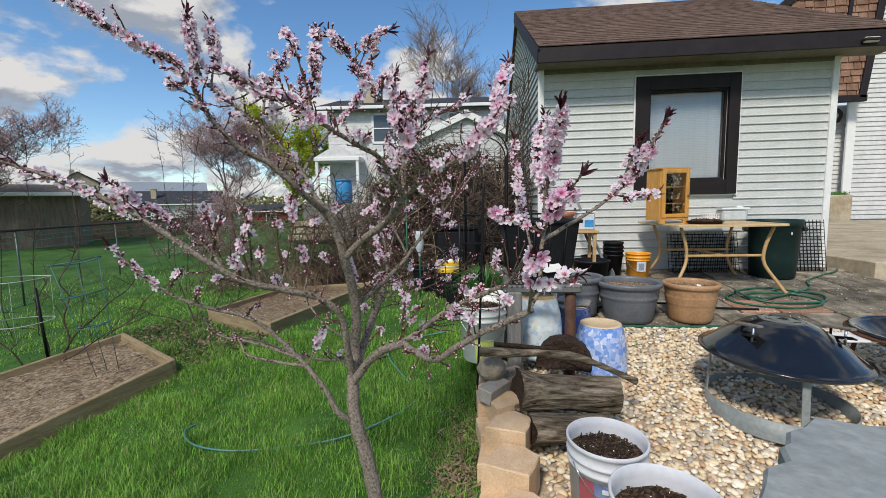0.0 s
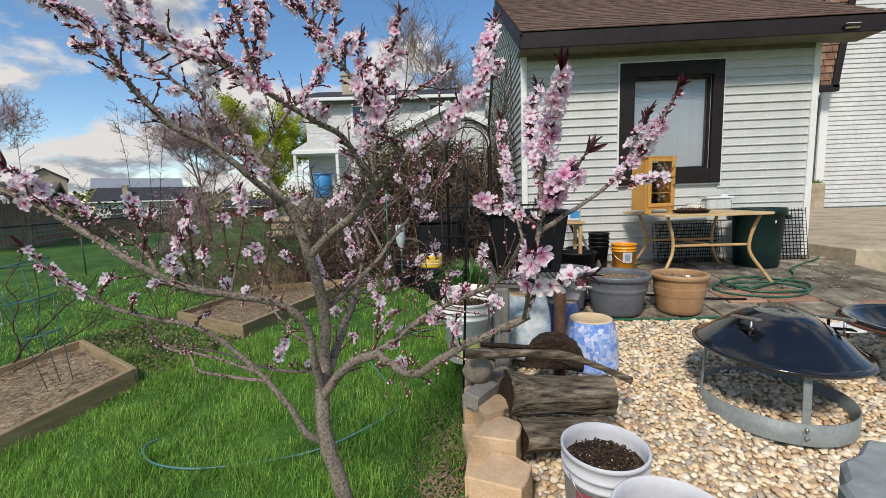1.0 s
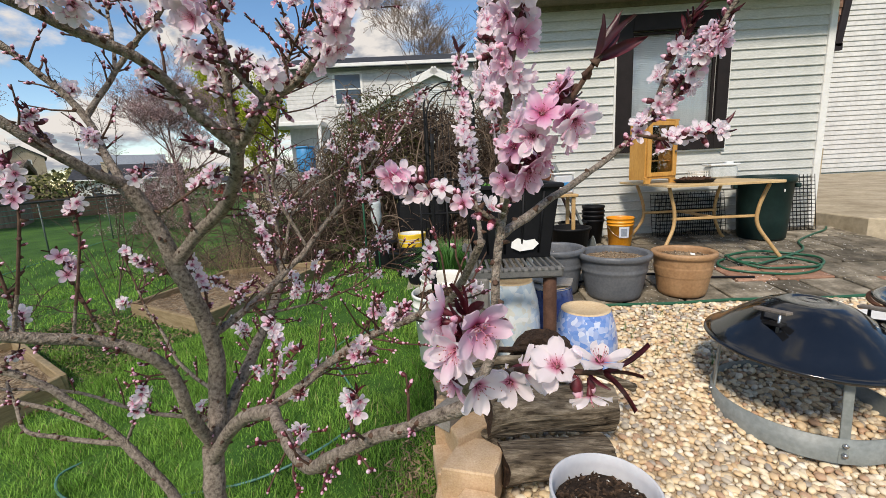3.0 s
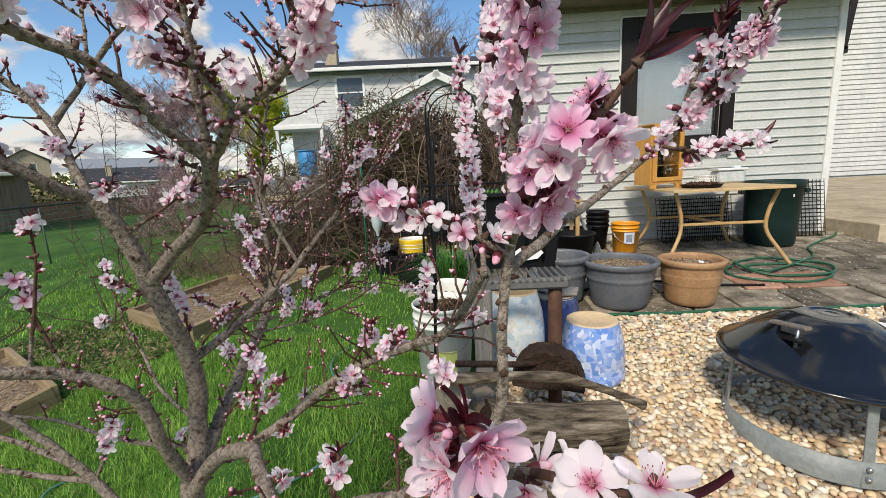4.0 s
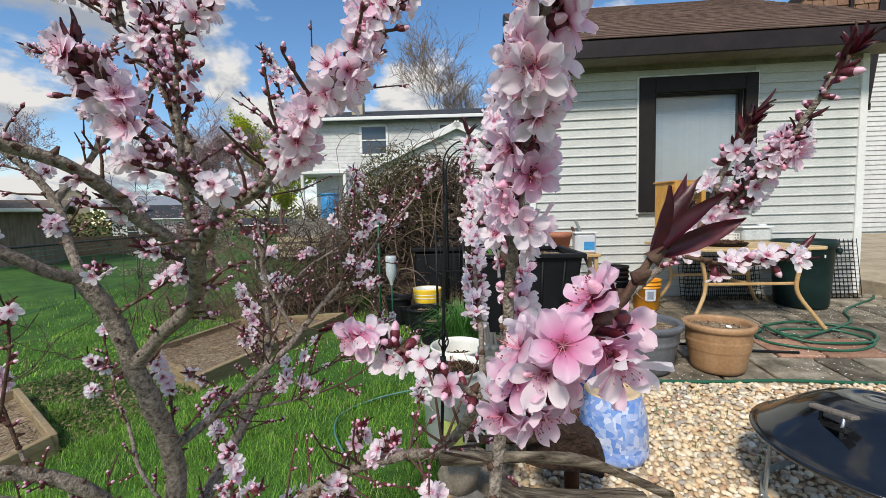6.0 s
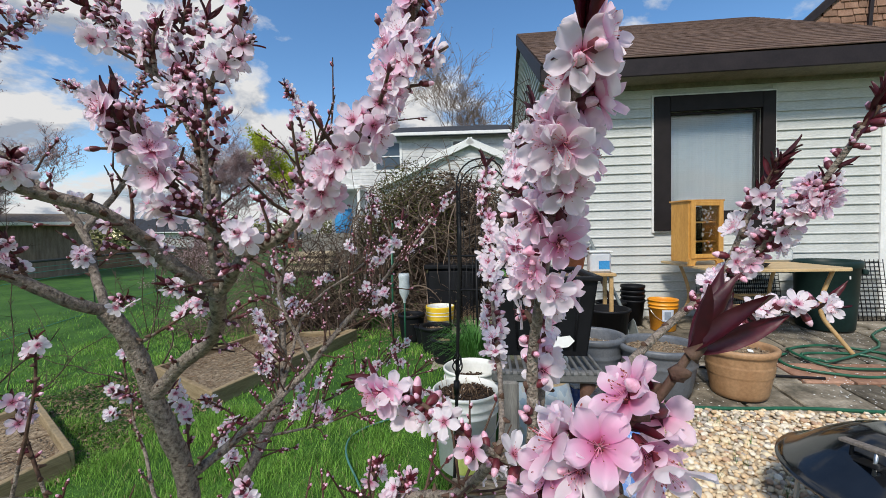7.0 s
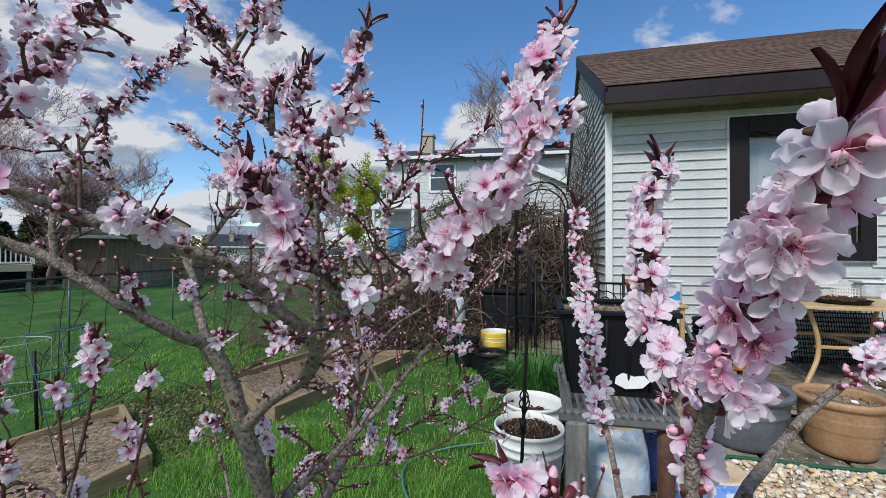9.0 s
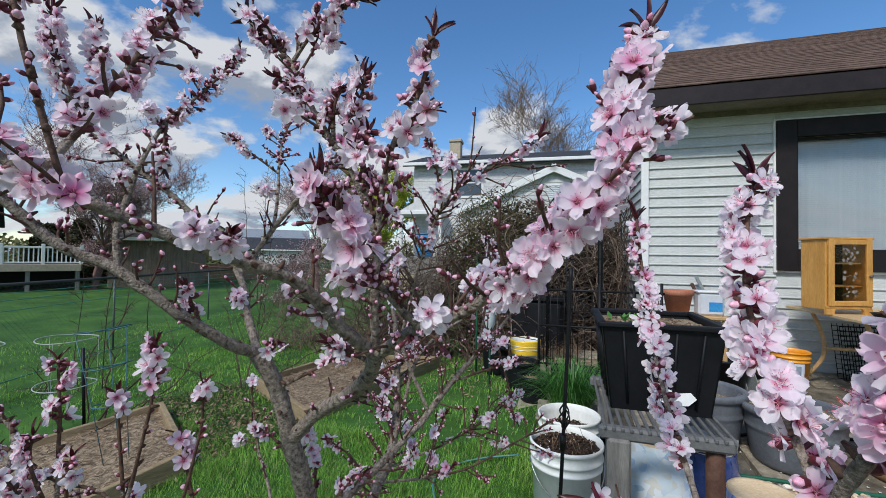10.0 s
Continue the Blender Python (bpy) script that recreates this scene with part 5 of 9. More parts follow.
def glazed_pot(at, label, glaze, r, h, top, band=None):
    """A glazed pot standing upside down on its rim."""
    t = thing("glazed_pot", label, "plant pot", at, 0, "upturned glazed pots")
    prof = [(r * 0.90, 0), (r * 0.97, 0.0), (r, 0.02), (r * 1.0, 0.045), (r * 0.955, 0.055), (r * 1.0, h * 0.32), (r * 0.98, h * 0.52), (r * 0.92, h * 0.72), (top * 1.06, h * 0.93), (top * 1.0, h * 0.985)]
    part("body", Geo().lathe(prof, n=44), glaze, t)
    part("base", Geo().lathe([(top * 1.0, h * 0.985), (top * 0.985, h), (top * 0.86, h * 1.002), (top * 0.82, h * 0.99), (0.001, h * 0.985)], n=44), "beige", t, "unglazed tan foot")
    if band:
        part("band", Geo().lathe([(top * 1.075, h * 0.80), (top * 1.03, h * 0.965)], n=44), band, t, "cream patterned band")
        for i in range(20):
            a = i * 0.314
            part("motif", Geo().tube([(top * 1.085 * math.cos(a), top * 1.085 * math.sin(a), h * 0.83), (top * 1.05 * math.cos(a), top * 1.05 * math.sin(a), h * 0.94)], 0.005, 5), "navyglaze", t)
    return t


def near_corner():
    bucket((0.476, 1.506, -0.285), 20, "white plastic bucket of dark potting soil with blue printed label", printed=True, seed=3)
    bucket((0.548, 1.14, -0.335), 40, "large white plastic bucket of dark potting soil", rim=0.165, base=0.142, h=0.44, fill=0.36, printed=True, seed=4)
    bucket((-0.013, 2.53, 0.02), 15, "white bucket with faded lime paint and old bark mulch", "oldbucket", fill=0.335, paint=True, seed=5)
    bucket((0.0, 2.88, 0.01), 70, "white bucket of bark mulch behind another bucket", "oldbucket", fill=0.28, seed=6)
    g = Geo()
    rng = random.Random(6)
    for _ in range(26):
        a = rng.uniform(0, 6.28)
        q = 0.12 * rng.random()
        p = Vector((-0.013 + q * math.cos(a), 2.53 + q * math.sin(a), 0.35))
        g.tube([p, p + Vector((rng.uniform(-0.03, 0.03), rng.uniform(-0.03, 0.03), rng.uniform(0.03, 0.08)))], 0.0014, 4)
    solid("dead_stems", g, "litter", "dry broken stems standing in bucket mulch", "plant", kind="stuff")
    glazed_pot((0.365, 2.66, 0.0), "upturned pale blue floral glazed pot under the bench", "paleglaze", 0.158, 0.40, 0.118)
    glazed_pot((0.775, 2.66, -0.095), "upturned bright blue cloud-glazed pot on gravel", "blueglaze", 0.172, 0.315, 0.132)
    glazed_pot((0.665, 3.02, -0.03), "upturned navy glazed pot with cream band", "navyglaze", 0.15, 0.29, 0.118, "creamglaze")
    for i, (x, y, rz, w, d) in enumerate(((0.65, 3.0, 20, 0.26, 0.17), (0.70, 2.99, -12, 0.2, 0.16), (0.62, 3.03, 50, 0.15, 0.13))):
        g = Geo().prism([(-w / 2, -d / 2), (w / 2 * 0.8, -d / 2 * 0.9), (w / 2, d / 2 * 0.7), (0.02, d / 2), (-w / 2 * 0.9, d / 2 * 0.6)], 0, 0.012, bev=0.002, m=pose(x, y, 0.262 + 0.0135 * i, 1.5 * i, -2 * i, rz))
        solid("stone_tile", g, "greyblock", "loose grey stone tile lying on the upturned pot", "tile", "stone tiles")
    flower_pot((1.272, 3.58, patio_z(3.58) + 0.058), "large slate-grey plastic pot with old soil", "greyplastic", 0.268, 0.345, 0.19, 0.29, (0.62, 0.66), 7)
    flower_pot((1.79, 3.57, patio_z(3.57) + 0.058), "large tan plastic pot with ribbed band and old soil", "terracotta", 0.222, 0.335, 0.16, 0.285, (0.5, 0.56, 0.62), 8)
    flower_pot((0.86, 3.72, patio_z(3.72) + 0.058), "slate-grey plastic pot behind the bench", "greyplastic", 0.23, 0.36, 0.17, 0.27, (0.6,), 9)
    g = Geo().box((0, 0, 0), (0.035, 0.02, 0.004), bev=0.001, m=pose(1.82, 3.50, 0.305, 40, 10, 0))
    solid("plant_tag", g, "white", "small white plant tag in the tan pot", "tag")


def bench():
    t = thing("potting_bench", "weathered bench with dark slatted metal grate top", "bench", (0.13, 2.33, 0.0))
    for y in (0.02, 0.70):
        part("frame", Geo().box((0.21, y, 0.515), (0.46, 0.045, 0.05), bev=0.012), "greygrate", t)
    for i in range(15):
        x = 0.0 + i * 0.031
        part("slat", Geo().box((x, 0.36, 0.537), (0.012, 0.74, 0.014), bev=0.003), "greygrate", t)
    part("leg", Geo().box((0.05, 0.03, 0.20), (0.085, 0.09, 0.60), bev=0.01), "weatherwood", t, "split grey wooden post")
    part("leg", Geo().tube([(0.385, 0.05, -0.12), (0.385, 0.05, 0.52)], 0.032, 14), "rustpost", t, "rusty dark painted pipe")
    part("leg", Geo().box((0.05, 0.68, 0.22), (0.06, 0.06, 0.54), bev=0.01), "weatherwood", t)
    part("leg", Geo().box((0.40, 0.68, 0.22), (0.04, 0.04, 0.54), bev=0.006), "white", t, "peeling white post")
    part("shelf", Geo().box((0.22, 0.66, 0.24), (0.40, 0.02, 0.10), bev=0.004), "blackplastic", t)
    # planter boxes on it
    p = thing("planter_box", "black plastic planter box of soil on the bench", "planter", (0.36, 2.74, 0.5445))
    w0, w1, d0, d1, h = 0.38, 0.46, 0.40, 0.50, 0.365
    for sx, sy, l0, l1 in ((0, -1, w0, w1), (0, 1, w0, w1), (-1, 0, d0, d1), (1, 0, d0, d1)):
        o0, o1 = (d0, d1) if sy else (w0, w1)
        tdir = Vector((1, 0, 0)) if sy else Vector((0, 1, 0))
        out = Vector((sx, sy, 0))
        vs = []
        for off in (0.0, -0.006):
            vs += [tdir * -l0 / 2 + out * (o0 / 2 + off), tdir * l0 / 2 + out * (o0 / 2 + off), tdir * l1 / 2 + out * (o1 / 2 + off) + Vector((0, 0, h)), tdir * -l1 / 2 + out * (o1 / 2 + off) + Vector((0, 0, h))]
        part("side", Geo().add(vs, [(0, 1, 2, 3), (7, 6, 5, 4), (0, 4, 5, 1), (1, 5, 6, 2), (2, 6, 7, 3), (3, 7, 4, 0)]), "blackplastic", p)
        part("rim", Geo().box((0, 0, 0), (l1 + 0.03, 0.035, 0.022), bev=0.007, m=Matrix.Translation(out * (o1 / 2) + Vector((0, 0, h))) @ Matrix.Rotation(0 if sy else math.pi / 2, 4, "Z")), "blackplastic", p)
        for k in (-0.32, -0.1, 0.12, 0.34):
            m0 = tdir * l0 * k + out * (o0 / 2 + 0.003)
            m1 = tdir * l1 * k + out * (o1 / 2 + 0.003) + Vector((0, 0, h))
            part("rib", Geo().tube([m0.lerp(m1, 0.08), m0.lerp(m1, 0.93)], 0.006, 6), "blackplastic", p)
    part("soil", Geo().box((0, 0, h - 0.035), (w1 - 0.02, d1 - 0.02, 0.02), bev=0.004), "soil", p)
    g = Geo()
    crumbs(g, 0.2, h - 0.02, 160, 12, size=(0.006, 0.02))
    part("chip", g, "litter", p, kind="stuff")
    g = Geo().prism([(-0.08, -0.02), (-0.03, -0.045), (0.05, -0.035), (0.085, 0.0), (0.06, 0.03), (0.01, 0.022), (-0.04, 0.04), (-0.075, 0.015)], 0, 0.002, m=pose(0.06, -0.2165, 0.075, 82.2, 0, 0) @ Matrix.Diagonal((0.85, 0.8, 1, 1)))
    part("paint_patch", g, "white", p, "torn white sticker on its front")
    g = Geo()
    rng = random.Random(3)
    for i in range(9):
        a = rng.uniform(0, 6.28)
        p0 = Vector((-0.12 + rng.uniform(-0.05, 0.05), -0.02 + rng.uniform(-0.05, 0.05), h - 0.02))
        d = Vector((math.cos(a), math.sin(a), 0.9)) * 0.045
        e = Vector((-math.sin(a), math.cos(a), 0)) * 0.012
        g.add([p0, p0 + d * 0.6 + e, p0 + d, p0 + d * 0.6 - e], [(0, 1, 2, 3)])
    part("seedling", g, "daylily", p, "small green seedling", "stuff")
    # the hook with its twisted basket
    t = thing("shepherd_hook", "black wrought iron plant hook with twisted basket", "garden hook", (-0.012, 2.15, -0.17))
    part("rod", Geo().tube(spline([(-0.045, 0, 0.0), (-0.02, 0, 0.5), (0.0, 0, 1.0), (0.012, 0, 1.32)], 5), 0.0065, 8), "blackmetal", t)
    for k in range(4):
        pts = []
        for i in range(13):
            s = i / 12
            a = k * 1.571 + s * 4.2
            q = 0.019 * math.sin(math.pi * s)
            pts.append((-0.008 + q * math.cos(a), q * math.sin(a), 0.745 + s * 0.10))
        part("twist", Geo().tube(pts, 0.003, 5), "blackmetal", t)
    part("collar", Geo().lathe([(0.001, 0), (0.011, 0.0), (0.012, 0.05), (0.001, 0.05)], (-0.012, 0, 0.68), 12), "blackmetal", t)


def log_shape(p0, p1, r, seed, squash=1.0, half=False, n=56, rough=0.09, flare=0.0, sag=0.0):
    """A split or round log between two points, with furrows and cracks along the grain."""
    a, b = Vector(p0), Vector(p1)
    d = (b - a).normalized()
    side = d.cross(Vector((0, 0, 1))).normalized()
    up = side.cross(d)
    vs, rings = [], 26
    for i in range(rings):
        s = i / (rings - 1)
        p = a.lerp(b, s)
        for j in range(n):
            q = 2 * math.pi * j / n
            c, w = math.cos(q), math.sin(q)
            twist = q + 0.25 * s
            furrow = noise.noise(Vector((math.cos(twist) * 9, math.sin(twist) * 9, s * 1.3 + seed)))
            crack = max(0.0, 0.09 - abs(noise.noise(Vector((math.cos(twist) * 4.5, math.sin(twist) * 4.5, s * 0.9 + seed + 7))))) / 0.09
            rr = r * (1 + 2 * rough * noise.noise(Vector((c * 1.6, w * 1.6, s * 2.0 + seed))) + 0.035 * furrow - 0.085 * crack + 0.02 * noise.noise(Vector((c * 16, w * 16, s * 6))))
            rr *= 1 + flare * max(0.0, 1 - s / 0.28) ** 1.5
            h = w * rr * squash
            if half:
                h = max(h, -0.15 * r)
            if h > 0:
                h -= sag * r * math.sin(math.pi * min(1.0, s * 1.15)) * w
            jag = (0.022 * noise.noise(Vector((c * 1.3, w * 1.3, seed))) + 0.004 * noise.noise(Vector((c * 7, w * 7, seed)))) * ((s > 0.99) - (s < 0.01))
            vs.append(p + side * c * rr + up * h + d * jag)
    fs = [(i * n + j, i * n + (j + 1) % n, (i + 1) * n + (j + 1) % n, (i + 1) * n + j) for i in range(rings - 1) for j in range(n)]
    g = Geo().add(vs, fs, 0, True)
    ends = Geo()
    for base in (0, (rings - 1) * n):
        ring = [vs[base + j] for j in range(n)]
        c = sum(ring, Vector()) / n
        inner = [c.lerp(v, 0.55 + 0.2 * noise.noise(v * 30)) - d * (0.006 if base else -0.006) for v in ring]
        ends.add(ring + inner + [c], [(j, (j + 1) % n, n + (j + 1) % n, n + j) if base else ((j + 1) % n, j, n + j, n + (j + 1) % n) for j in range(n)] + [(n + j, n + (j + 1) % n, 2 * n) if base else (n + (j + 1) % n, n + j, 2 * n) for j in range(n)], 1)
    g.add(ends.v, ends.f, 1)
    return g


def wood_and_stone():
    solid("log", log_shape((0.16, 1.95, 0.065), (0.68, 2.03, 0.02), 0.090, 1, flare=0.22, sag=0.18), ["log", "logend"], "thick weathered grey log with rough bark", "log", "stacked logs")
    solid("log", log_shape((0.21, 1.80, -0.065), (0.615, 1.875, -0.085), 0.085, 5, 0.8), ["log", "logend"], "split weathered log leaning under another log", "log", "stacked logs")
    solid("log", log_shape((0.44, 2.20, 0.10), (0.47, 2.32, 0.10), 0.155, 8, 0.95, True, rough=0.015), ["logend", "logend"], "dark half-round log end standing behind the logs", "log", "stacked logs")
    solid("branch_pole", Geo().tube(spline([(-0.03, 1.97, 0.262), (0.12, 2.0, 0.245), (0.30, 2.035, 0.232), (0.47, 2.06, 0.205), (0.62, 2.075, 0.15), (0.80, 2.08, 0.065)], 6), [0.025 + 0.003 * math.sin(i * 0.45) - 0.0003 * i for i in range(31)], 12, rough=0.05, seed=4), "log", "crooked weathered branch lying across the logs", "branch")
    solid("branch_pole", Geo().tube(spline([(0.05, 2.12, 0.25), (0.2, 2.16, 0.225), (0.33, 2.2, 0.20), (0.46, 2.25, 0.19)], 5), 0.014, 9, rough=0.1, seed=6), "logend", "thin dark branch lying behind the logs", "branch")
    solid("branch_pole", Geo().tube(spline([(0.13, 1.93, -0.0), (0.20, 1.87, -0.03), (0.28, 1.82, -0.07), (0.36, 1.80, -0.11)], 5), 0.016, 9, rough=0.15, seed=9), "log", "knotty piece of branch beside the logs", "branch")

    def block(x, y, z, rz, matname, label, w=0.2, d=0.19, h=0.13, tilt=0.0, wedge=True):
        poly = [(-w / 2, -d / 2), (w * 0.45, -d / 2), (w / 2, -d * 0.1), (w / 2, d * 0.28), (w * 0.1, d / 2), (-w * 0.32, d / 2 * 0.9)] if wedge else [(-w / 2, -d / 2), (w / 2, -d / 2), (w / 2, d / 2), (-w / 2, d / 2)]
        solid("edging_block", Geo().prism(poly, -h, 0, bev=0.006, m=pose(x, y, z, 0, tilt, rz)), matname, label, "block", "edging blocks")

    block(0.108, 1.80, -0.015, -14, "block", "tan concrete edging block with smooth angled top")
    block(0.105, 1.60, -0.075, -20, "block", "tan concrete edging block with smooth angled top", 0.22, 0.2, 0.15)
    block(0.12, 1.36, -0.13, -22, "block", "tan concrete edging block with smooth angled top", 0.22, 0.22, 0.15)
    block(0.085, 1.955, 0.02, 35, "block", "tan concrete edging block half under a stone", 0.19, 0.15, 0.11)
    block(0.045, 2.0, 0.075, -35, "greyblock", "grey concrete block lying aslant on the edging", 0.085, 0.19, 0.07, 8, False)
    block(0.03, 2.28, 0.06, 12, "greyblock", "grey concrete edging block", 0.16, 0.18, 0.12)
    rng = np.random.default_rng(3)

    def rock(x, y, z, s, flat, label, matname="rock"):
        bm = bmesh.new()
        bmesh.ops.create_icosphere(bm, subdivisions=3, radius=1.0)
        for v in bm.verts:
            v.co *= 1 + 0.16 * noise.noise(v.co * 1.6 + Vector((x * 9, y * 9, 0))) + 0.04 * noise.noise(v.co * 6)
            v.co = Vector((v.co.x * s, v.co.y * s, v.co.z * s * flat))
        me = bpy.data.meshes.new("field_stone")
        bm.to_mesh(me)
        bm.free()
        for p in me.polygons:
            p.use_smooth = True
        me.materials.append(M[matname])
        ob = tagged(new("field_stone", me), label, "stone", "edging stones")
        ob.location = (x, y, z)

    rock(0.032, 2.09, 0.125, 0.078, 0.92, "round tan field stone resting on the edging")
    for x, y, z, rz in ((0.035, 1.72, -0.145, -6), (0.03, 1.90, -0.10, 9), (0.04, 1.52, -0.20, -14), (0.025, 2.07, -0.03, 4), (0.03, 2.22, 0.0, -8), (0.05, 1.34, -0.26, -18)):
        block(x, y, z, rz, "block", "tan concrete block in the lower course of the edging", 0.15, 0.17, 0.11, 0.0, False)
    rock(0.16, 2.2, 0.02, 0.074, 0.95, "rough tan field stone behind the edging")
    rock(0.10, 2.38, 0.0, 0.058, 0.95, "rough tan field stone behind the edging")
    # slate table close by
    t = thing("stone_table", "thick grey slate slab on a block pedestal", "table", (0.75, 0.45, gz(0.2, 0.45)))
    z = 0.59 - gz(0.2, 0.45)
    out = [(0.364, 0.40), (0.372, 0.478), (0.40, 0.512), (0.43, 0.555), (0.478, 0.575), (0.497, 0.62), (0.515, 0.63), (0.545, 0.672), (0.585, 0.69), (0.635, 0.729), (0.70, 0.70), (0.79, 0.69), (0.95, 0.64), (1.05, 0.5), (1.02, 0.25), (0.8, 0.12), (0.5, 0.18)]
    g = Geo().prism([(x - 0.75, y - 0.45) for x, y in out], z - 0.035, z, bev=0.007)
    part("slab", g, "slate", t, "irregular broken-edged slate slab")
    part("pedestal", Geo().box((0.05, -0.05, (z - 0.035) / 2 - 0.005), (0.26, 0.26, z - 0.045), bev=0.012), "greyblock", t)


def fire_pit(at, lid, label, r=0.335, lidr=0.375, handles=True):
    t = thing("fire_pit", label, "fire pit", at, 0, "fire pits")
    n = 56
    g = Geo().lathe([(r, 0.0), (r, 0.105), (r - 0.005, 0.105), (r - 0.005, 0.0)], n=n)
    part("ring", g, "galv", t, "grey painted steel ring")
    for a in (2.8, 0.6, 4.46):
        c, s = math.cos(a), math.sin(a)
        m = Matrix.Translation((c * (r - 0.012), s * (r - 0.012), 0.19)) @ Matrix.Rotation(a, 4, "Z") @ Matrix.Rotation(-0.06, 4, "Y")
        leg = part("leg", Geo().box((0, 0, 0), (0.008, 0.034, 0.38), bev=0.003, m=m), "galv", t)
        for z in (-0.15, -0.11):
            part("bolt", Geo().tube([m @ Vector((0.0, 0, z)), m @ Vector((0.018, 0, z))], 0.008, 8), "steel", leg)
    m = Matrix.Translation(lid[:3]) @ Matrix.Rotation(radians(lid[3]), 4, "X") @ Matrix.Rotation(radians(lid[4]), 4, "Y")
    prof = [(lidr, -0.012), (lidr + 0.006, -0.006), (lidr + 0.004, 0.002), (lidr - 0.012, 0.004), (lidr * 0.93, 0.012), (lidr * 0.84, 0.040), (lidr * 0.70, 0.088), (lidr * 0.55, 0.130), (lidr * 0.42, 0.160), (lidr * 0.30, 0.178), (lidr * 0.20, 0.186), (lidr * 0.185, 0.181), (lidr * 0.1, 0.186), (0.001, 0.188)]
    inner = [(q - 0.004 if q > 0.01 else q, z - 0.004) for q, z in prof[::-1]]
    bowl = part("lid", Geo().lathe(prof + inner, n=64, m=m), "steelblack", t, "glossy black domed steel lid")
    if handles:
        for sx in (-1, 1):
            x, y = sx * 0.225, -0.075
            part("handle", Geo().box((0, 0, 0), (0.034, 0.15, 0.014), bev=0.003, m=m @ pose(x - sx * 0.005, y, 0.168, -9, 0, 12)), "handlewood", bowl, "weathered wooden handle bar")
            for k in (-0.045, 0.045):
                part("bracket", Geo().tube([m @ Vector((x, y + k, 0.09)), m @ Vector((x - sx * 0.004, y + k, 0.166))], 0.006, 8), "blackmetal" if k > 0 else "steel", bowl, "steel screw")
            part("strap", Geo().box((0, 0, 0), (0.032, 0.15, 0.006), bev=0.002, m=m @ pose(x, y - 0.012, 0.118, -16, sx * 26, 0)), "blackmetal", bowl)
    return t


def second_pit():
    t = thing("fire_pit", "black steel fire bowl on rusty stand with white tray edge", "fire pit", (2.60, 2.38, gz(0, 2.38)), 0, "fire pits")
    R = 0.40
    prof = [(R, 0.36), (R + 0.012, 0.365), (R + 0.012, 0.378), (R - 0.01, 0.38), (R * 0.92, 0.36), (R * 0.75, 0.30), (R * 0.45, 0.25), (0.001, 0.235), (0.001, 0.23), (R * 0.45, 0.244), (R * 0.76, 0.292), (R * 0.93, 0.35)]
    part("bowl", Geo().lathe(prof, n=56), "steelblack", t, "glossy black steel bowl")
    part("rim", Geo().lathe([(R + 0.012, 0.345), (R + 0.03, 0.35), (R + 0.03, 0.36), (R + 0.012, 0.362)], n=56), "rust", t, "rusty flange")
    part("tray", Geo().box((-0.42, 0.05, 0.34), (0.26, 0.16, 0.012), bev=0.003), "white", t)
    for a in (2.6, 4.4, 0.3):
        part("leg", Geo().tube([(R * 0.9 * math.cos(a), R * 0.9 * math.sin(a), 0.35), (R * 1.05 * math.cos(a), R * 1.05 * math.sin(a), 0.0)], 0.012, 8), "rust", t)
    part("crossbar", Geo().tube([(-0.4, -0.16, 0.12), (0.2, -0.44, 0.12)], 0.008, 6), "rust", t)


def hoses():
    pts = []
    cx, cy = 2.82, 4.12
    rng = random.Random(4)
    for i in range(50):
        a = i * 0.29 + 2.4
        rr = 0.36 + 0.10 * math.sin(i * 0.21)
        y = cy + rr * 0.62 * math.sin(a) + (i // 22) * 0.05
        x = cx + rr * math.cos(a) + (i // 22) * 0.06
        pts.append((x, y, patio_z(y) + 0.074 + 0.006 * (i // 22) + 0.005 * math.sin(i * 1.3)))
    pts += [(x, y, patio_z(y) + 0.074) for x, y in ((3.4, 4.45), (3.6, 4.75), (3.95, 5.0), (4.2, 5.15), (4.33, 5.28))]
    solid("garden_hose", Geo().tube(spline(pts, 3), 0.0105, 8), "hose", "dark green garden hose coiled loosely on the pavers", "hose")
    pts = [(x, 3.262 + 0.008 * math.sin(x * 4), 0.016 + 0.004 * math.sin(x * 7)) for x in steps(0.55, 6.3, 0.2)]
    solid("garden_hose", Geo().tube(spline(pts, 2), 0.012, 8), "hose", "green hose lying straight along the patio edge", "hose")
    solid("garden_hose", Geo().tube(spline([(x, y, patio_z(y) + 0.072) for x, y in ((0.95, 3.78), (1.3, 3.92), (1.7, 3.98), (2.05, 3.86), (2.5, 3.8))], 6), 0.010, 8), "blackplastic", "black hose lying behind the pots", "hose")
    lw = lambda q: [(x, y, lawn_h(x, y) + 0.03) for x, y in q]
    run = [(-1.75, 2.22), (-1.80, 2.08), (-1.66, 1.95), (-1.41, 1.90), (-1.12, 1.95), (-0.81, 1.98), (-0.55, 2.10), (-0.43, 2.34), (-0.56, 2.56), (-0.70, 2.77), (-0.72, 2.98), (-0.52, 3.08), (-0.28, 3.13)]
    dip = [-0.02, 0.02, 0.03, 0.026, -0.002, 0.012, 0.034, -0.004, 0.012, 0.036, 0.01, 0.03, 0.04]
    solid("garden_hose", Geo().tube(spline([(x, y, lawn_h(x, y) + q) for (x, y), q in zip(run, dip)], 6), 0.0058, 8), "hoseblue", "thin teal hose half sunk in the grass", "hose")


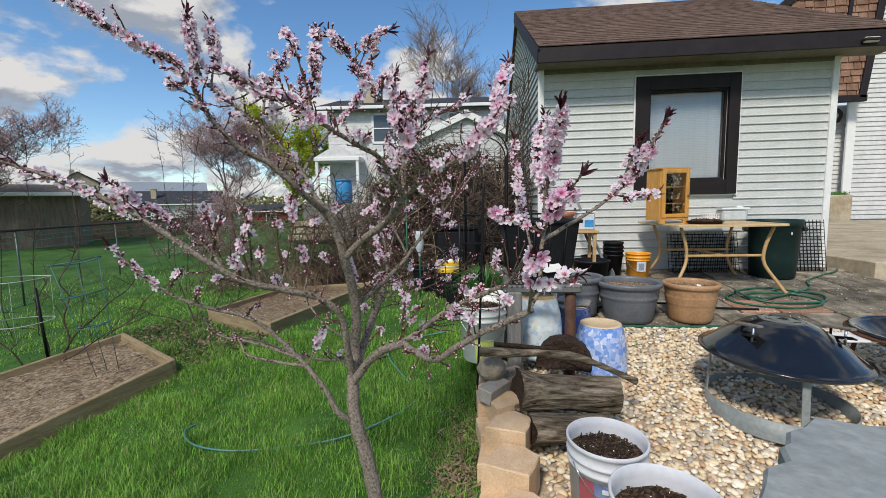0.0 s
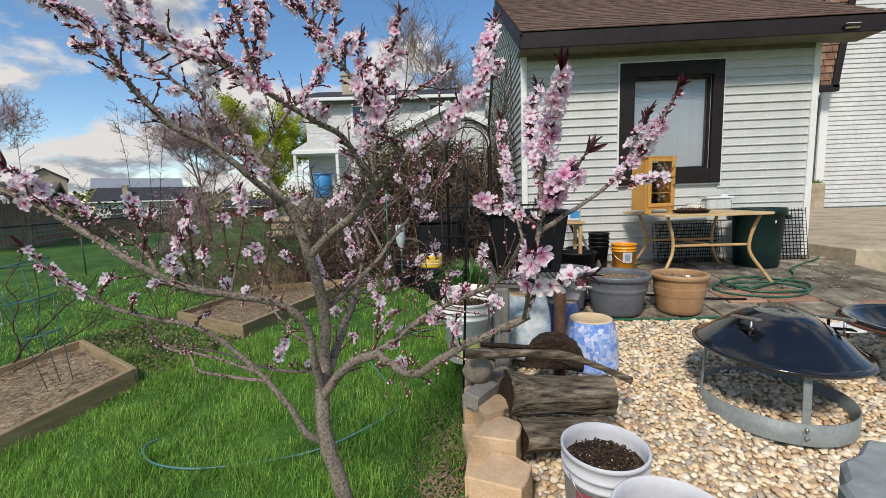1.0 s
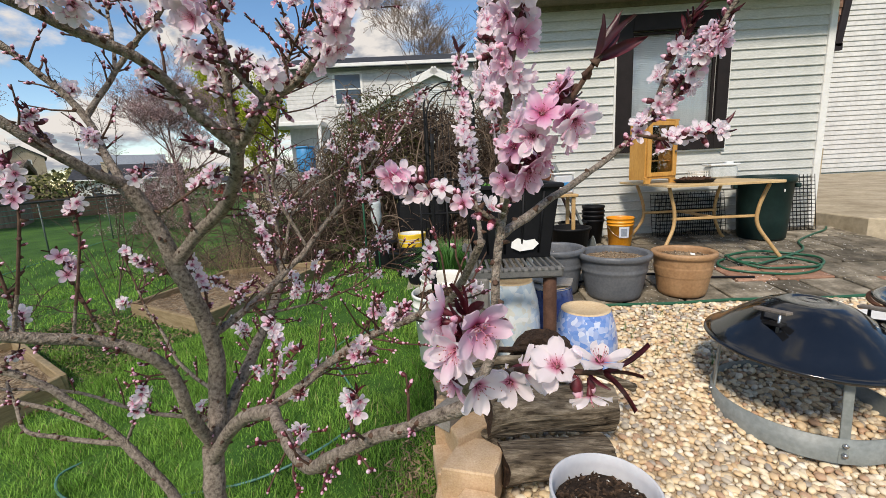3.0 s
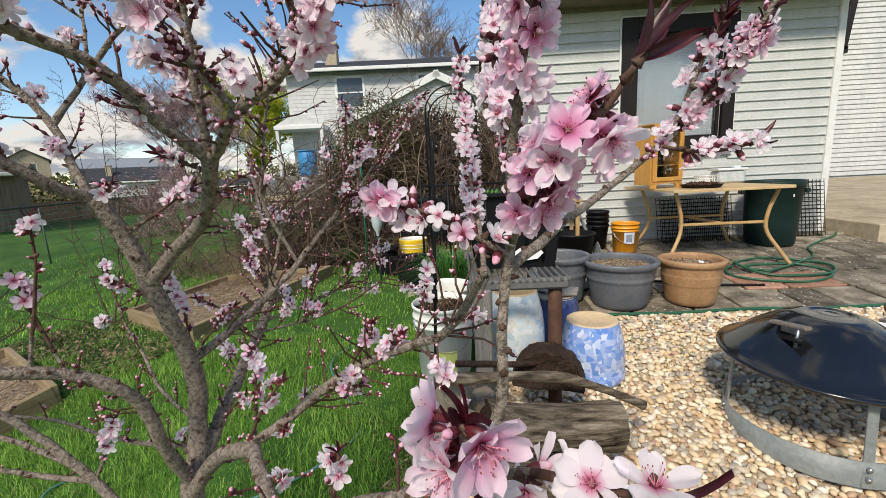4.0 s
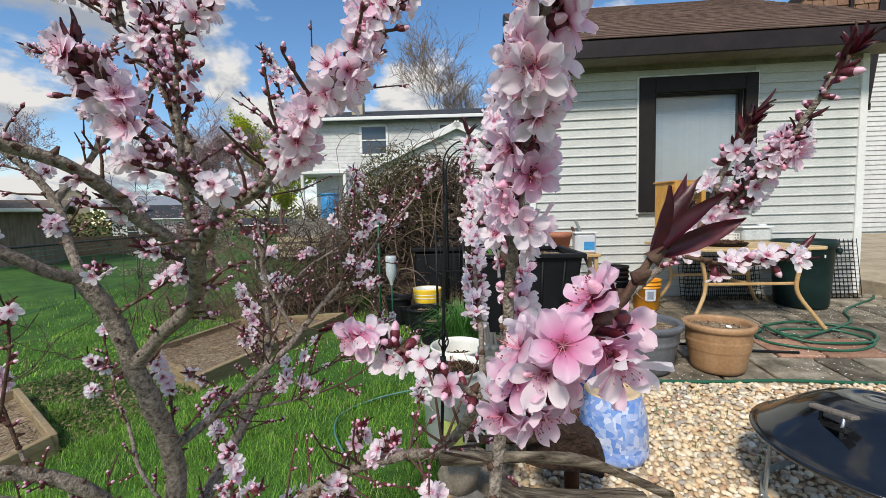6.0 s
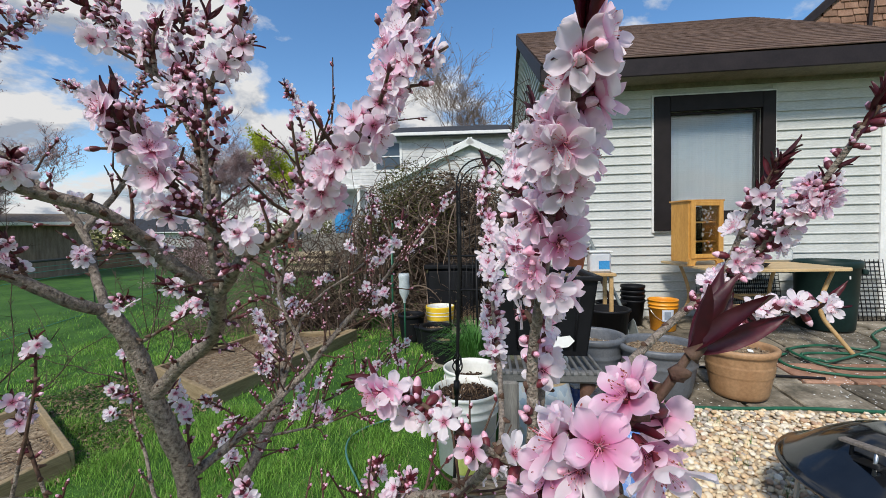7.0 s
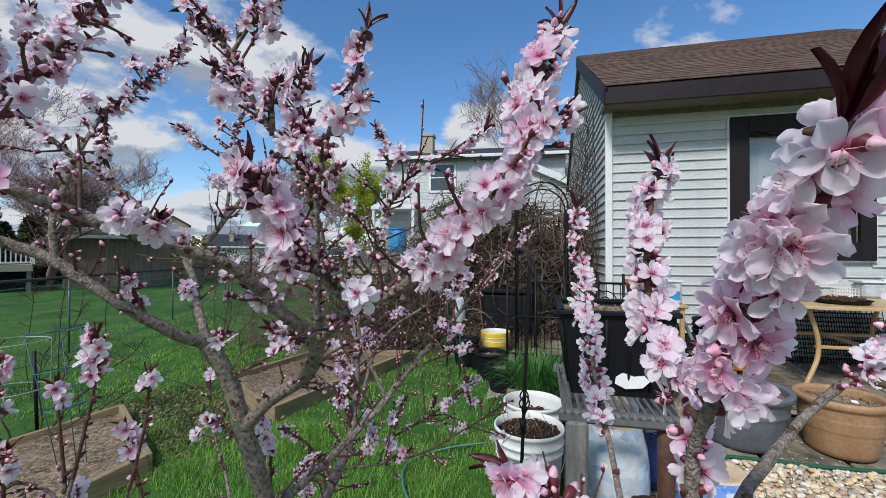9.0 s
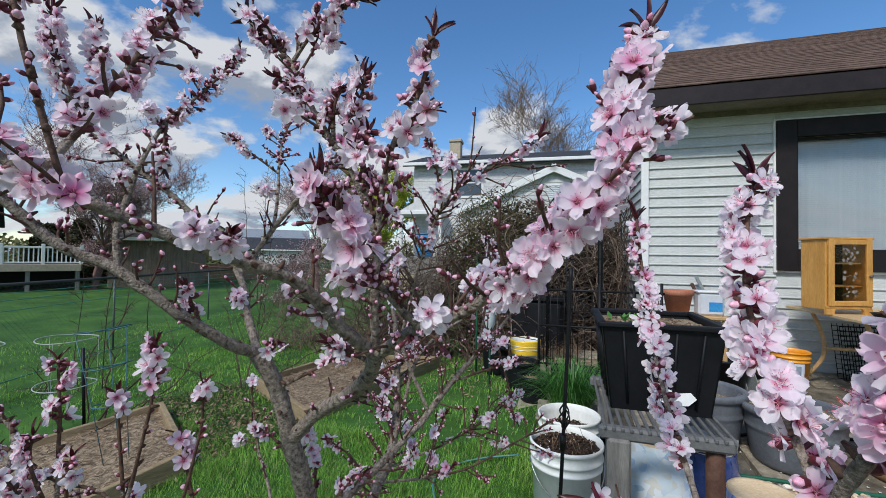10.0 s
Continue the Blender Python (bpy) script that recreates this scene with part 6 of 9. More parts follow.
def patio_things():
    zt = 0.775
    t = thing("patio_table", "tan patio table with curved metal legs", "table", (2.5, 4.68, patio_z(4.68) + 0.06))
    z0 = patio_z(4.68) + 0.06
    top = [(x - 2.5, y - 4.68) for x, y in ((1.97, 5.30), (1.99, 4.26), (2.06, 4.20), (3.00, 4.22), (3.06, 4.29), (3.02, 5.34))]
    part("tabletop", Geo().prism(top[::-1][::-1], zt - z0 - 0.022, zt - z0, bev=0.006), "tabletop", t)
    for sx, sy in ((-1, -1), (1, -1), (1, 1), (-1, 1)):
        x, y = sx * 0.46, sy * 0.34
        zf = patio_z(4.68 + sy * 0.42) + 0.06 - z0
        part("leg", Geo().tube(spline([(x * 0.98, y, zt - z0 - 0.03), (x * 0.84, y * 0.95, 0.45), (x * 0.84, y * 0.95, 0.28), (x * 1.05, y * 1.1, 0.10), (x * 1.22, y * 1.25, zf)], 5), 0.017, 8), "tableleg", t)
    for y in (-0.3, 0.3):
        part("stretcher", Geo().box((0, y, 0.36), (0.78, 0.03, 0.025), bev=0.005), "tableleg", t)
    part("stretcher", Geo().box((0, 0, 0.36), (0.03, 0.62, 0.025), bev=0.005), "tableleg", t)
    # cabinet on the table
    c = thing("display_cabinet", "small honey pine cabinet with etched glass door on the table", "cabinet", (2.08, 4.77, zt), 17)
    w, d, h = 0.36, 0.22, 0.61
    for x in (-w / 2 + 0.01, w / 2 - 0.01):
        part("side", Geo().box((x, 0, h / 2 + 0.01), (0.02, d, h - 0.05), bev=0.003), "cabwood", c)
    part("top", Geo().box((0, -0.005, h - 0.008), (w + 0.03, d + 0.03, 0.016), bev=0.005), "cabwood", c)
    part("floor_board", Geo().box((0, 0, 0.055), (w - 0.04, d - 0.01, 0.02), bev=0.003), "cabwood", c)
    for x in (-w / 2 + 0.03, w / 2 - 0.03):
        part("foot", Geo().prism([(-0.035, 0.0), (0.03, 0.0), (0.035, 0.03), (0.05, 0.045), (-0.035, 0.045)] if x < 0 else [(-0.03, 0.0), (0.035, 0.0), (0.035, 0.045), (-0.05, 0.045), (-0.035, 0.03)], -0.01, 0.01, m=Matrix.Translation((x, -d / 2 - 0.004, 0.0)) @ Matrix.Rotation(math.pi / 2, 4, "X")), "cabwood", c)
    part("skirt", Geo().box((0, -d / 2 - 0.004, 0.056), (w, 0.02, 0.022), bev=0.003), "cabwood", c)
    part("back", Geo().box((0, d / 2 - 0.01, h / 2), (w - 0.04, 0.012, h - 0.1), bev=0.002), "cabdark", c)
    for z in (0.36, 0.66):
        part("shelf", Geo().box((0, 0.01, h * z), (w - 0.045, d - 0.06, 0.012), bev=0.002), "cabwood", c)
    door = part("door", Geo().box((0.01, -d / 2 - 0.008, h / 2 + 0.02), (0.27, 0.004, h - 0.13), bev=0.001), "clearpane", c, "glass door etched with leaves")
    for x, z, sx, sz in ((-0.145, h / 2 + 0.025, 0.045, h - 0.08), (0.155, h / 2 + 0.025, 0.045, h - 0.08), (0.005, h - 0.038, 0.256, 0.04), (0.005, 0.088, 0.256, 0.04)):
        part("rail", Geo().box((x, -d / 2 - 0.014, z), (sx, 0.022, sz), bev=0.004), "cabwood", door)
    part("knob", Geo().lathe([(0.001, 0.022), (0.010, 0.020), (0.013, 0.012), (0.007, 0.0)], n=12, m=Matrix.Translation((0.152, -d / 2 - 0.024, h * 0.5)) @ Matrix.Rotation(math.pi / 2, 4, "X")), "handlewood", door)
    rng = random.Random(8)
    g = Geo()
    for cz in (0.17, 0.30, 0.43, 0.50):
        for k in range(9):
            a, q = rng.uniform(0, 6.283), rng.uniform(0.01, 0.055)
            x, z = 0.01 + 1.3 * q * math.cos(a), cz + q * math.sin(a)
            r, b = rng.uniform(0.009, 0.017), rng.uniform(0, 6.283)
            ring = [(x + r * (1.0 if n % 2 else 0.6) * math.cos(b + n * 0.785), -d / 2 - 0.0125, z + r * (1.0 if n % 2 else 0.6) * math.sin(b + n * 0.785)) for n in range(8)]
            g.add(ring, [tuple(range(8))])
        g.tube([(-0.06, -d / 2 - 0.012, cz - 0.02), (0.01, -d / 2 - 0.012, cz + 0.01), (0.08, -d / 2 - 0.012, cz - 0.015)], 0.0018, 4)
    part("etching", g, "etched", door, "frosted white leaves on the glass", "stuff")
    tray = thing("saucer", "dark round plastic saucer with dry flower heads", "saucer", (2.36, 4.50, zt))
    part("dish", Geo().lathe([(0.001, 0.0), (0.15, 0.0), (0.175, 0.028), (0.18, 0.03), (0.17, 0.024), (0.148, 0.008), (0.001, 0.008)], n=32), "blackplastic", tray)
    g = Geo()
    crumbs(g, 0.12, 0.03, 260, 3, size=(0.014, 0.045))
    part("seed_head", g, "rustpost", tray, "rusty dried seed heads", "stuff")
    b = thing("basket", "small white plastic lattice basket on the table", "basket", (2.62, 4.90, zt))
    for i in range(7):
        x = -0.07 + i * 0.0233
        for y in (-0.05, 0.05):
            part("bar", Geo().box((x, y, 0.045), (0.006, 0.004, 0.09), bev=0.001), "white", b)
    for z in (0.006, 0.034, 0.062, 0.09):
        part("hoop", Geo().tube([(-0.075, -0.052, z), (0.075, -0.052, z), (0.075, 0.052, z), (-0.075, 0.052, z)], 0.004, 5, closed=True), "white", b)
    k = thing("storage_tub", "clear plastic tub with lid on the table", "tub", (2.94, 5.05, zt), -6)
    part("body", Geo().box((0, 0, 0.065), (0.27, 0.19, 0.13), bev=0.02), "clear", k)
    part("lid", Geo().box((0, 0, 0.145), (0.29, 0.21, 0.022), bev=0.008), "blind", k)
    part("contents", Geo().box((0.05, -0.06, 0.165), (0.07, 0.05, 0.02), bev=0.006), "blind", k)
    # bin
    can = thing("trash_can", "large dark green plastic bin beside the wall", "bin", (3.41, 5.03, patio_z(5.0) + 0.06))
    prof = [(0.001, 0), (0.21, 0), (0.22, 0.01), (0.236, 0.25), (0.252, 0.59), (0.266, 0.60), (0.271, 0.61), (0.271, 0.655), (0.264, 0.67), (0.254, 0.665), (0.248, 0.61), (0.21, 0.03), (0.001, 0.03)]
    part("body", Geo().lathe(prof, n=40), "greencan", can)
    for a in (-0.35, 2.79):
        m = Matrix.Rotation(a, 4, "Z") @ Matrix.Translation((0.275, 0, 0.56))
        part("handle", Geo().box((0, 0, 0), (0.045, 0.13, 0.05), bev=0.012, m=m), "greencan", can)
    part("clip", Geo().box((0.02, -0.254, 0.52), (0.012, 0.01, 0.03), bev=0.003), "white", can)

    def wire_panel(x0, x1, y, z0, z1, lean, label):
        w = thing("wire_panel", label, "wire panel", (x0, y, z0), 0, "wire panels")
        n = int((x1 - x0) / 0.042)
        for i in range(n + 1):
            part("wire", Geo().tube([(i * 0.042, 0, 0), (i * 0.042, lean, z1 - z0)], 0.0036, 5), "blackmetal", w)
        for j in range(int((z1 - z0) / 0.042) + 1):
            q = j * 0.042
            part("crosswire", Geo().tube([(0, lean * q / (z1 - z0), q), (n * 0.042, lean * q / (z1 - z0), q)], 0.0036, 5), "blackmetal", w)

    wire_panel(3.66, 4.20, 5.22, patio_z(5.2) + 0.065, 0.76, 0.10, "black wire grid panel leaning against the siding")
    wire_panel(3.66, 4.17, 5.27, patio_z(5.2) + 0.065, 0.74, 0.10, "black wire grid panel leaning against the siding")
    wire_panel(2.35, 3.2, 5.26, patio_z(5.2) + 0.065, 0.62, 0.10, "black wire grid panel standing behind the table")
    wire_panel(2.38, 3.1, 5.20, patio_z(5.2) + 0.065, 0.60, 0.10, "black wire grid panel standing behind the table")
    o = bucket((1.845, 4.93, patio_z(4.93) + 0.062), 0, "orange plastic bucket with worn paper label", "orange", 0.138, 0.115, 0.31, 0.2, soil=False)
    part("label", arc_patch(0.124, 0.132, 0.10, 0.22, -2.0, -1.2, 0.003), "labelpale", o, "worn pale label")
    part("label", arc_patch(0.126, 0.130, 0.12, 0.20, -1.85, -1.4, 0.0045), "labelgrey", o, "grey patch of the label")
    for i, z in enumerate((0.0, 0.05, 0.10, 0.15)):
        p = thing("nursery_pot", "stacked black plastic nursery pot by the wall", "plant pot", (1.61, 5.1, patio_z(5.1) + 0.062 + z), 0, "nursery pots")
        part("body", Geo().lathe([(0.001, 0), (0.085, 0), (0.115, 0.24), (0.122, 0.245), (0.122, 0.265), (0.114, 0.265), (0.085, 0.012), (0.001, 0.012)], n=28), "blackplastic", p)
    for x, y, r, h in ((1.22, 4.62, 0.20, 0.30), (1.36, 5.02, 0.15, 0.26), (1.62, 5.22, 0.13, 0.22)):
        p = thing("tub", "dark grey round plastic tub on the pavers", "tub", (x, y, patio_z(y) + 0.062), 0, "dark tubs")
        part("body", Geo().lathe([(0.001, 0), (r * 0.8, 0), (r * 0.97, h * 0.93), (r * 1.05, h * 0.94), (r * 1.05, h), (r * 0.95, h), (r * 0.78, 0.015), (0.001, 0.015)], n=32), "blackplastic", p)
    # stand with odds and ends
    s = thing("stool", "weathered wooden stool loaded with pots", "stool", (1.08, 4.78, patio_z(4.78) + 0.06))
    part("seat", Geo().box((0, 0, 0.60), (0.46, 0.30, 0.03), bev=0.006), "tableleg", s)
    for x in (-0.19, 0.19):
        for y in (-0.11, 0.11):
            part("leg", Geo().box((x, y, 0.29), (0.035, 0.035, 0.585), bev=0.004), "tableleg", s)
    part("rail", Geo().box((0, -0.11, 0.2), (0.36, 0.02, 0.04), bev=0.003), "tableleg", s)
    cp = thing("clay_pot", "red clay pot standing on the stool", "plant pot", (0.94, 4.78, patio_z(4.78) + 0.675))
    part("body", Geo().lathe([(0.001, 0), (0.085, 0), (0.115, 0.16), (0.125, 0.165), (0.13, 0.21), (0.12, 0.21), (0.11, 0.16), (0.08, 0.01), (0.001, 0.01)], n=30), "clay", cp)
    wt_ = thing("storage_tub", "white plastic tub with blue label on the stool", "tub", (1.18, 4.76, patio_z(4.76) + 0.675))
    part("body", Geo().box((0, 0, 0.10), (0.2, 0.15, 0.2), bev=0.02), "bucketwhite", wt_)
    part("label", Geo().box((0.03, -0.0765, 0.08), (0.10, 0.002, 0.08), bev=0.0005), "bluetarp", wt_, "blue picture label")
    part("lid", Geo().box((0, 0, 0.207), (0.215, 0.165, 0.016), bev=0.006), "white", wt_)
    for (x0, y0, x1, y1, z1, mt, lab) in ((1.47, 4.55, 1.24, 5.36, 1.02, "galv", "shovel with grey handle leaning on the wall"), (1.40, 4.60, 1.20, 5.36, 0.95, "rustpost", "shovel with red-brown handle leaning on the wall")):
        sh = thing("shovel", lab, "shovel", (x0, y0, patio_z(y0) + 0.06), 0, "shovels")
        dx, dy, dz = x1 - x0, y1 - y0, z1 - patio_z(y0) - 0.06
        part("handle", Geo().tube([(dx * 0.22, dy * 0.22, dz * 0.22), (dx, dy, dz)], 0.016, 10), mt, sh)
        q = Vector((dx, dy, dz)).normalized()
        m = q.to_track_quat("Z", "Y").to_matrix().to_4x4()
        part("blade", Geo().prism([(-0.02, -0.09), (0.0, -0.095), (0.06, -0.06), (0.085, 0.0), (0.06, 0.06), (0.0, 0.095), (-0.02, 0.09)], -0.002, 0.004, m=m @ pose(0, 0, 0.16, 0, 90, 0) @ Matrix.Diagonal((2.0, 1, 1, 1))), "galv", sh, "worn steel blade")


def bed_side():
    """What stands between the bench and the thicket."""
    rng = random.Random(15)
    for cx, cy, n, r, h, lab in ((0.02, 3.72, 620, 0.33, 0.42, "clump of arching green strap leaves behind the buckets"), (-1.35, 5.75, 200, 0.25, 0.26, "clump of bright green daylily leaves by the bed"), (0.45, 4.55, 120, 0.16, 0.3, "grassy green clump against the wall")):
        g = Geo()
        for _ in range(n):
            a = rng.uniform(0, 6.283)
            q = 0.35 * r * math.sqrt(rng.random())
            x, y = cx + q * math.cos(a), cy + q * math.sin(a)
            z = gz(x, y) - 0.01
            a += rng.uniform(-0.7, 0.7)
            hh, rr, w = h * rng.uniform(0.6, 1.15), r * rng.uniform(0.3, 1.1), rng.uniform(0.003, 0.006)
            vs = []
            for i in range(6):
                s = i / 5
                px, py = x + rr * s ** 1.6 * math.cos(a), y + rr * s ** 1.6 * math.sin(a)
                pz = z + hh * math.sin(s * 2.0) * 0.95
                ww = w * (1 - s * 0.85)
                vs += [(px - ww * math.sin(a), py + ww * math.cos(a), pz), (px + ww * math.sin(a), py - ww * math.cos(a), pz)]
            g.add(vs, [(2 * i, 2 * i + 1, 2 * i + 3, 2 * i + 2) for i in range(5)], 0, True)
        tagged(new("leaf_clump", g.mesh("leaf_clump", "daylily")), lab, "plant", kind="stuff")
    bucket((-0.43, 5.05, gz(-0.4, 5)), 0, "white bucket with yellow upper half among canes", "oldbucket", 0.15, 0.13, 0.36, 0.3, band="yellow", handle=False, soil=False)
    for x, y, r, h in ((-0.42, 4.55, 0.16, 0.26), (-0.28, 4.2, 0.14, 0.22), (-0.75, 5.05, 0.15, 0.30), (-0.55, 4.85, 0.13, 0.2)):
        flower_pot((x, y, gz(x, y)), "black plastic nursery pot of dead stems by the bed", "blackplastic", r, h, r * 0.75, h * 0.8, (), int(x * 100) % 50, group="dark pots")
    p = thing("planter_box", "low black plastic trough of soil by the trellis", "planter", (0.1, 4.35, 0.02))
    part("body", Geo().box((0, 0, 0.14), (0.48, 0.30, 0.26), bev=0.03), "blackplastic", p)
    part("soil", Geo().box((0, 0, 0.268), (0.43, 0.25, 0.02), bev=0.008), "soil", p)
    t = thing("trellis", "black metal plant trellis with curled rails", "trellis", (0, 4.22, 0.0))
    for x in (-0.24, 0.0, 0.24, 0.50, 0.70):
        part("post", Geo().tube([(x, 0, -0.02), (x, 0, 0.98 if x < 0.3 else 1.0)], 0.011, 8), "blackmetal", t)
    for z in (0.30, 0.62, 0.92):
        part("rail", Geo().tube([(-0.26, 0, z), (0.72, 0, z)], 0.009, 8), "blackmetal", t)
    for x in np.arange(-0.2, 0.7, 0.055):
        part("bar", Geo().tube([(x, 0.01, 0.3), (x, 0.01, 0.92)], 0.0035, 5), "blackmetal", t)
    for k in (0.12, 0.55):
        pts = [(k + 0.10 * (1 - i / 30) * math.cos(i * 0.42), -0.006, 0.77 + 0.10 * (1 - i / 30) * math.sin(i * 0.42)) for i in range(26)]
        part("scroll", Geo().tube(pts, 0.005, 6), "blackmetal", t)
    o = thing("arch_trellis", "black metal garden arch with lattice sides", "trellis", (0.0, 4.75, gz(-0.1, 4.75)))
    for y in (0.0, 0.45):
        part("arch", Geo().tube([(-0.20, y, 0)] + [(0.05 - 0.25 * math.cos(q), y, 1.62 + 0.25 * math.sin(q)) for q in np.linspace(0, math.pi, 13)] + [(0.30, y, 0)], 0.008, 8), "blackmetal", o)
    for x in (-0.20, 0.30):
        for z in np.arange(0.15, 1.65, 0.15):
            part("rung", Geo().tube([(x, 0, z), (x, 0.45, z)], 0.005, 6), "blackmetal", o)
        for y in (0.15, 0.3):
            part("upright", Geo().tube([(x, y, 0), (x, y, 1.62)], 0.005, 6), "blackmetal", o)
    for z in np.arange(0.1, 1.6, 0.12):
        part("wire", Geo().tube([(-0.20, 0.0, z), (0.05, 0.0, z + 0.05)], 0.003, 5), "blackmetal", o)
    for x in (-0.14, -0.08, -0.02, 0.04):
        part("wire", Geo().tube([(x, 0.0, 0.05), (x, 0.0, 1.6)], 0.003, 5), "blackmetal", o)
    tub = thing("compost_bin", "dark plastic bin behind the trellis", "bin", (-0.35, 5.75, gz(-0.35, 5.75)))
    part("body", Geo().box((0, 0, 0.36), (0.6, 0.5, 0.72), bev=0.04), "blackplastic", tub)
    part("lid", Geo().box((0, 0, 0.74), (0.64, 0.54, 0.05), bev=0.02), "blackplastic", tub)
    st = thing("bottle_stake", "clear plastic bottle upturned on a green stake", "bottle", (-0.72, 4.55, gz(-0.72, 4.55)))
    part("stake", Geo().tube([(0, 0, 0), (0, 0, 0.70)], 0.009, 6), "hose", st)
    part("bottle", Geo().lathe([(0.014, 0.50), (0.016, 0.53), (0.05, 0.60), (0.055, 0.66), (0.05, 0.70), (0.055, 0.76), (0.05, 0.79), (0.001, 0.79)], n=20), "clear", st)
    for i, (x, y, h) in enumerate(((-1.15, 5.9, 1.35), (-2.0, 6.2, 0.9), (-0.95, 5.0, 1.2), (-1.55, 6.0, 1.1))):
        solid("garden_stake", Geo().tube([(x, y, gz(x, y) - 0.02), (x + 0.01, y, gz(x, y) + h)], 0.011, 8), "hose" if i != 1 else "blackmetal", "thin metal plant stake standing among canes", "stake", "garden stakes")


def clear_pane_mat():
    m = bpy.data.materials.new("cabinet glass")
    m.use_nodes = True
    b = m.node_tree.nodes["Principled BSDF"]
    b.inputs["Base Color"].default_value = (0.9, 0.88, 0.84, 1)
    b.inputs["Roughness"].default_value = 0.05
    b.inputs["Transmission Weight"].default_value = 1.0
    b.inputs["IOR"].default_value = 1.2
    return m


M["clearpane"] = clear_pane_mat()


def wall_vines():
    """Bare vines climbing the gable wall."""
    rng = random.Random(21)
    g = Geo()
    for i in range(70):
        y = rng.uniform(5.5, 8.5)
        z = rng.uniform(0.0, 1.2)
        pts = []
        a = rng.uniform(-0.5, 0.9)
        for k in range(14):
            pts.append((0.70 - 0.12 * rng.random() - (0.25 if rng.random() < 0.06 else 0), y, z))
            a += rng.uniform(-0.45, 0.45)
            y += 0.2 * math.sin(a)
            z += 0.2 * math.cos(a) * 0.9
            if z > roof_z(min(max(y, 5.2), 8.4)) - 0.25 or y < 5.35:
                break
        if len(pts) > 3:
            g.tube(spline(pts, 3), 0.0045, 4, caps=False)
    tagged(new("wall_vine", g.mesh("wall_vine", "caneg")), "bare brown vines climbing the gable siding", "vine", kind="stuff")


def rose(name, label, stems, seed, rad=0.007):
    """Thorny canes: each a foot, a top and a few side shoots."""
    rng = random.Random(seed)
    t = thing(name, label, "shrub", (*stems[0][0], gz(*stems[0][0])))
    inv = t.matrix_basis.inverted()
    for (x, y), (dx, dy), h, k in stems:
        g = Geo()
        a = Vector((x, y, gz(x, y) - 0.02))
        b = a + Vector((dx, dy, h))
        pts = [a.lerp(b, i / 6) + Vector((rng.gauss(0, 0.02), rng.gauss(0, 0.02), 0.06 * h * math.sin(i / 6 * 3.14) + rng.gauss(0, 0.015))) for i in range(7)]
        pts = [inv @ p for p in spline(pts, 4)]
        n = len(pts)
        g.tube(pts, [rad * k * (1 - 0.65 * i / n) for i in range(n)], 6)
        for _ in range(int(10 * h) + 3):
            i = rng.randint(n // 4, n - 1)
            d = Vector((rng.uniform(-1, 1), rng.uniform(-1, 1), rng.uniform(-0.1, 1))).normalized() * rng.uniform(0.06, 0.32) * k
            e = pts[i] + d
            g.tube([pts[i], pts[i] + d * 0.5 + Vector((0, 0, 0.02)), e], [rad * 0.4, rad * 0.3, rad * 0.2], 4, caps=False)
            for _ in range(3):
                q = pts[i].lerp(e, rng.uniform(0.4, 1))
                f = Vector((rng.uniform(-1, 1), rng.uniform(-1, 1), rng.uniform(-0.4, 1))).normalized() * rng.uniform(0.03, 0.10)
                g.tube([q, q + f], [rad * 0.25, rad * 0.14], 3, caps=False)
        for i in range(2, n, 2):
            d = Vector((rng.uniform(-1, 1), rng.uniform(-1, 1), rng.uniform(-0.2, 0.6))).normalized() * 0.012
            g.tube([pts[i], pts[i] + d], [0.002, 0.0006], 3, caps=False)
        part("cane", g, "caneg", t)


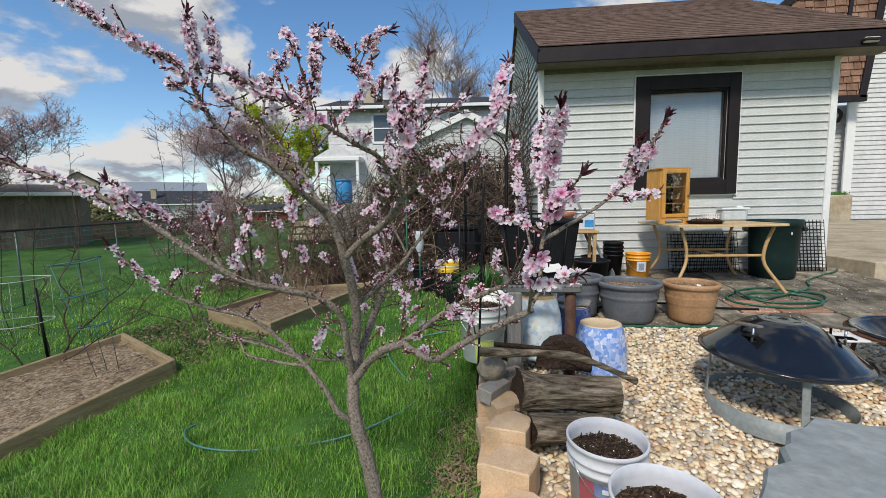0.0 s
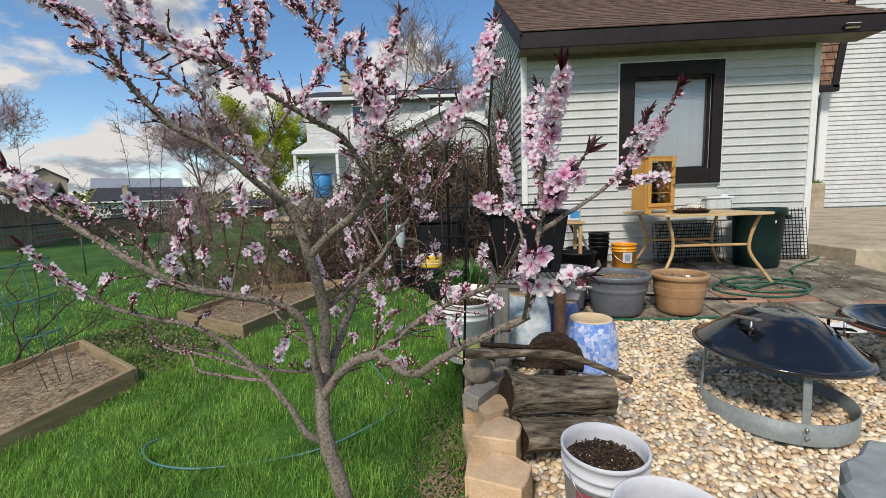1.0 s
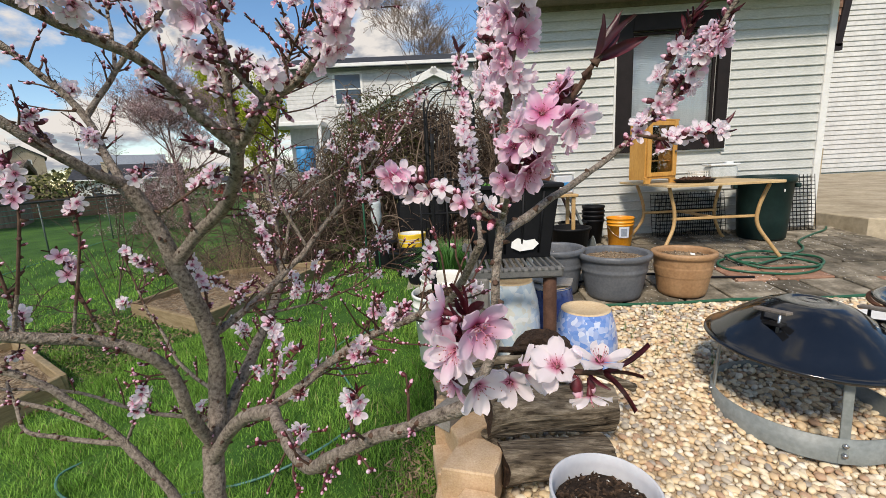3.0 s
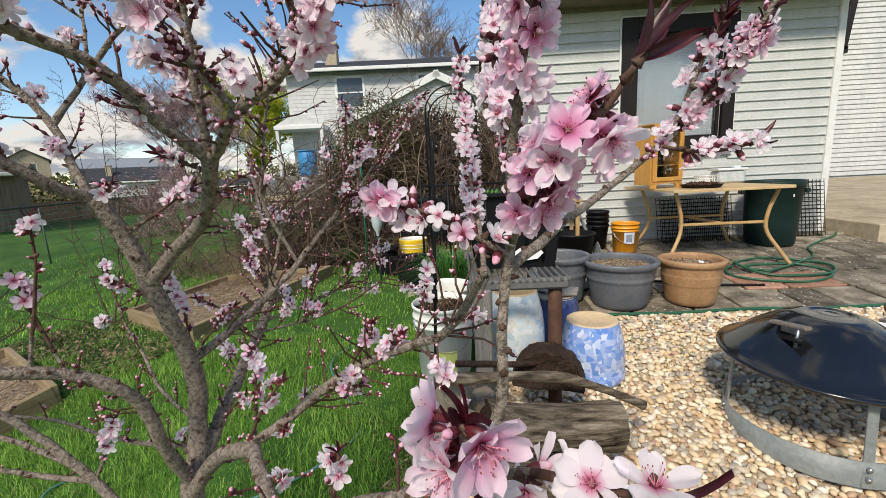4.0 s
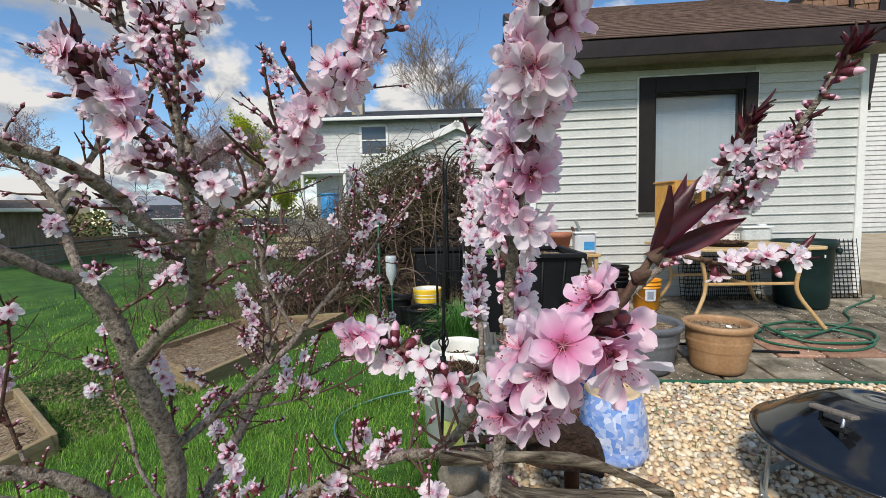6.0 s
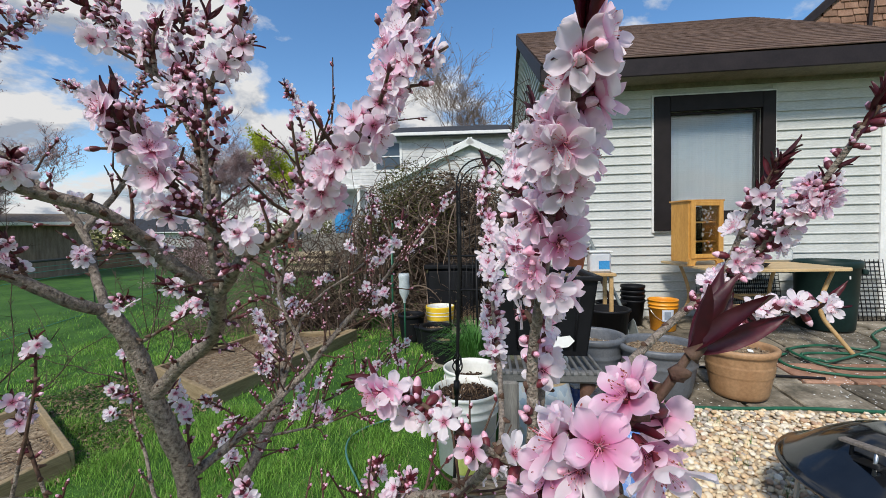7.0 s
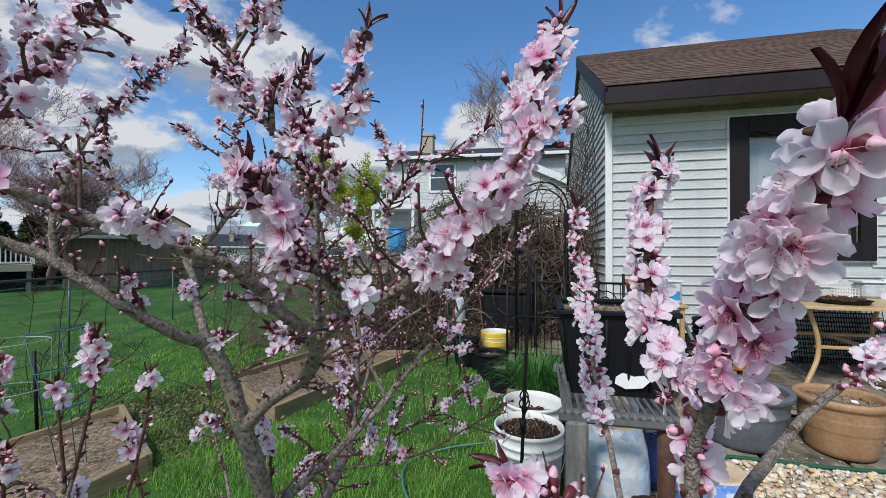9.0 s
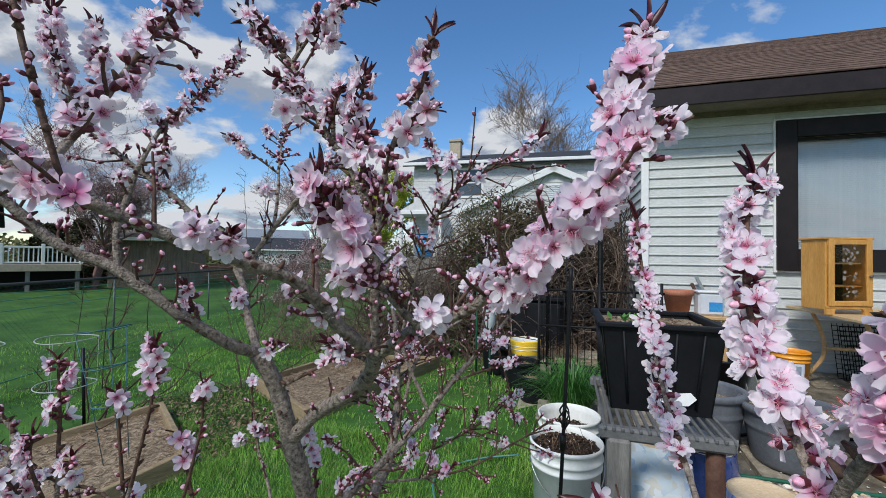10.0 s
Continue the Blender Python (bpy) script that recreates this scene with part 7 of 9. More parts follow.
def shrubs():
    vines("bramble_thicket", "dense mound of tangled bare bramble vines by the annex", (-0.55, 6.30), (1.25, 0.80, 2.45), 1500, 5, "cane", 0.0085)
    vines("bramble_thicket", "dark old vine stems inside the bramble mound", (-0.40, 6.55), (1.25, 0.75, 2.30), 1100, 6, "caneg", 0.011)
    vines("bramble_thicket", "low spread of tan bramble canes beside the mound", (-1.75, 6.2), (1.0, 0.6, 1.85), 760, 16, "caneg", 0.0065)
    vines("bare_shrub", "loose tan arching canes beyond the raised bed", (-3.2, 6.5), (1.5, 0.7, 1.35), 360, 8, "cane", 0.0055)
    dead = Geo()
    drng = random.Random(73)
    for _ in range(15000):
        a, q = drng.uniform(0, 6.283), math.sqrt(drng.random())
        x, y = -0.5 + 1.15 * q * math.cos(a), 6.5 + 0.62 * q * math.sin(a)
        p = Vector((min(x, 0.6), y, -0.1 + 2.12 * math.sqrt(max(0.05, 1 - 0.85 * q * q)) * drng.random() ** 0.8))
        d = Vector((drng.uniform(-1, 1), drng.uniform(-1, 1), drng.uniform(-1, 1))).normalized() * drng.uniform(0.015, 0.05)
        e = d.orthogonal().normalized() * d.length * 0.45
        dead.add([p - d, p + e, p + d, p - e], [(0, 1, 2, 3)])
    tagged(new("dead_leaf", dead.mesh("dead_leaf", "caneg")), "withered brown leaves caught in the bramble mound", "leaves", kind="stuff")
    moss = Geo()
    mrng = random.Random(71)
    for _ in range(5200):
        a, q = mrng.uniform(0, 6.283), math.sqrt(mrng.random())
        x, y = -0.95 + 0.75 * q * math.cos(a), 6.2 + 0.6 * q * math.sin(a)
        p = Vector((x, y, 0.1 + 2.0 * math.sqrt(max(0.0, 1 - 0.75 * q * q)) * mrng.uniform(0.72, 1.03)))
        d = Vector((mrng.uniform(-1, 1), mrng.uniform(-1, 1), mrng.uniform(-0.6, 1))).normalized() * mrng.uniform(0.008, 0.024)
        e = d.orthogonal().normalized() * d.length * 0.5
        moss.add([p - d, p + e, p + d, p - e], [(0, 1, 2, 3)])
    tagged(new("vine_leaf", moss.mesh("vine_leaf", "mossleaf")), "small olive young leaves over the bramble mound", "leaves", kind="stuff")
    rose("rose_bush", "dark bare thorny rose canes by the tomato cages", [((-3.75, 2.95), (0.55, 0.5, 0)[:2], 0.75, 1.2), ((-3.85, 2.9), (-0.5, 0.1), 0.55, 1.1), ((-3.7, 3.05), (0.1, 0.15), 1.05, 1.2), ((-3.8, 3.0), (-0.25, 0.3), 0.9, 1.0), ((-3.7, 2.9), (0.75, 0.25), 0.45, 0.9), ((-3.55, 3.2), (0.35, 0.7), 0.62, 0.9)], 41)
    rose("rose_bush", "bare thorny canes between the beds and the fence", [((-3.2, 4.1), (-0.7, 0.5), 0.75, 1.1), ((-3.1, 4.2), (0.25, 0.3), 1.0, 1.1), ((-3.2, 4.15), (-0.15, 0.6), 1.25, 1.0), ((-3.1, 4.05), (0.8, 0.4), 0.5, 1.0), ((-3.3, 4.1), (-0.9, -0.2), 0.35, 0.9)], 42)
    rose("rose_bush", "bare arching canes behind the raised bed", [((-2.75, 5.6), (0.7, 0.3), 1.5, 1.0), ((-2.85, 5.7), (-0.5, 0.2), 1.7, 1.0), ((-2.8, 5.6), (0.15, 0.3), 2.0, 1.0), ((-2.7, 5.5), (1.1, 0.2), 0.9, 0.9), ((-2.9, 5.6), (-1.0, 0.1), 1.0, 0.9)], 43)
    rose("rose_bush", "tall thin arching rose canes against the sky", [((-4.9, 6.2), (0.35, 0.2), 2.7, 0.8), ((-5.0, 6.2), (-0.25, 0.1), 2.9, 0.8), ((-4.95, 6.3), (0.05, 0.2), 3.1, 0.8), ((-4.8, 6.1), (1.1, 0.1), 1.9, 0.7), ((-5.1, 6.2), (-1.2, 0.2), 2.0, 0.7)], 47)
    rose("young_sapling", "tall thin leafless sapling shoots by the fence", [((-4.9, 3.9), (0.05, 0.05), 2.3, 0.8), ((-4.6, 4.1), (0.12, 0.0), 2.1, 0.8), ((-5.1, 3.8), (-0.08, 0.0), 1.9, 0.7)], 44, 0.006)
    solid("garden_stake", Geo().tube([(-3.75, 3.0, -0.25), (-3.79, 3.0, 0.40)], 0.012, 7), "blackmetal", "short dark stake in the garden bed", "stake", "garden stakes")
    weeds()
    canes("dry_grass", "tuft of dry tan grass between the beds", (-2.35, 4.95), (0.35, 0.2), 90, 9, "litter", 0.002, (0.2, 0.5), 0.5, "plant")
    canes("dry_grass", "heap of dry straw mulch by the bucket", (-0.3, 5.3), (0.6, 0.25), 260, 10, "litter", 0.003, (0.06, 0.22), 1.6, "plant")
    rng = random.Random(3)
    g = Geo()
    for _ in range(900):
        p = Vector((-1.25 + rng.gauss(0, 0.3), 6.1 + rng.gauss(0, 0.3), 0.05 + abs(rng.gauss(0, 0.35))))
        s = rng.uniform(0.02, 0.05)
        d = Vector((rng.uniform(-1, 1), rng.uniform(-1, 1), rng.uniform(-1, 1))).normalized() * s
        e = d.orthogonal().normalized() * s * 0.45
        g.add([p - d, p + e, p + d, p - e], [(0, 1, 2, 3)])
    tagged(new("green_shrub", g.mesh("green_shrub", "darkgreen")), "small dark green evergreen shrub among bare canes", "shrub", kind="stuff")
    g = Geo()
    for _ in range(1500):
        x, y = rng.uniform(-3.6, -0.2), rng.uniform(3.4, 6.4)
        if y < 4.2 and -2.9 < x:
            continue
        z = lawn_h(x, y) + 0.01
        s, a = rng.uniform(0.008, 0.03), rng.uniform(0, 6.28)
        d = Vector((math.cos(a), math.sin(a), rng.uniform(-0.2, 0.3))) * s
        e = d.cross(Vector((0, 0, 1))) * 0.5
        p = Vector((x, y, z))
        g.add([p - d, p + e, p + d, p - e], [(0, 1, 2, 3)])
    part("leaf_litter", g, "litter", ground, "dry brown leaf litter", "stuff")


def weeds():
    """Low weeds, moss and dead leaves on the strip between the beds."""
    rng = random.Random(52)
    for nm, mt, n, size, lab in (("weed_patch", "weed", 5200, (0.006, 0.022), "low dark green weeds between the raised beds"), ("leaf_litter", "litter", 2600, (0.006, 0.022), "brown dead leaves between the raised beds")):
        g = Geo()
        for _ in range(n):
            u, v = rng.random(), rng.gauss(0, 0.30)
            x, y = -2.15 - 1.55 * u + v * 0.45, 3.02 + 0.95 * u + v * 0.75
            z = lawn_h(x, y) + rng.uniform(0.0, 0.03)
            s, a = rng.uniform(*size), rng.uniform(0, 6.28)
            d = Vector((math.cos(a), math.sin(a), rng.uniform(-0.1, 0.7))) * s
            e = d.cross(Vector((0, 0, 1))) * 0.55
            p = Vector((x, y, z))
            g.add([p - d, p + e, p + d, p - e], [(0, 1, 2, 3)])
        tagged(new(nm, g.mesh(nm, mt)), lab, "plants", kind="stuff")
    # thatch by the edging stones, and green sprouts in the gravel
    g = Geo()
    for _ in range(1300):
        x, y = -0.14 + rng.gauss(0, 0.07), 1.72 + rng.gauss(0, 0.24)
        if x > 0.0:
            continue
        p = Vector((x, y, lawn_h(x, y) + rng.uniform(0.005, 0.04)))
        d = Vector((rng.uniform(-1, 1), rng.uniform(-1, 1), rng.uniform(-0.1, 0.4))) * rng.uniform(0.008, 0.028)
        e = d.cross(Vector((0, 0, 1))).normalized() * rng.uniform(0.0012, 0.006)
        g.add([p - d, p + e, p + d, p - e], [(0, 1, 2, 3)])
    tagged(new("thatch", g.mesh("thatch", "litter")), "dead grass and leaves beside the edging stones", "plants", kind="stuff")
    g = Geo()
    for _ in range(26):
        cx, cy = rng.uniform(0.95, 1.75), rng.uniform(2.55, 3.2)
        for _ in range(7):
            a, h = rng.uniform(0, 6.28), rng.uniform(0.03, 0.09)
            p = Vector((cx + rng.gauss(0, 0.012), cy + rng.gauss(0, 0.012), gz(0, cy)))
            t = p + Vector((0.4 * h * math.cos(a), 0.4 * h * math.sin(a), h))
            w = Vector((-math.sin(a), math.cos(a), 0)) * 0.0013
            g.add([p - w, p + w, t], [(0, 1, 2)])
    tagged(new("gravel_weed", g.mesh("gravel_weed", "daylily")), "thin green weed sprouts growing through the gravel", "plants", kind="stuff")


def far_yard():
    """The neighbour's raised deck, house corner and hedge beyond the fence."""
    d = thing("deck", "raised wooden deck with white railing on posts", "deck", (-20.9, 10.9, -0.5), 62)
    part("floor", Geo().box((0, 0, 1.1), (4.4, 3.0, 0.16), bev=0.02), "weatherwood", d)
    part("skirt_board", Geo().box((0, -1.53, 1.08), (4.4, 0.05, 0.26), bev=0.01), "tanwall", d)
    for x in (-2.1, -0.7, 0.7, 2.1):
        part("post", Geo().box((x, -1.42, 0.5), (0.13, 0.13, 1.05), bev=0.01), "weatherwood", d)
    part("panel", Geo().box((0, 0.3, 0.5), (4.2, 0.08, 1.0), bev=0.01), "blackplastic", d)
    rail = part("railing", Geo().box((0, -1.45, 1.86), (4.4, 0.10, 0.07), bev=0.01).box((0, -1.45, 1.28), (4.4, 0.08, 0.06), bev=0.01), "white", d)
    for x in np.arange(-2.15, 2.2, 0.13):
        part("baluster", Geo().box((x, -1.45, 1.57), (0.04, 0.04, 0.54), bev=0.004), "white", rail)
    for x in (-2.2, -1.1, 0.0, 1.1, 2.2):
        part("rail_post", Geo().box((x, -1.45, 1.6), (0.11, 0.11, 0.78), bev=0.01), "white", rail)
    far_house((-24.4, 9.6, -0.5), 62, 4.5, 6.0, 3.0, "farsiding", "asphalt", "white neighbour house beside the deck", False, ((0.2, 0.6),), 1.3)
    far_house((-19.0, 15.9, -0.55), 40, 3.4, 3.0, 2.45, "shedwood", "shedwood", "brown boarded shed beyond the chain-link fence", False, (), 0.4)
    rng = random.Random(61)
    g = Geo()
    for cx, cy, r, h in ((-23.4, 15.2, 1.2, 3.3), (-22.2, 15.9, 1.1, 3.0), (-24.8, 14.6, 1.3, 3.0), (-22.6, 17.0, 1.2, 3.5)):
        for _ in range(2600):
            k = rng.random()
            a, q = rng.uniform(0, 6.283), r * (1 - 0.75 * k ** 1.6) * math.sqrt(rng.random())
            p = Vector((cx + q * math.cos(a), cy + q * math.sin(a), -0.4 + h * k))
            dd = Vector((rng.uniform(-1, 1), rng.uniform(-1, 1), rng.uniform(-1, 0.4))).normalized() * rng.uniform(0.06, 0.16)
            e = dd.orthogonal().normalized() * dd.length * 0.4
            g.add([p - dd, p + e, p + dd, p - e], [(0, 1, 2, 3)])
    tagged(new("evergreen_hedge", g.mesh("evergreen_hedge", "darkgreen")), "dark brown-green evergreen hedge behind the deck", "hedge", kind="stuff")
    f = thing("board_fence", "weathered brown board fence of the far yard", "fence", (-19.5, 19.5, -0.5), 38)
    for i in range(66):
        part("board", Geo().box((-5.0 + i * 0.155, 0, 0.57 + rng.uniform(-0.03, 0.03)), (0.145, 0.025, 1.15), bev=0.004), "farwood", f)
    for z in (0.25, 0.95):
        part("rail", Geo().box((0, 0.04, z), (10.3, 0.05, 0.1), bev=0.005), "farwood", f)

# ---- the peach tree ----
tree = thing("peach_tree", "young peach tree in full pink blossom on the lawn", "tree", (-0.40, 1.17, gz(-0.4, 1.17)))
TREE_INV = tree.matrix_basis.inverted()
SHOOT = {}
FLOWERS, BUDS, LEAVES, SIZES = [], [], [], {}
trng = random.Random(77)


def limb(name, pts, r0, r1):
    """One limb of the tree, tapering from r0 to r1, with knots and wandering bark."""
    line = spline(pts, 7)
    n = len(line)
    rs = []
    for i, p in enumerate(line):
        s = i / (n - 1)
        rs.append((r0 + (r1 - r0) * s) * (1 + 0.10 * noise.noise(p * 22) + 0.07 * noise.noise(p * 60)))
    g = Geo()
    jit = [TREE_INV @ (p + Vector((noise.noise(p * 18), noise.noise(p * 18 + Vector((5, 0, 0))), noise.noise(p * 18 + Vector((0, 7, 0))))) * min(0.004, rs[i] * 0.5)) for i, p in enumerate(line)]
    g.tube(jit, rs, 14 if r0 > 0.012 else 9, rough=0.05, seed=len(SHOOT))
    sides = 14 if r0 > 0.012 else 9
    for i in range((n - 1) * sides):
        if rs[i // sides] < 0.0027:
            g.m[i] = 1
    # spurs and leaf scars
    for i in range(3, n - 1, 2):
        if r0 < 0.03 and trng.random() < 0.8:
            p = jit[i]
            d = Vector((trng.uniform(-1, 1), trng.uniform(-1, 1), trng.uniform(-0.3, 1))).normalized()
            L = rs[i] + trng.uniform(0.003, 0.009)
            g.tube([p + d * rs[i] * 0.7, p + d * (rs[i] + 0.001), p + d * L * 1.05], [0.0042, 0.0034, 0.0014], 5, 1)
    SHOOT[name] = line
    kind = "trunk" if r0 > 0.018 else "branch" if r0 > 0.0065 else "twig"
    part(kind, g, ["bark", "twig"], tree)
    SIZES[name] = (r0, r1)
    return line


def frame_at(p, d, spin, s):
    """A pose at p that points its z along d, turned by spin, scaled by s."""
    q = Vector(d).to_track_quat("Z", "Y").to_matrix().to_4x4()
    return Matrix.Translation(p) @ q @ Matrix.Rotation(spin, 4, "Z") @ Matrix.Diagonal((s, s, s, 1))


def bloom(line, a, b, n, size=0.021, buds=0.25, blush=0.35, leaf_tip=3, near=False, hang=0.0, radius=0.012, tipsize=0.035):
    """Flowers, buds and young leaves round a stretch a..b (0 to 1) of a line."""
    L = len(line) - 1
    n = int(n * (1.18 if near else 1.0) + 0.5)
    buds = buds if near else buds + 0.12
    size *= 0.82
    for i in range(n):
        s = a + (b - a) * (i + trng.random()) / n
        k = s * L
        i0 = min(int(k), L - 1)
        p = line[i0].lerp(line[i0 + 1], k - i0)
        t = (line[i0 + 1] - line[i0]).normalized()
        o = t.orthogonal().normalized()
        o.rotate(Matrix.Rotation(trng.uniform(0, 6.283), 3, t))
        d = (o + t * trng.uniform(-0.15, 0.55) + Vector((0, -0.18, -hang))).normalized()
        if trng.random() < buds:
            BUDS.append((p + d * trng.uniform(0.003, 0.007), d, trng.uniform(0.0042, 0.0075)))
            continue
        sz = size * trng.uniform(0.8, 1.12)
        q = p + d * (radius * trng.uniform(0.5, 1.2))
        FLOWERS.append((q, d, trng.uniform(0, 6.283), sz, trng.choice([0, 0, 0, 1, 1, 2]), min(0.99, max(0.0, trng.gauss(blush, 0.22))), near))
        if trng.random() < 0.6:
            e = (d + Vector((trng.uniform(-1, 1), trng.uniform(-1, 1), trng.uniform(-1, 1))) * 0.8).normalized()
            BUDS.append((p + e * trng.uniform(0.003, 0.010), e, trng.uniform(0.0036, 0.0066)))
        if trng.random() < 0.75:
            LEAVES.append((p, (d + t * 0.9).normalized(), trng.uniform(0, 6.283), trng.uniform(0.010, 0.020)))
    if leaf_tip:
        p = line[min(L, int(b * L))]
        t = (line[L] - line[L - 2]).normalized()
        for k in range(leaf_tip):
            o = t.orthogonal().normalized()
            o.rotate(Matrix.Rotation(k * 2.4 + trng.uniform(0, 0.8), 3, t))
            LEAVES.append((p, (t + o * trng.uniform(0.15, 0.75)).normalized(), trng.uniform(0, 6.283), tipsize * trng.uniform(0.6, 1.15)))


def bud_run(line, a, b, n, lo=0.003, hi=0.0058):
    """Closed buds along a stretch."""
    L = len(line) - 1
    for i in range(n):
        k = (a + (b - a) * trng.random()) * L
        i0 = min(int(k), L - 1)
        p = line[i0].lerp(line[i0 + 1], k - i0)
        t = (line[i0 + 1] - line[i0]).normalized()
        o = t.orthogonal().normalized()
        o.rotate(Matrix.Rotation(trng.uniform(0, 6.283), 3, t))
        d = (o + t * 0.6).normalized()
        BUDS.append((p + d * 0.004, d, trng.uniform(lo, hi)))


limb('trunk', [(-0.391, 1.169, -0.393), (-0.391, 1.188, -0.259), (-0.394, 1.205, -0.125), (-0.405, 1.218, 0.01), (-0.432, 1.225, 0.147), (-0.471, 1.232, 0.284), (-0.481, 1.264, 0.43)], 0.029, 0.0215)
limb('stemL', [(-0.481, 1.264, 0.43), (-0.482, 1.301, 0.484), (-0.484, 1.321, 0.547), (-0.477, 1.322, 0.617), (-0.474, 1.306, 0.691), (-0.48, 1.282, 0.769), (-0.494, 1.263, 0.851), (-0.507, 1.248, 0.933), (-0.53, 1.219, 1.006)], 0.0205, 0.0138)
limb('limbU', [(-0.481, 1.264, 0.43), (-0.466, 1.351, 0.499), (-0.454, 1.436, 0.57), (-0.435, 1.512, 0.641), (-0.425, 1.568, 0.72), (-0.431, 1.604, 0.81), (-0.44, 1.631, 0.903), (-0.461, 1.654, 0.995), (-0.482, 1.678, 1.085)], 0.0165, 0.0055)
limb('stemR', [(-0.474, 1.312, 0.668), (-0.428, 1.385, 0.705), (-0.382, 1.454, 0.749), (-0.333, 1.517, 0.802), (-0.287, 1.574, 0.869), (-0.233, 1.629, 0.937), (-0.173, 1.68, 1.009), (-0.11, 1.728, 1.086), (-0.049, 1.772, 1.169)], 0.0102, 0.0031)
limb('limbM', [(-0.426, 1.559, 0.704), (-0.411, 1.603, 0.803), (-0.397, 1.643, 0.896), (-0.354, 1.689, 0.965), (-0.283, 1.741, 1.018), (-0.216, 1.792, 1.088), (-0.158, 1.843, 1.17)], 0.0051, 0.002)
limb('limbR', [(-0.48, 1.256, 0.397), (-0.423, 1.224, 0.48), (-0.352, 1.19, 0.544), (-0.272, 1.147, 0.585)], 0.0155, 0.0125)
limb('limbA', [(-0.272, 1.146, 0.585), (-0.227, 1.082, 0.584), (-0.184, 1.02, 0.587), (-0.141, 0.968, 0.604), (-0.094, 0.932, 0.646), (-0.037, 0.901, 0.692), (0.029, 0.871, 0.732), (0.098, 0.845, 0.773)], 0.0115, 0.0075)
limb('limbB', [(-0.316, 1.171, 0.564), (-0.249, 1.193, 0.595), (-0.187, 1.213, 0.639), (-0.122, 1.22, 0.681), (-0.055, 1.205, 0.717), (0.007, 1.172, 0.75), (0.058, 1.125, 0.787), (0.09, 1.074, 0.842), (0.116, 1.024, 0.907)], 0.0095, 0.006)
limb('stemS', [(0.089, 0.85, 0.768), (0.118, 0.875, 0.824), (0.124, 0.904, 0.893), (0.135, 0.921, 0.965), (0.137, 0.923, 1.032), (0.141, 0.891, 1.089), (0.146, 0.861, 1.143), (0.148, 0.828, 1.183), (0.149, 0.799, 1.219)], 0.0058, 0.0027)
limb('colBack', [(0.115, 1.03, 0.902), (0.116, 1.128, 0.938), (0.111, 1.215, 0.991), (0.106, 1.29, 1.064), (0.104, 1.355, 1.153), (0.103, 1.414, 1.252)], 0.0037, 0.002)
limb('colMid', [(0.13, 0.914, 0.929), (0.146, 0.942, 1.001), (0.139, 0.978, 1.066), (0.132, 1.02, 1.128), (0.141, 1.057, 1.191), (0.16, 1.091, 1.259)], 0.0037, 0.002)
limb('limbL1a', [(-0.53, 1.218, 1.006), (-0.558, 1.149, 1.05), (-0.591, 1.094, 1.102), (-0.635, 1.054, 1.155), (-0.69, 1.013, 1.19), (-0.726, 0.977, 1.241), (-0.754, 0.951, 1.301), (-0.775, 0.934, 1.364), (-0.812, 0.916, 1.409), (-0.869, 0.891, 1.44), (-0.929, 0.864, 1.479), (-0.988, 0.836, 1.522)], 0.0099, 0.0031)
limb('limbL1b', [(-0.53, 1.219, 1.006), (-0.582, 1.252, 1.066), (-0.622, 1.277, 1.129), (-0.662, 1.275, 1.185), (-0.7, 1.255, 1.239), (-0.74, 1.225, 1.289), (-0.786, 1.193, 1.334), (-0.833, 1.168, 1.381), (-0.883, 1.15, 1.427)], 0.0082, 0.0037)
limb('colL1', [(-0.883, 1.15, 1.427), (-0.883, 1.129, 1.47), (-0.881, 1.113, 1.515), (-0.882, 1.103, 1.559), (-0.883, 1.102, 1.602)], 0.0037, 0.002)
limb('colL2', [(-0.861, 1.157, 1.407), (-0.848, 1.151, 1.453), (-0.838, 1.149, 1.499), (-0.838, 1.147, 1.544), (-0.842, 1.147, 1.589)], 0.0034, 0.002)
limb('limbL1d', [(-0.63, 1.279, 1.141), (-0.615, 1.315, 1.196), (-0.587, 1.338, 1.25), (-0.545, 1.344, 1.298), (-0.492, 1.34, 1.339), (-0.443, 1.326, 1.386), (-0.409, 1.306, 1.444), (-0.378, 1.289, 1.508)], 0.0061, 0.0024)
limb('limbP', [(-0.635, 1.053, 1.155), (-0.65, 1.06, 1.215), (-0.659, 1.085, 1.277), (-0.668, 1.115, 1.343), (-0.667, 1.153, 1.413), (-0.65, 1.21, 1.483), (-0.631, 1.261, 1.568)], 0.0051, 0.002)
limb('limbQ', [(-0.596, 1.333, 1.234), (-0.637, 1.394, 1.315), (-0.68, 1.45, 1.396), (-0.718, 1.508, 1.476), (-0.746, 1.576, 1.55)], 0.0041, 0.002)
limb('limbL2', [(-0.493, 1.264, 0.843), (-0.441, 1.256, 0.899), (-0.38, 1.234, 0.938), (-0.325, 1.198, 0.973), (-0.283, 1.149, 1.01), (-0.247, 1.1, 1.054)], 0.0125, 0.0105)
limb('limbL2a', [(-0.247, 1.1, 1.054), (-0.271, 1.047, 1.099), (-0.288, 0.998, 1.149), (-0.325, 0.947, 1.175), (-0.366, 0.896, 1.201), (-0.407, 0.851, 1.231), (-0.459, 0.823, 1.265), (-0.521, 0.806, 1.294), (-0.585, 0.792, 1.325)], 0.0085, 0.0031)
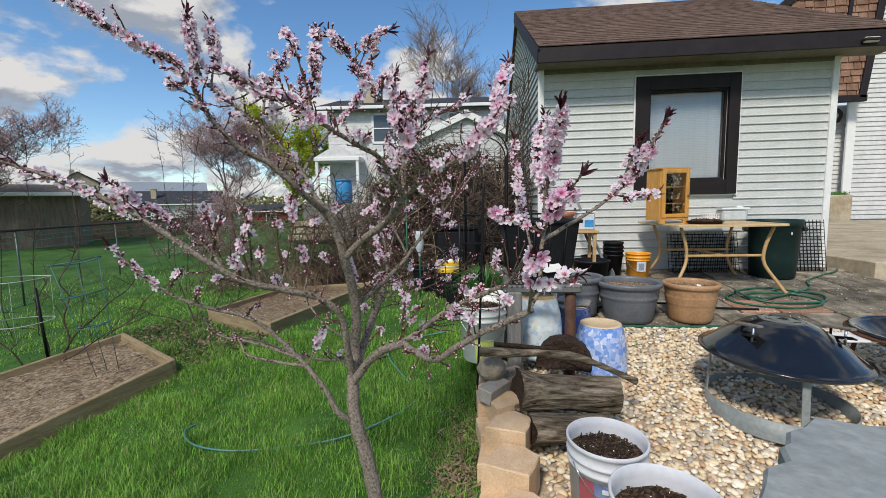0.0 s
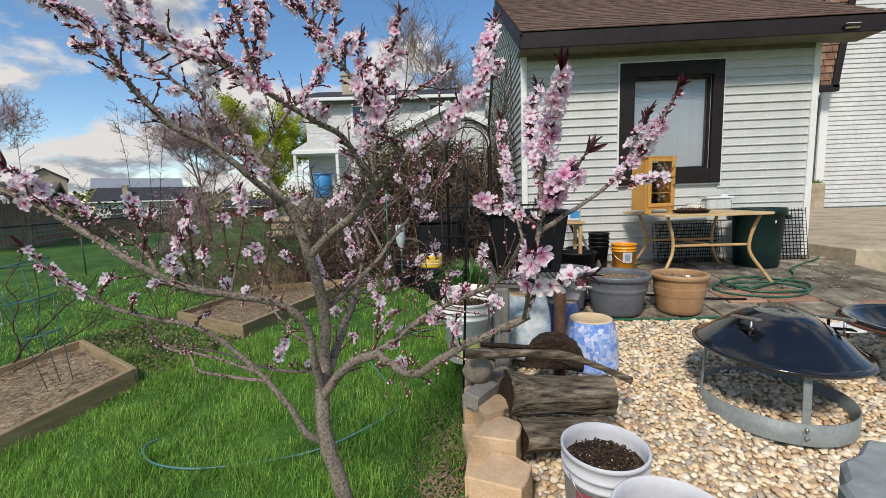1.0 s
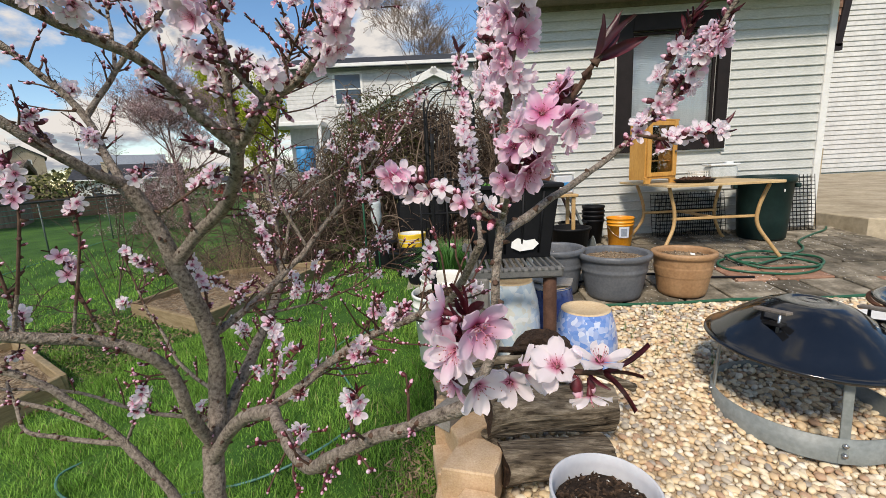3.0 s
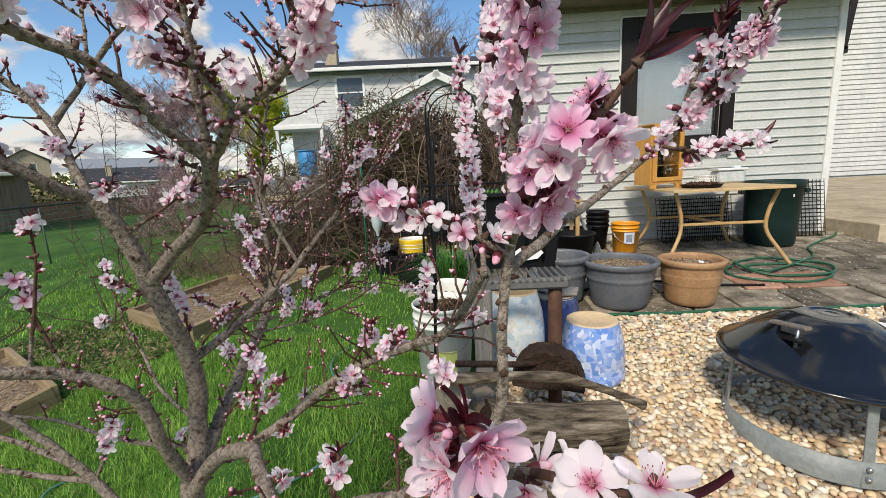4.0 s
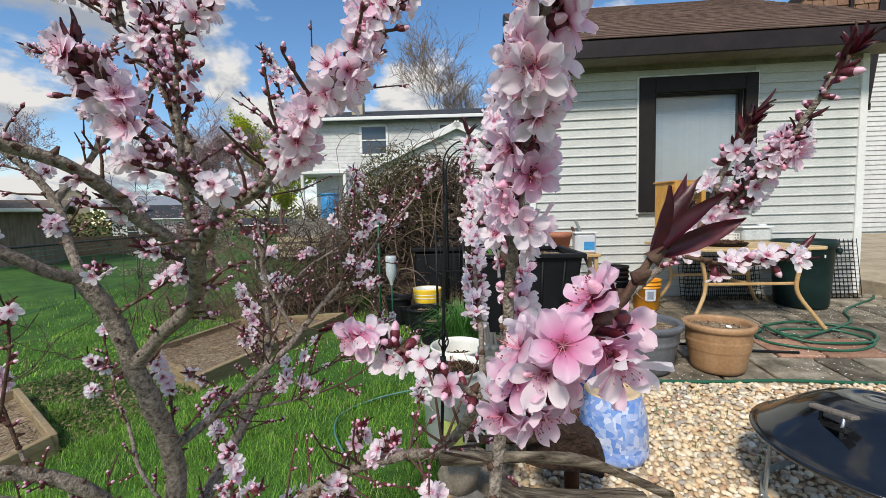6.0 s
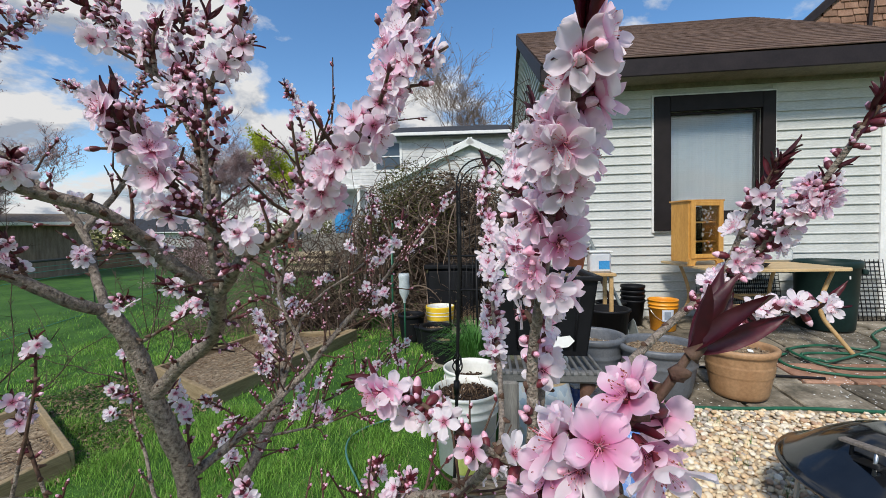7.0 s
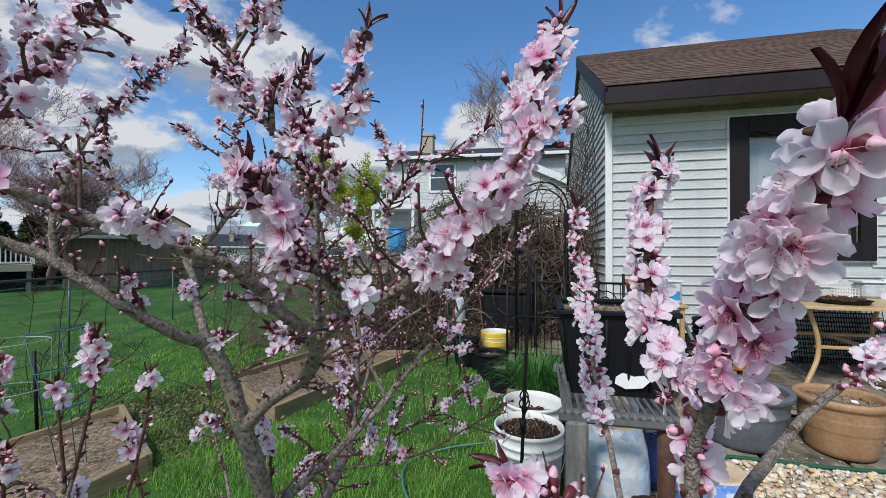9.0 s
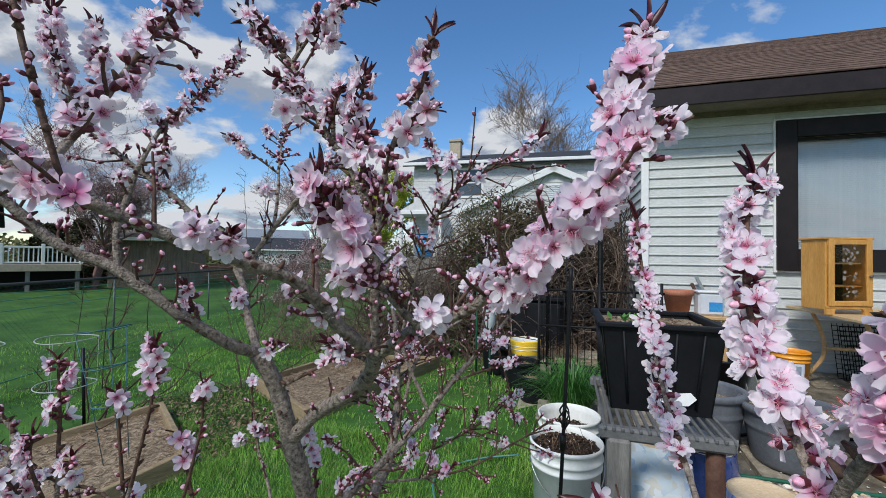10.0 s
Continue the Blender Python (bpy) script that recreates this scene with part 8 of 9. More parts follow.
limb('limbL2b', [(-0.247, 1.1, 1.054), (-0.219, 1.079, 1.071), (-0.191, 1.054, 1.09), (-0.158, 1.028, 1.109), (-0.11, 1.009, 1.127), (-0.063, 0.982, 1.16), (-0.019, 0.962, 1.2), (0.017, 0.961, 1.25), (0.033, 0.988, 1.318), (0.053, 1.032, 1.391)], 0.0085, 0.0027)
limb('limbL2c', [(-0.247, 1.1, 1.055), (-0.248, 1.099, 1.123), (-0.244, 1.099, 1.188), (-0.257, 1.091, 1.246), (-0.282, 1.081, 1.298), (-0.317, 1.076, 1.347), (-0.349, 1.083, 1.398), (-0.383, 1.099, 1.446)], 0.0065, 0.0034)
limb('limbL2d', [(-0.383, 1.1, 1.446), (-0.353, 1.096, 1.476), (-0.318, 1.095, 1.499), (-0.278, 1.095, 1.516)], 0.0031, 0.0017)
limb('limbL2h', [(-0.383, 1.099, 1.446), (-0.401, 1.096, 1.469), (-0.422, 1.093, 1.489), (-0.444, 1.089, 1.509)], 0.0031, 0.0017)
limb('limbL2e', [(-0.162, 1.03, 1.106), (-0.183, 1.005, 1.137), (-0.198, 0.981, 1.171), (-0.21, 0.961, 1.205), (-0.225, 0.948, 1.229), (-0.231, 0.944, 1.249)], 0.0037, 0.002)
limb('limbL2f', [(-0.247, 1.1, 1.054), (-0.238, 1.078, 1.119), (-0.228, 1.061, 1.183), (-0.219, 1.048, 1.247), (-0.202, 1.046, 1.308), (-0.175, 1.052, 1.366), (-0.159, 1.053, 1.428)], 0.0051, 0.002)
limb('limbL2g', [(-0.422, 0.841, 1.241), (-0.424, 0.882, 1.307), (-0.431, 0.921, 1.374), (-0.439, 0.961, 1.439), (-0.448, 1.0, 1.504)], 0.0034, 0.0017)
limb('limbK', [(-0.319, 1.535, 0.821), (-0.378, 1.513, 0.969), (-0.352, 1.481, 1.062), (-0.322, 1.449, 1.152), (-0.282, 1.422, 1.235), (-0.233, 1.399, 1.307), (-0.153, 1.391, 1.352), (-0.068, 1.383, 1.402)], 0.0044, 0.0019)
limb('limbH', [(-0.43, 1.537, 0.669), (-0.375, 1.624, 0.673), (-0.308, 1.701, 0.687), (-0.237, 1.769, 0.725), (-0.165, 1.833, 0.773)], 0.0037, 0.0014)
limb('limbH2', [(-0.433, 1.519, 0.648), (-0.327, 1.544, 0.663), (-0.226, 1.573, 0.692), (-0.133, 1.611, 0.743), (-0.039, 1.65, 0.796)], 0.0034, 0.0014)
limb('limbL3', [(-0.481, 1.263, 0.43), (-0.478, 1.209, 0.551), (-0.482, 1.175, 0.663), (-0.531, 1.127, 0.734), (-0.613, 1.06, 0.778), (-0.708, 0.999, 0.819), (-0.801, 0.967, 0.89), (-0.898, 0.948, 0.968), (-1.004, 0.931, 1.04), (-1.116, 0.911, 1.098), (-1.233, 0.889, 1.145), (-1.35, 0.866, 1.191)], 0.0125, 0.0042)
limb('limbL4', [(-0.468, 1.23, 0.27), (-0.518, 1.202, 0.316), (-0.556, 1.204, 0.39), (-0.611, 1.207, 0.465), (-0.679, 1.208, 0.538), (-0.75, 1.206, 0.606), (-0.825, 1.192, 0.659), (-0.908, 1.161, 0.69), (-0.988, 1.13, 0.728), (-1.062, 1.107, 0.78), (-1.129, 1.092, 0.845), (-1.191, 1.083, 0.916)], 0.0105, 0.0038)
limb('limbL4b', [(-0.624, 1.208, 0.48), (-0.702, 1.208, 0.49), (-0.776, 1.208, 0.501), (-0.84, 1.214, 0.515), (-0.884, 1.243, 0.55), (-0.928, 1.274, 0.594)], 0.006, 0.0028)
limb('limbL4c', [(-0.651, 1.208, 0.509), (-0.726, 1.226, 0.524), (-0.801, 1.243, 0.542), (-0.877, 1.252, 0.554), (-0.949, 1.252, 0.568), (-1.003, 1.254, 0.602), (-1.038, 1.266, 0.66)], 0.0058, 0.0028)
limb('limbL5', [(-0.481, 1.264, 0.43), (-0.54, 1.343, 0.447), (-0.633, 1.367, 0.441), (-0.746, 1.373, 0.462), (-0.875, 1.367, 0.514), (-1.018, 1.326, 0.551)], 0.0068, 0.003)
limb('limbRB', [(0.13, 0.914, 0.929), (0.203, 1.012, 0.957), (0.293, 1.105, 0.995), (0.348, 1.134, 1.031), (0.407, 1.124, 1.085), (0.423, 1.071, 1.14), (0.432, 1.054, 1.163), (0.46, 1.024, 1.235)], 0.0057, 0.0025)
limb('twigRU', [(0.378, 1.129, 1.055), (0.405, 1.118, 1.137), (0.415, 1.105, 1.172), (0.423, 1.092, 1.203)], 0.0034, 0.0016)
limb('twigF', [(0.133, 0.919, 0.95), (0.133, 0.837, 0.989), (0.139, 0.791, 1.022), (0.168, 0.781, 1.05), (0.186, 0.78, 1.076)], 0.0032, 0.0017)
limb('twigLT', [(0.132, 0.918, 0.943), (0.094, 0.902, 0.97), (0.055, 0.921, 0.988), (0.015, 0.929, 1.005)], 0.0033, 0.0016)
limb('twigD', [(0.088, 0.849, 0.768), (0.084, 0.765, 0.83), (0.086, 0.711, 0.889), (0.086, 0.694, 0.921)], 0.0041, 0.0025)
limb('twigD2', [(0.088, 0.785, 0.819), (0.116, 0.741, 0.859), (0.145, 0.715, 0.872), (0.168, 0.697, 0.88)], 0.0033, 0.0016)
limb('twigRT', [(0.352, 1.095, 1.043), (0.404, 1.088, 1.032), (0.459, 1.084, 1.04)], 0.0025, 0.0016)
limb('limbL3b', [(-0.745, 0.983, 0.844), (-0.828, 1.043, 0.9), (-0.877, 1.014, 0.958), (-0.927, 0.985, 1.009), (-0.982, 0.954, 1.053), (-1.033, 0.935, 1.108)], 0.0049, 0.0025)
limb('limbL3c', [(-0.605, 1.067, 0.774), (-0.736, 1.11, 0.789), (-0.819, 1.094, 0.803), (-0.874, 1.082, 0.834)], 0.0033, 0.0016)
limb('limbL6', [(-0.484, 1.317, 0.527), (-0.623, 1.4, 0.563), (-0.716, 1.478, 0.618), (-0.779, 1.518, 0.673), (-0.853, 1.58, 0.754), (-0.898, 1.607, 0.85)], 0.0049, 0.0016)



def sprig(at, d, ln, n, size=0.018, blush=0.3):
    """A short side shoot from at along d; its flowers sit in a run towards the tip."""
    p = Vector(at)
    dd = Vector(d).normalized()
    side = Vector((trng.uniform(-1, 1), trng.uniform(-1, 1), 0.3)) * ln * 0.06
    line = limb("sprig", [p, p + dd * ln * 0.35 + side * 0.7, p + dd * ln * 0.7 + side, p + dd * ln], 0.0030, 0.0016)
    n = max(2, int(n * 0.62))
    run = min(0.7, 0.0085 * n / ln)
    bloom(line, 1.0 - run, 1.0, n, size * 0.97, 0.3, blush, 3, True, 0.1, 0.010, 0.020)
    bud_run(line, 0.3, 1.0, 5 + n // 2)
    return line


# the dressed shoots towards the patio
bloom(SHOOT["stemS"], 0.60, 0.985, 50, 0.0205, 0.08, 0.5, 0, True, 0.25, 0.013)
bloom(SHOOT["stemS"], 0.98, 1.0, 0, leaf_tip=9, tipsize=0.036)
bud_run(SHOOT["stemS"], 0.36, 0.6, 16)
bloom(SHOOT["limbRB"], 0.46, 0.88, 46, 0.0185, 0.35, 0.2, 0, True)
bloom(SHOOT["limbRB"], 0.84, 1.0, 6, 0.014, 0.7, 0.3, 22, True, tipsize=0.026)
bud_run(SHOOT["limbRB"], 0.4, 0.98, 90)
bloom(SHOOT["twigRU"], 0.1, 0.6, 14, 0.0175, 0.5, 0.3, 0, True)
for k in range(64):
    line = SHOOT["twigRU"] if k % 2 else SHOOT["limbRB"]
    i = int(len(line) * trng.uniform(0.55 if k % 2 else 0.78, 0.99))
    t = (line[min(i + 1, len(line) - 1)] - line[i - 1]).normalized()
    o = t.orthogonal().normalized()
    o.rotate(Matrix.Rotation(trng.uniform(0, 6.283), 3, t))
    LEAVES.append((line[i], (t + o * trng.uniform(0.4, 0.9)).normalized(), trng.uniform(0, 6.283), trng.uniform(0.014, 0.026)))
bloom(SHOOT["twigRT"], 0.3, 1.0, 14, 0.0185, 0.35, 0.15, 3, True)
bloom(SHOOT["twigF"], 0.30, 0.80, 22, 0.0205, 0.08, 0.8, 0, True, 0.2, 0.017)
bloom(SHOOT["twigF"], 0.95, 1.0, 0, leaf_tip=6, tipsize=0.044)
bud_run(SHOOT["twigF"], 0.1, 0.5, 10)
bloom(SHOOT["twigLT"], 0.05, 0.8, 12, 0.018, 0.55, 0.25, 0, True)
bloom(SHOOT["twigLT"], 0.75, 1.0, 5, 0.022, 0.1, 0.55, 3, True)
bud_run(SHOOT["twigLT"], 0.0, 1.0, 26)
bloom(SHOOT["twigD"], 0.50, 1.0, 13, 0.021, 0.1, 0.6, 4, True, 0.1, 0.013, 0.030)
bloom(SHOOT["twigD2"], 0.2, 1.0, 9, 0.021, 0.3, 0.2, 3, True)
bloom(SHOOT["colBack"], 0.25, 1.0, 60, 0.0185, 0.2, 0.32, 6, True, 0.15)
bloom(SHOOT["colMid"], 0.22, 1.0, 60, 0.0185, 0.15, 0.3, 7, True, 0.15, 0.012, 0.04)
# limbs towards the lawn
bloom(SHOOT["limbL2b"], 0.52, 0.93, 62, 0.0195, 0.12, 0.4, 0, True, 0.2, 0.015)
bloom(SHOOT["limbL2b"], 0.9, 1.0, 12, 0.019, 0.35, 0.4, 9, True, tipsize=0.032)
bud_run(SHOOT["limbL2b"], 0.2, 0.9, 70)
bloom(SHOOT["limbL2a"], 0.60, 1.0, 46, 0.0195, 0.25, 0.4, 5)
bud_run(SHOOT["limbL2a"], 0.35, 0.7, 26)
bloom(SHOOT["limbL2g"], 0.15, 0.92, 42, 0.0195, 0.15, 0.35, 7)
bloom(SHOOT["limbL2c"], 0.72, 1.0, 20, 0.017, 0.45, 0.3, 4)
bud_run(SHOOT["limbL2c"], 0.3, 1.0, 30)
bloom(SHOOT["limbL2d"], 0.3, 1.0, 22, 0.0185, 0.3, 0.35, 6)
bloom(SHOOT["limbL2e"], 0.45, 1.0, 18, 0.024, 0.15, 0.5, 6, True)
bud_run(SHOOT["limbL2e"], 0.1, 0.6, 20)
bloom(SHOOT["limbL2f"], 0.45, 1.0, 28, 0.0185, 0.25, 0.35, 5)
bud_run(SHOOT["limbL2f"], 0.1, 0.6, 20)
bloom(SHOOT["limbL1a"], 0.60, 1.0, 62, 0.020, 0.3, 0.42, 8)
bud_run(SHOOT["limbL1a"], 0.4, 1.0, 90)
bloom(SHOOT["limbL1b"], 0.86, 1.0, 10, 0.018, 0.5, 0.38, 3)
bud_run(SHOOT["limbL1b"], 0.5, 1.0, 50)
bloom(SHOOT["colL1"], 0.15, 1.0, 44, 0.0195, 0.12, 0.35, 6, False, 0.2, 0.014)
bloom(SHOOT["colL2"], 0.2, 1.0, 38, 0.019, 0.12, 0.35, 6, False, 0.2, 0.014)
bloom(SHOOT["limbP"], 0.62, 1.0, 26, 0.018, 0.4, 0.35, 5)
bud_run(SHOOT["limbP"], 0.5, 1.0, 40)
bloom(SHOOT["limbQ"], 0.75, 1.0, 12, 0.017, 0.4, 0.35, 4)
bud_run(SHOOT["limbQ"], 0.5, 1.0, 24)
bloom(SHOOT["limbL1d"], 0.5, 1.0, 38, 0.018, 0.3, 0.38, 5)
bloom(SHOOT["limbK"], 0.5, 1.0, 36, 0.018, 0.3, 0.38, 6)
bloom(SHOOT["limbM"], 0.7, 1.0, 12, 0.016, 0.4, 0.3, 3)
bloom(SHOOT["limbL2h"], 0.3, 1.0, 20, 0.019, 0.25, 0.35, 4)
bloom(SHOOT["stemR"], 0.82, 1.0, 16, 0.016, 0.4, 0.25, 3)
bud_run(SHOOT["stemR"], 0.6, 1.0, 40)
bloom(SHOOT["limbH"], 0.4, 1.0, 14, 0.016, 0.4, 0.3, 3)
bloom(SHOOT["limbU"], 0.8, 1.0, 10, 0.016, 0.5, 0.3, 3)
bloom(SHOOT["limbL3"], 0.70, 1.0, 52, 0.021, 0.25, 0.45, 4)
bud_run(SHOOT["limbL3"], 0.45, 0.8, 30)
bloom(SHOOT["limbL3b"], 0.55, 1.0, 34, 0.021, 0.25, 0.5, 6)
bud_run(SHOOT["limbL3b"], 0.2, 0.7, 24)
bloom(SHOOT["limbL4"], 0.82, 1.0, 24, 0.019, 0.3, 0.2, 3)
bud_run(SHOOT["limbL4"], 0.5, 0.85, 12)
bud_run(SHOOT["limbL4b"], 0.3, 1.0, 12)
bud_run(SHOOT["limbL4c"], 0.3, 1.0, 10)
# side shoots: place, direction, length, flowers
sprig((-0.622, 1.054, 0.782), (0.15, 0.07, 0.99), 0.273, 15, 0.02, blush=0.45)
sprig((-0.680, 1.015, 0.804), (-0.12, 0.05, 0.99), 0.224, 18, 0.02, blush=0.3)
sprig((-0.670, 1.021, 0.800), (0.16, -0.06, 0.99), 0.104, 9, 0.017, blush=0.3)
sprig((-0.570, 1.095, 0.758), (0.18, 0.05, 0.98), 0.233, 8, 0.018, blush=0.3)
sprig((-0.538, 1.121, 0.740), (-0.28, -0.02, 0.96), 0.166, 11, 0.021, blush=0.5)
sprig((-0.476, 1.318, 0.638), (-0.12, -0.01, 0.99), 0.207, 16, 0.018, blush=0.3)
sprig((-0.624, 1.208, 0.480), (0.45, -0.04, 0.89), 0.146, 14, 0.019, blush=0.25)
sprig((-0.287, 1.181, 0.577), (0.11, -0.01, 0.99), 0.168, 20, 0.019, blush=0.35)
sprig((-0.467, 1.342, 0.492), (0.69, -0.13, 0.71), 0.122, 8, 0.017, blush=0.25)
sprig((-0.168, 1.217, 0.652), (0.93, -0.30, 0.21), 0.075, 8, 0.02, blush=0.65)
sprig((-0.089, 1.215, 0.700), (0.77, -0.18, 0.62), 0.091, 20, 0.019, blush=0.35)
sprig((-0.338, 1.542, 0.661), (0.80, -0.27, 0.54), 0.100, 8, 0.017, blush=0.3)
sprig((-0.067, 0.916, 0.669), (0.25, -0.07, 0.96), 0.082, 7, 0.018, blush=0.2)
sprig((-0.129, 1.220, 0.677), (0.52, -0.09, 0.85), 0.115, 9, 0.018, blush=0.35)
sprig((-0.249, 1.193, 0.595), (0.62, -0.72, 0.32), 0.035, 3, 0.019, blush=0.2)
sprig((-0.527, 1.223, 0.996), (0.74, -0.30, 0.59), 0.064, 7, 0.017, blush=0.3)
sprig((-0.509, 1.245, 0.941), (0.87, -0.06, 0.48), 0.166, 12, 0.017, blush=0.35)
sprig((-0.269, 1.052, 1.094), (-0.58, -0.41, 0.71), 0.043, 13, 0.017, blush=0.25)
sprig((-0.259, 1.116, 1.040), (-0.82, -0.37, 0.44), 0.059, 7, 0.015, blush=0.25)
sprig((-0.564, 1.137, 1.060), (-0.27, -0.21, 0.94), 0.072, 13, 0.018, blush=0.4)
sprig((-0.438, 1.626, 0.885), (0.70, -0.07, 0.71), 0.191, 8, 0.016, blush=0.3)
sprig((-0.438, 1.626, 0.885), (0.53, -0.39, 0.75), 0.076, 5, 0.016, blush=0.3)
sprig((-0.189, 1.815, 1.124), (-0.37, -0.21, 0.91), 0.132, 9, 0.016, blush=0.3)
sprig((-0.173, 1.680, 1.009), (0.64, 0.00, 0.77), 0.283, 14, 0.016, blush=0.3)
sprig((-0.277, 1.585, 0.882), (0.91, -0.13, 0.40), 0.168, 14, 0.017, blush=0.3)
sprig((-0.213, 1.791, 0.740), (0.68, -0.24, 0.69), 0.119, 9, 0.016, blush=0.3)
sprig((-0.825, 1.192, 0.659), (0.76, -0.23, 0.61), 0.080, 4, 0.018, blush=0.1)
sprig((-0.350, 1.656, 0.677), (0.37, -0.21, 0.91), 0.115, 6, 0.016, blush=0.3)
sprig((-0.372, 1.467, 0.759), (-0.23, -0.21, 0.95), 0.103, 7, 0.016, blush=0.3)
sprig((-0.387, 1.656, 0.919), (-0.76, -0.64, -0.12), 0.069, 5, 0.016, blush=0.3)
sprig((-0.244, 1.618, 0.923), (0.54, -0.25, 0.80), 0.098, 7, 0.016, blush=0.3)
sprig((-0.266, 1.743, 0.708), (0.30, -0.49, 0.82), 0.070, 4, 0.015, blush=0.3)
sprig((-0.483, 1.276, 0.793), (-0.77, -0.15, 0.62), 0.114, 7, 0.017, blush=0.3)
sprig((-0.425, 1.573, 0.729), (-0.19, -0.20, 0.96), 0.095, 9, 0.017, blush=0.3)
sprig((-0.474, 1.312, 0.668), (0.68, -0.01, 0.74), 0.154, 13, 0.017, blush=0.3)
sprig((-0.227, 1.634, 0.944), (0.13, 0.03, 0.99), 0.257, 12, 0.017, blush=0.3)
sprig((-0.228, 1.061, 1.183), (-0.15, -0.18, 0.97), 0.127, 12, 0.017, blush=0.35)
sprig((-0.202, 1.046, 1.308), (0.79, -0.08, 0.61), 0.052, 10, 0.02, blush=0.3)
sprig((-0.299, 1.077, 1.322), (0.27, -0.18, 0.94), 0.068, 14, 0.018, blush=0.35)
sprig((-0.346, 1.081, 1.393), (-0.67, -0.64, 0.39), 0.038, 12, 0.018, blush=0.3)
sprig((-0.667, 1.433, 1.372), (-0.68, -0.42, 0.60), 0.135, 14, 0.017, blush=0.35)
sprig((-0.668, 1.149, 1.406), (0.19, -0.18, -0.97), 0.087, 11, 0.017, blush=0.35)
sprig((-0.255, 1.407, 1.281), (-0.18, -0.25, 0.95), 0.143, 14, 0.017, blush=0.35)
sprig((-0.276, 1.083, 1.288), (0.20, -0.10, 0.97), 0.116, 18, 0.018, blush=0.4)
sprig((-0.303, 1.435, 1.195), (-0.52, -0.42, 0.74), 0.102, 9, 0.015, blush=0.3)
sprig((-0.185, 1.670, 0.994), (0.17, -0.25, 0.95), 0.120, 12, 0.016, blush=0.3)
sprig((-0.191, 1.665, 0.987), (0.26, -0.07, -0.96), 0.211, 16, 0.016, blush=0.3)
sprig((-0.338, 1.511, 0.796), (-0.41, -0.32, 0.85), 0.151, 9, 0.016, blush=0.3)
sprig((-0.436, 1.505, 0.633), (-0.55, -0.34, 0.76), 0.173, 9, 0.016, blush=0.3)
sprig((-0.745, 0.983, 0.844), (-0.18, -0.10, 0.98), 0.189, 12, 0.018, blush=0.35)
sprig((-0.782, 0.972, 0.874), (0.37, -0.12, 0.92), 0.139, 8, 0.017, blush=0.3)
sprig((-0.680, 1.015, 0.804), (-0.09, -0.17, 0.98), 0.135, 10, 0.018, blush=0.35)
sprig((-0.708, 0.999, 0.819), (-0.09, -0.37, 0.92), 0.078, 8, 0.018, blush=0.3)
sprig((-1.034, 1.115, 0.757), (0.67, -0.24, 0.70), 0.109, 9, 0.018, blush=0.25)
sprig((-0.965, 1.139, 0.715), (0.58, -0.43, 0.69), 0.074, 6, 0.017, blush=0.2)
sprig((-0.613, 1.060, 0.778), (-0.01, -0.08, 1.00), 0.204, 7, 0.017, blush=0.3)
sprig((-0.301, 1.176, 0.570), (0.56, -0.12, 0.82), 0.157, 12, 0.018, blush=0.3)
sprig((-0.769, 0.938, 1.352), (-0.65, -0.72, -0.23), 0.051, 9, 0.018, blush=0.3)
sprig((-0.744, 0.960, 1.276), (-0.34, -0.80, 0.49), 0.041, 8, 0.018, blush=0.3)
sprig((-0.407, 0.851, 1.231), (-0.27, -0.07, 0.96), 0.195, 14, 0.018, blush=0.35)
sprig((-0.329, 0.942, 1.177), (0.64, -0.60, 0.48), 0.045, 6, 0.017, blush=0.3)
sprig((-0.276, 1.083, 1.288), (0.59, -0.47, 0.66), 0.060, 11, 0.017, blush=0.35)


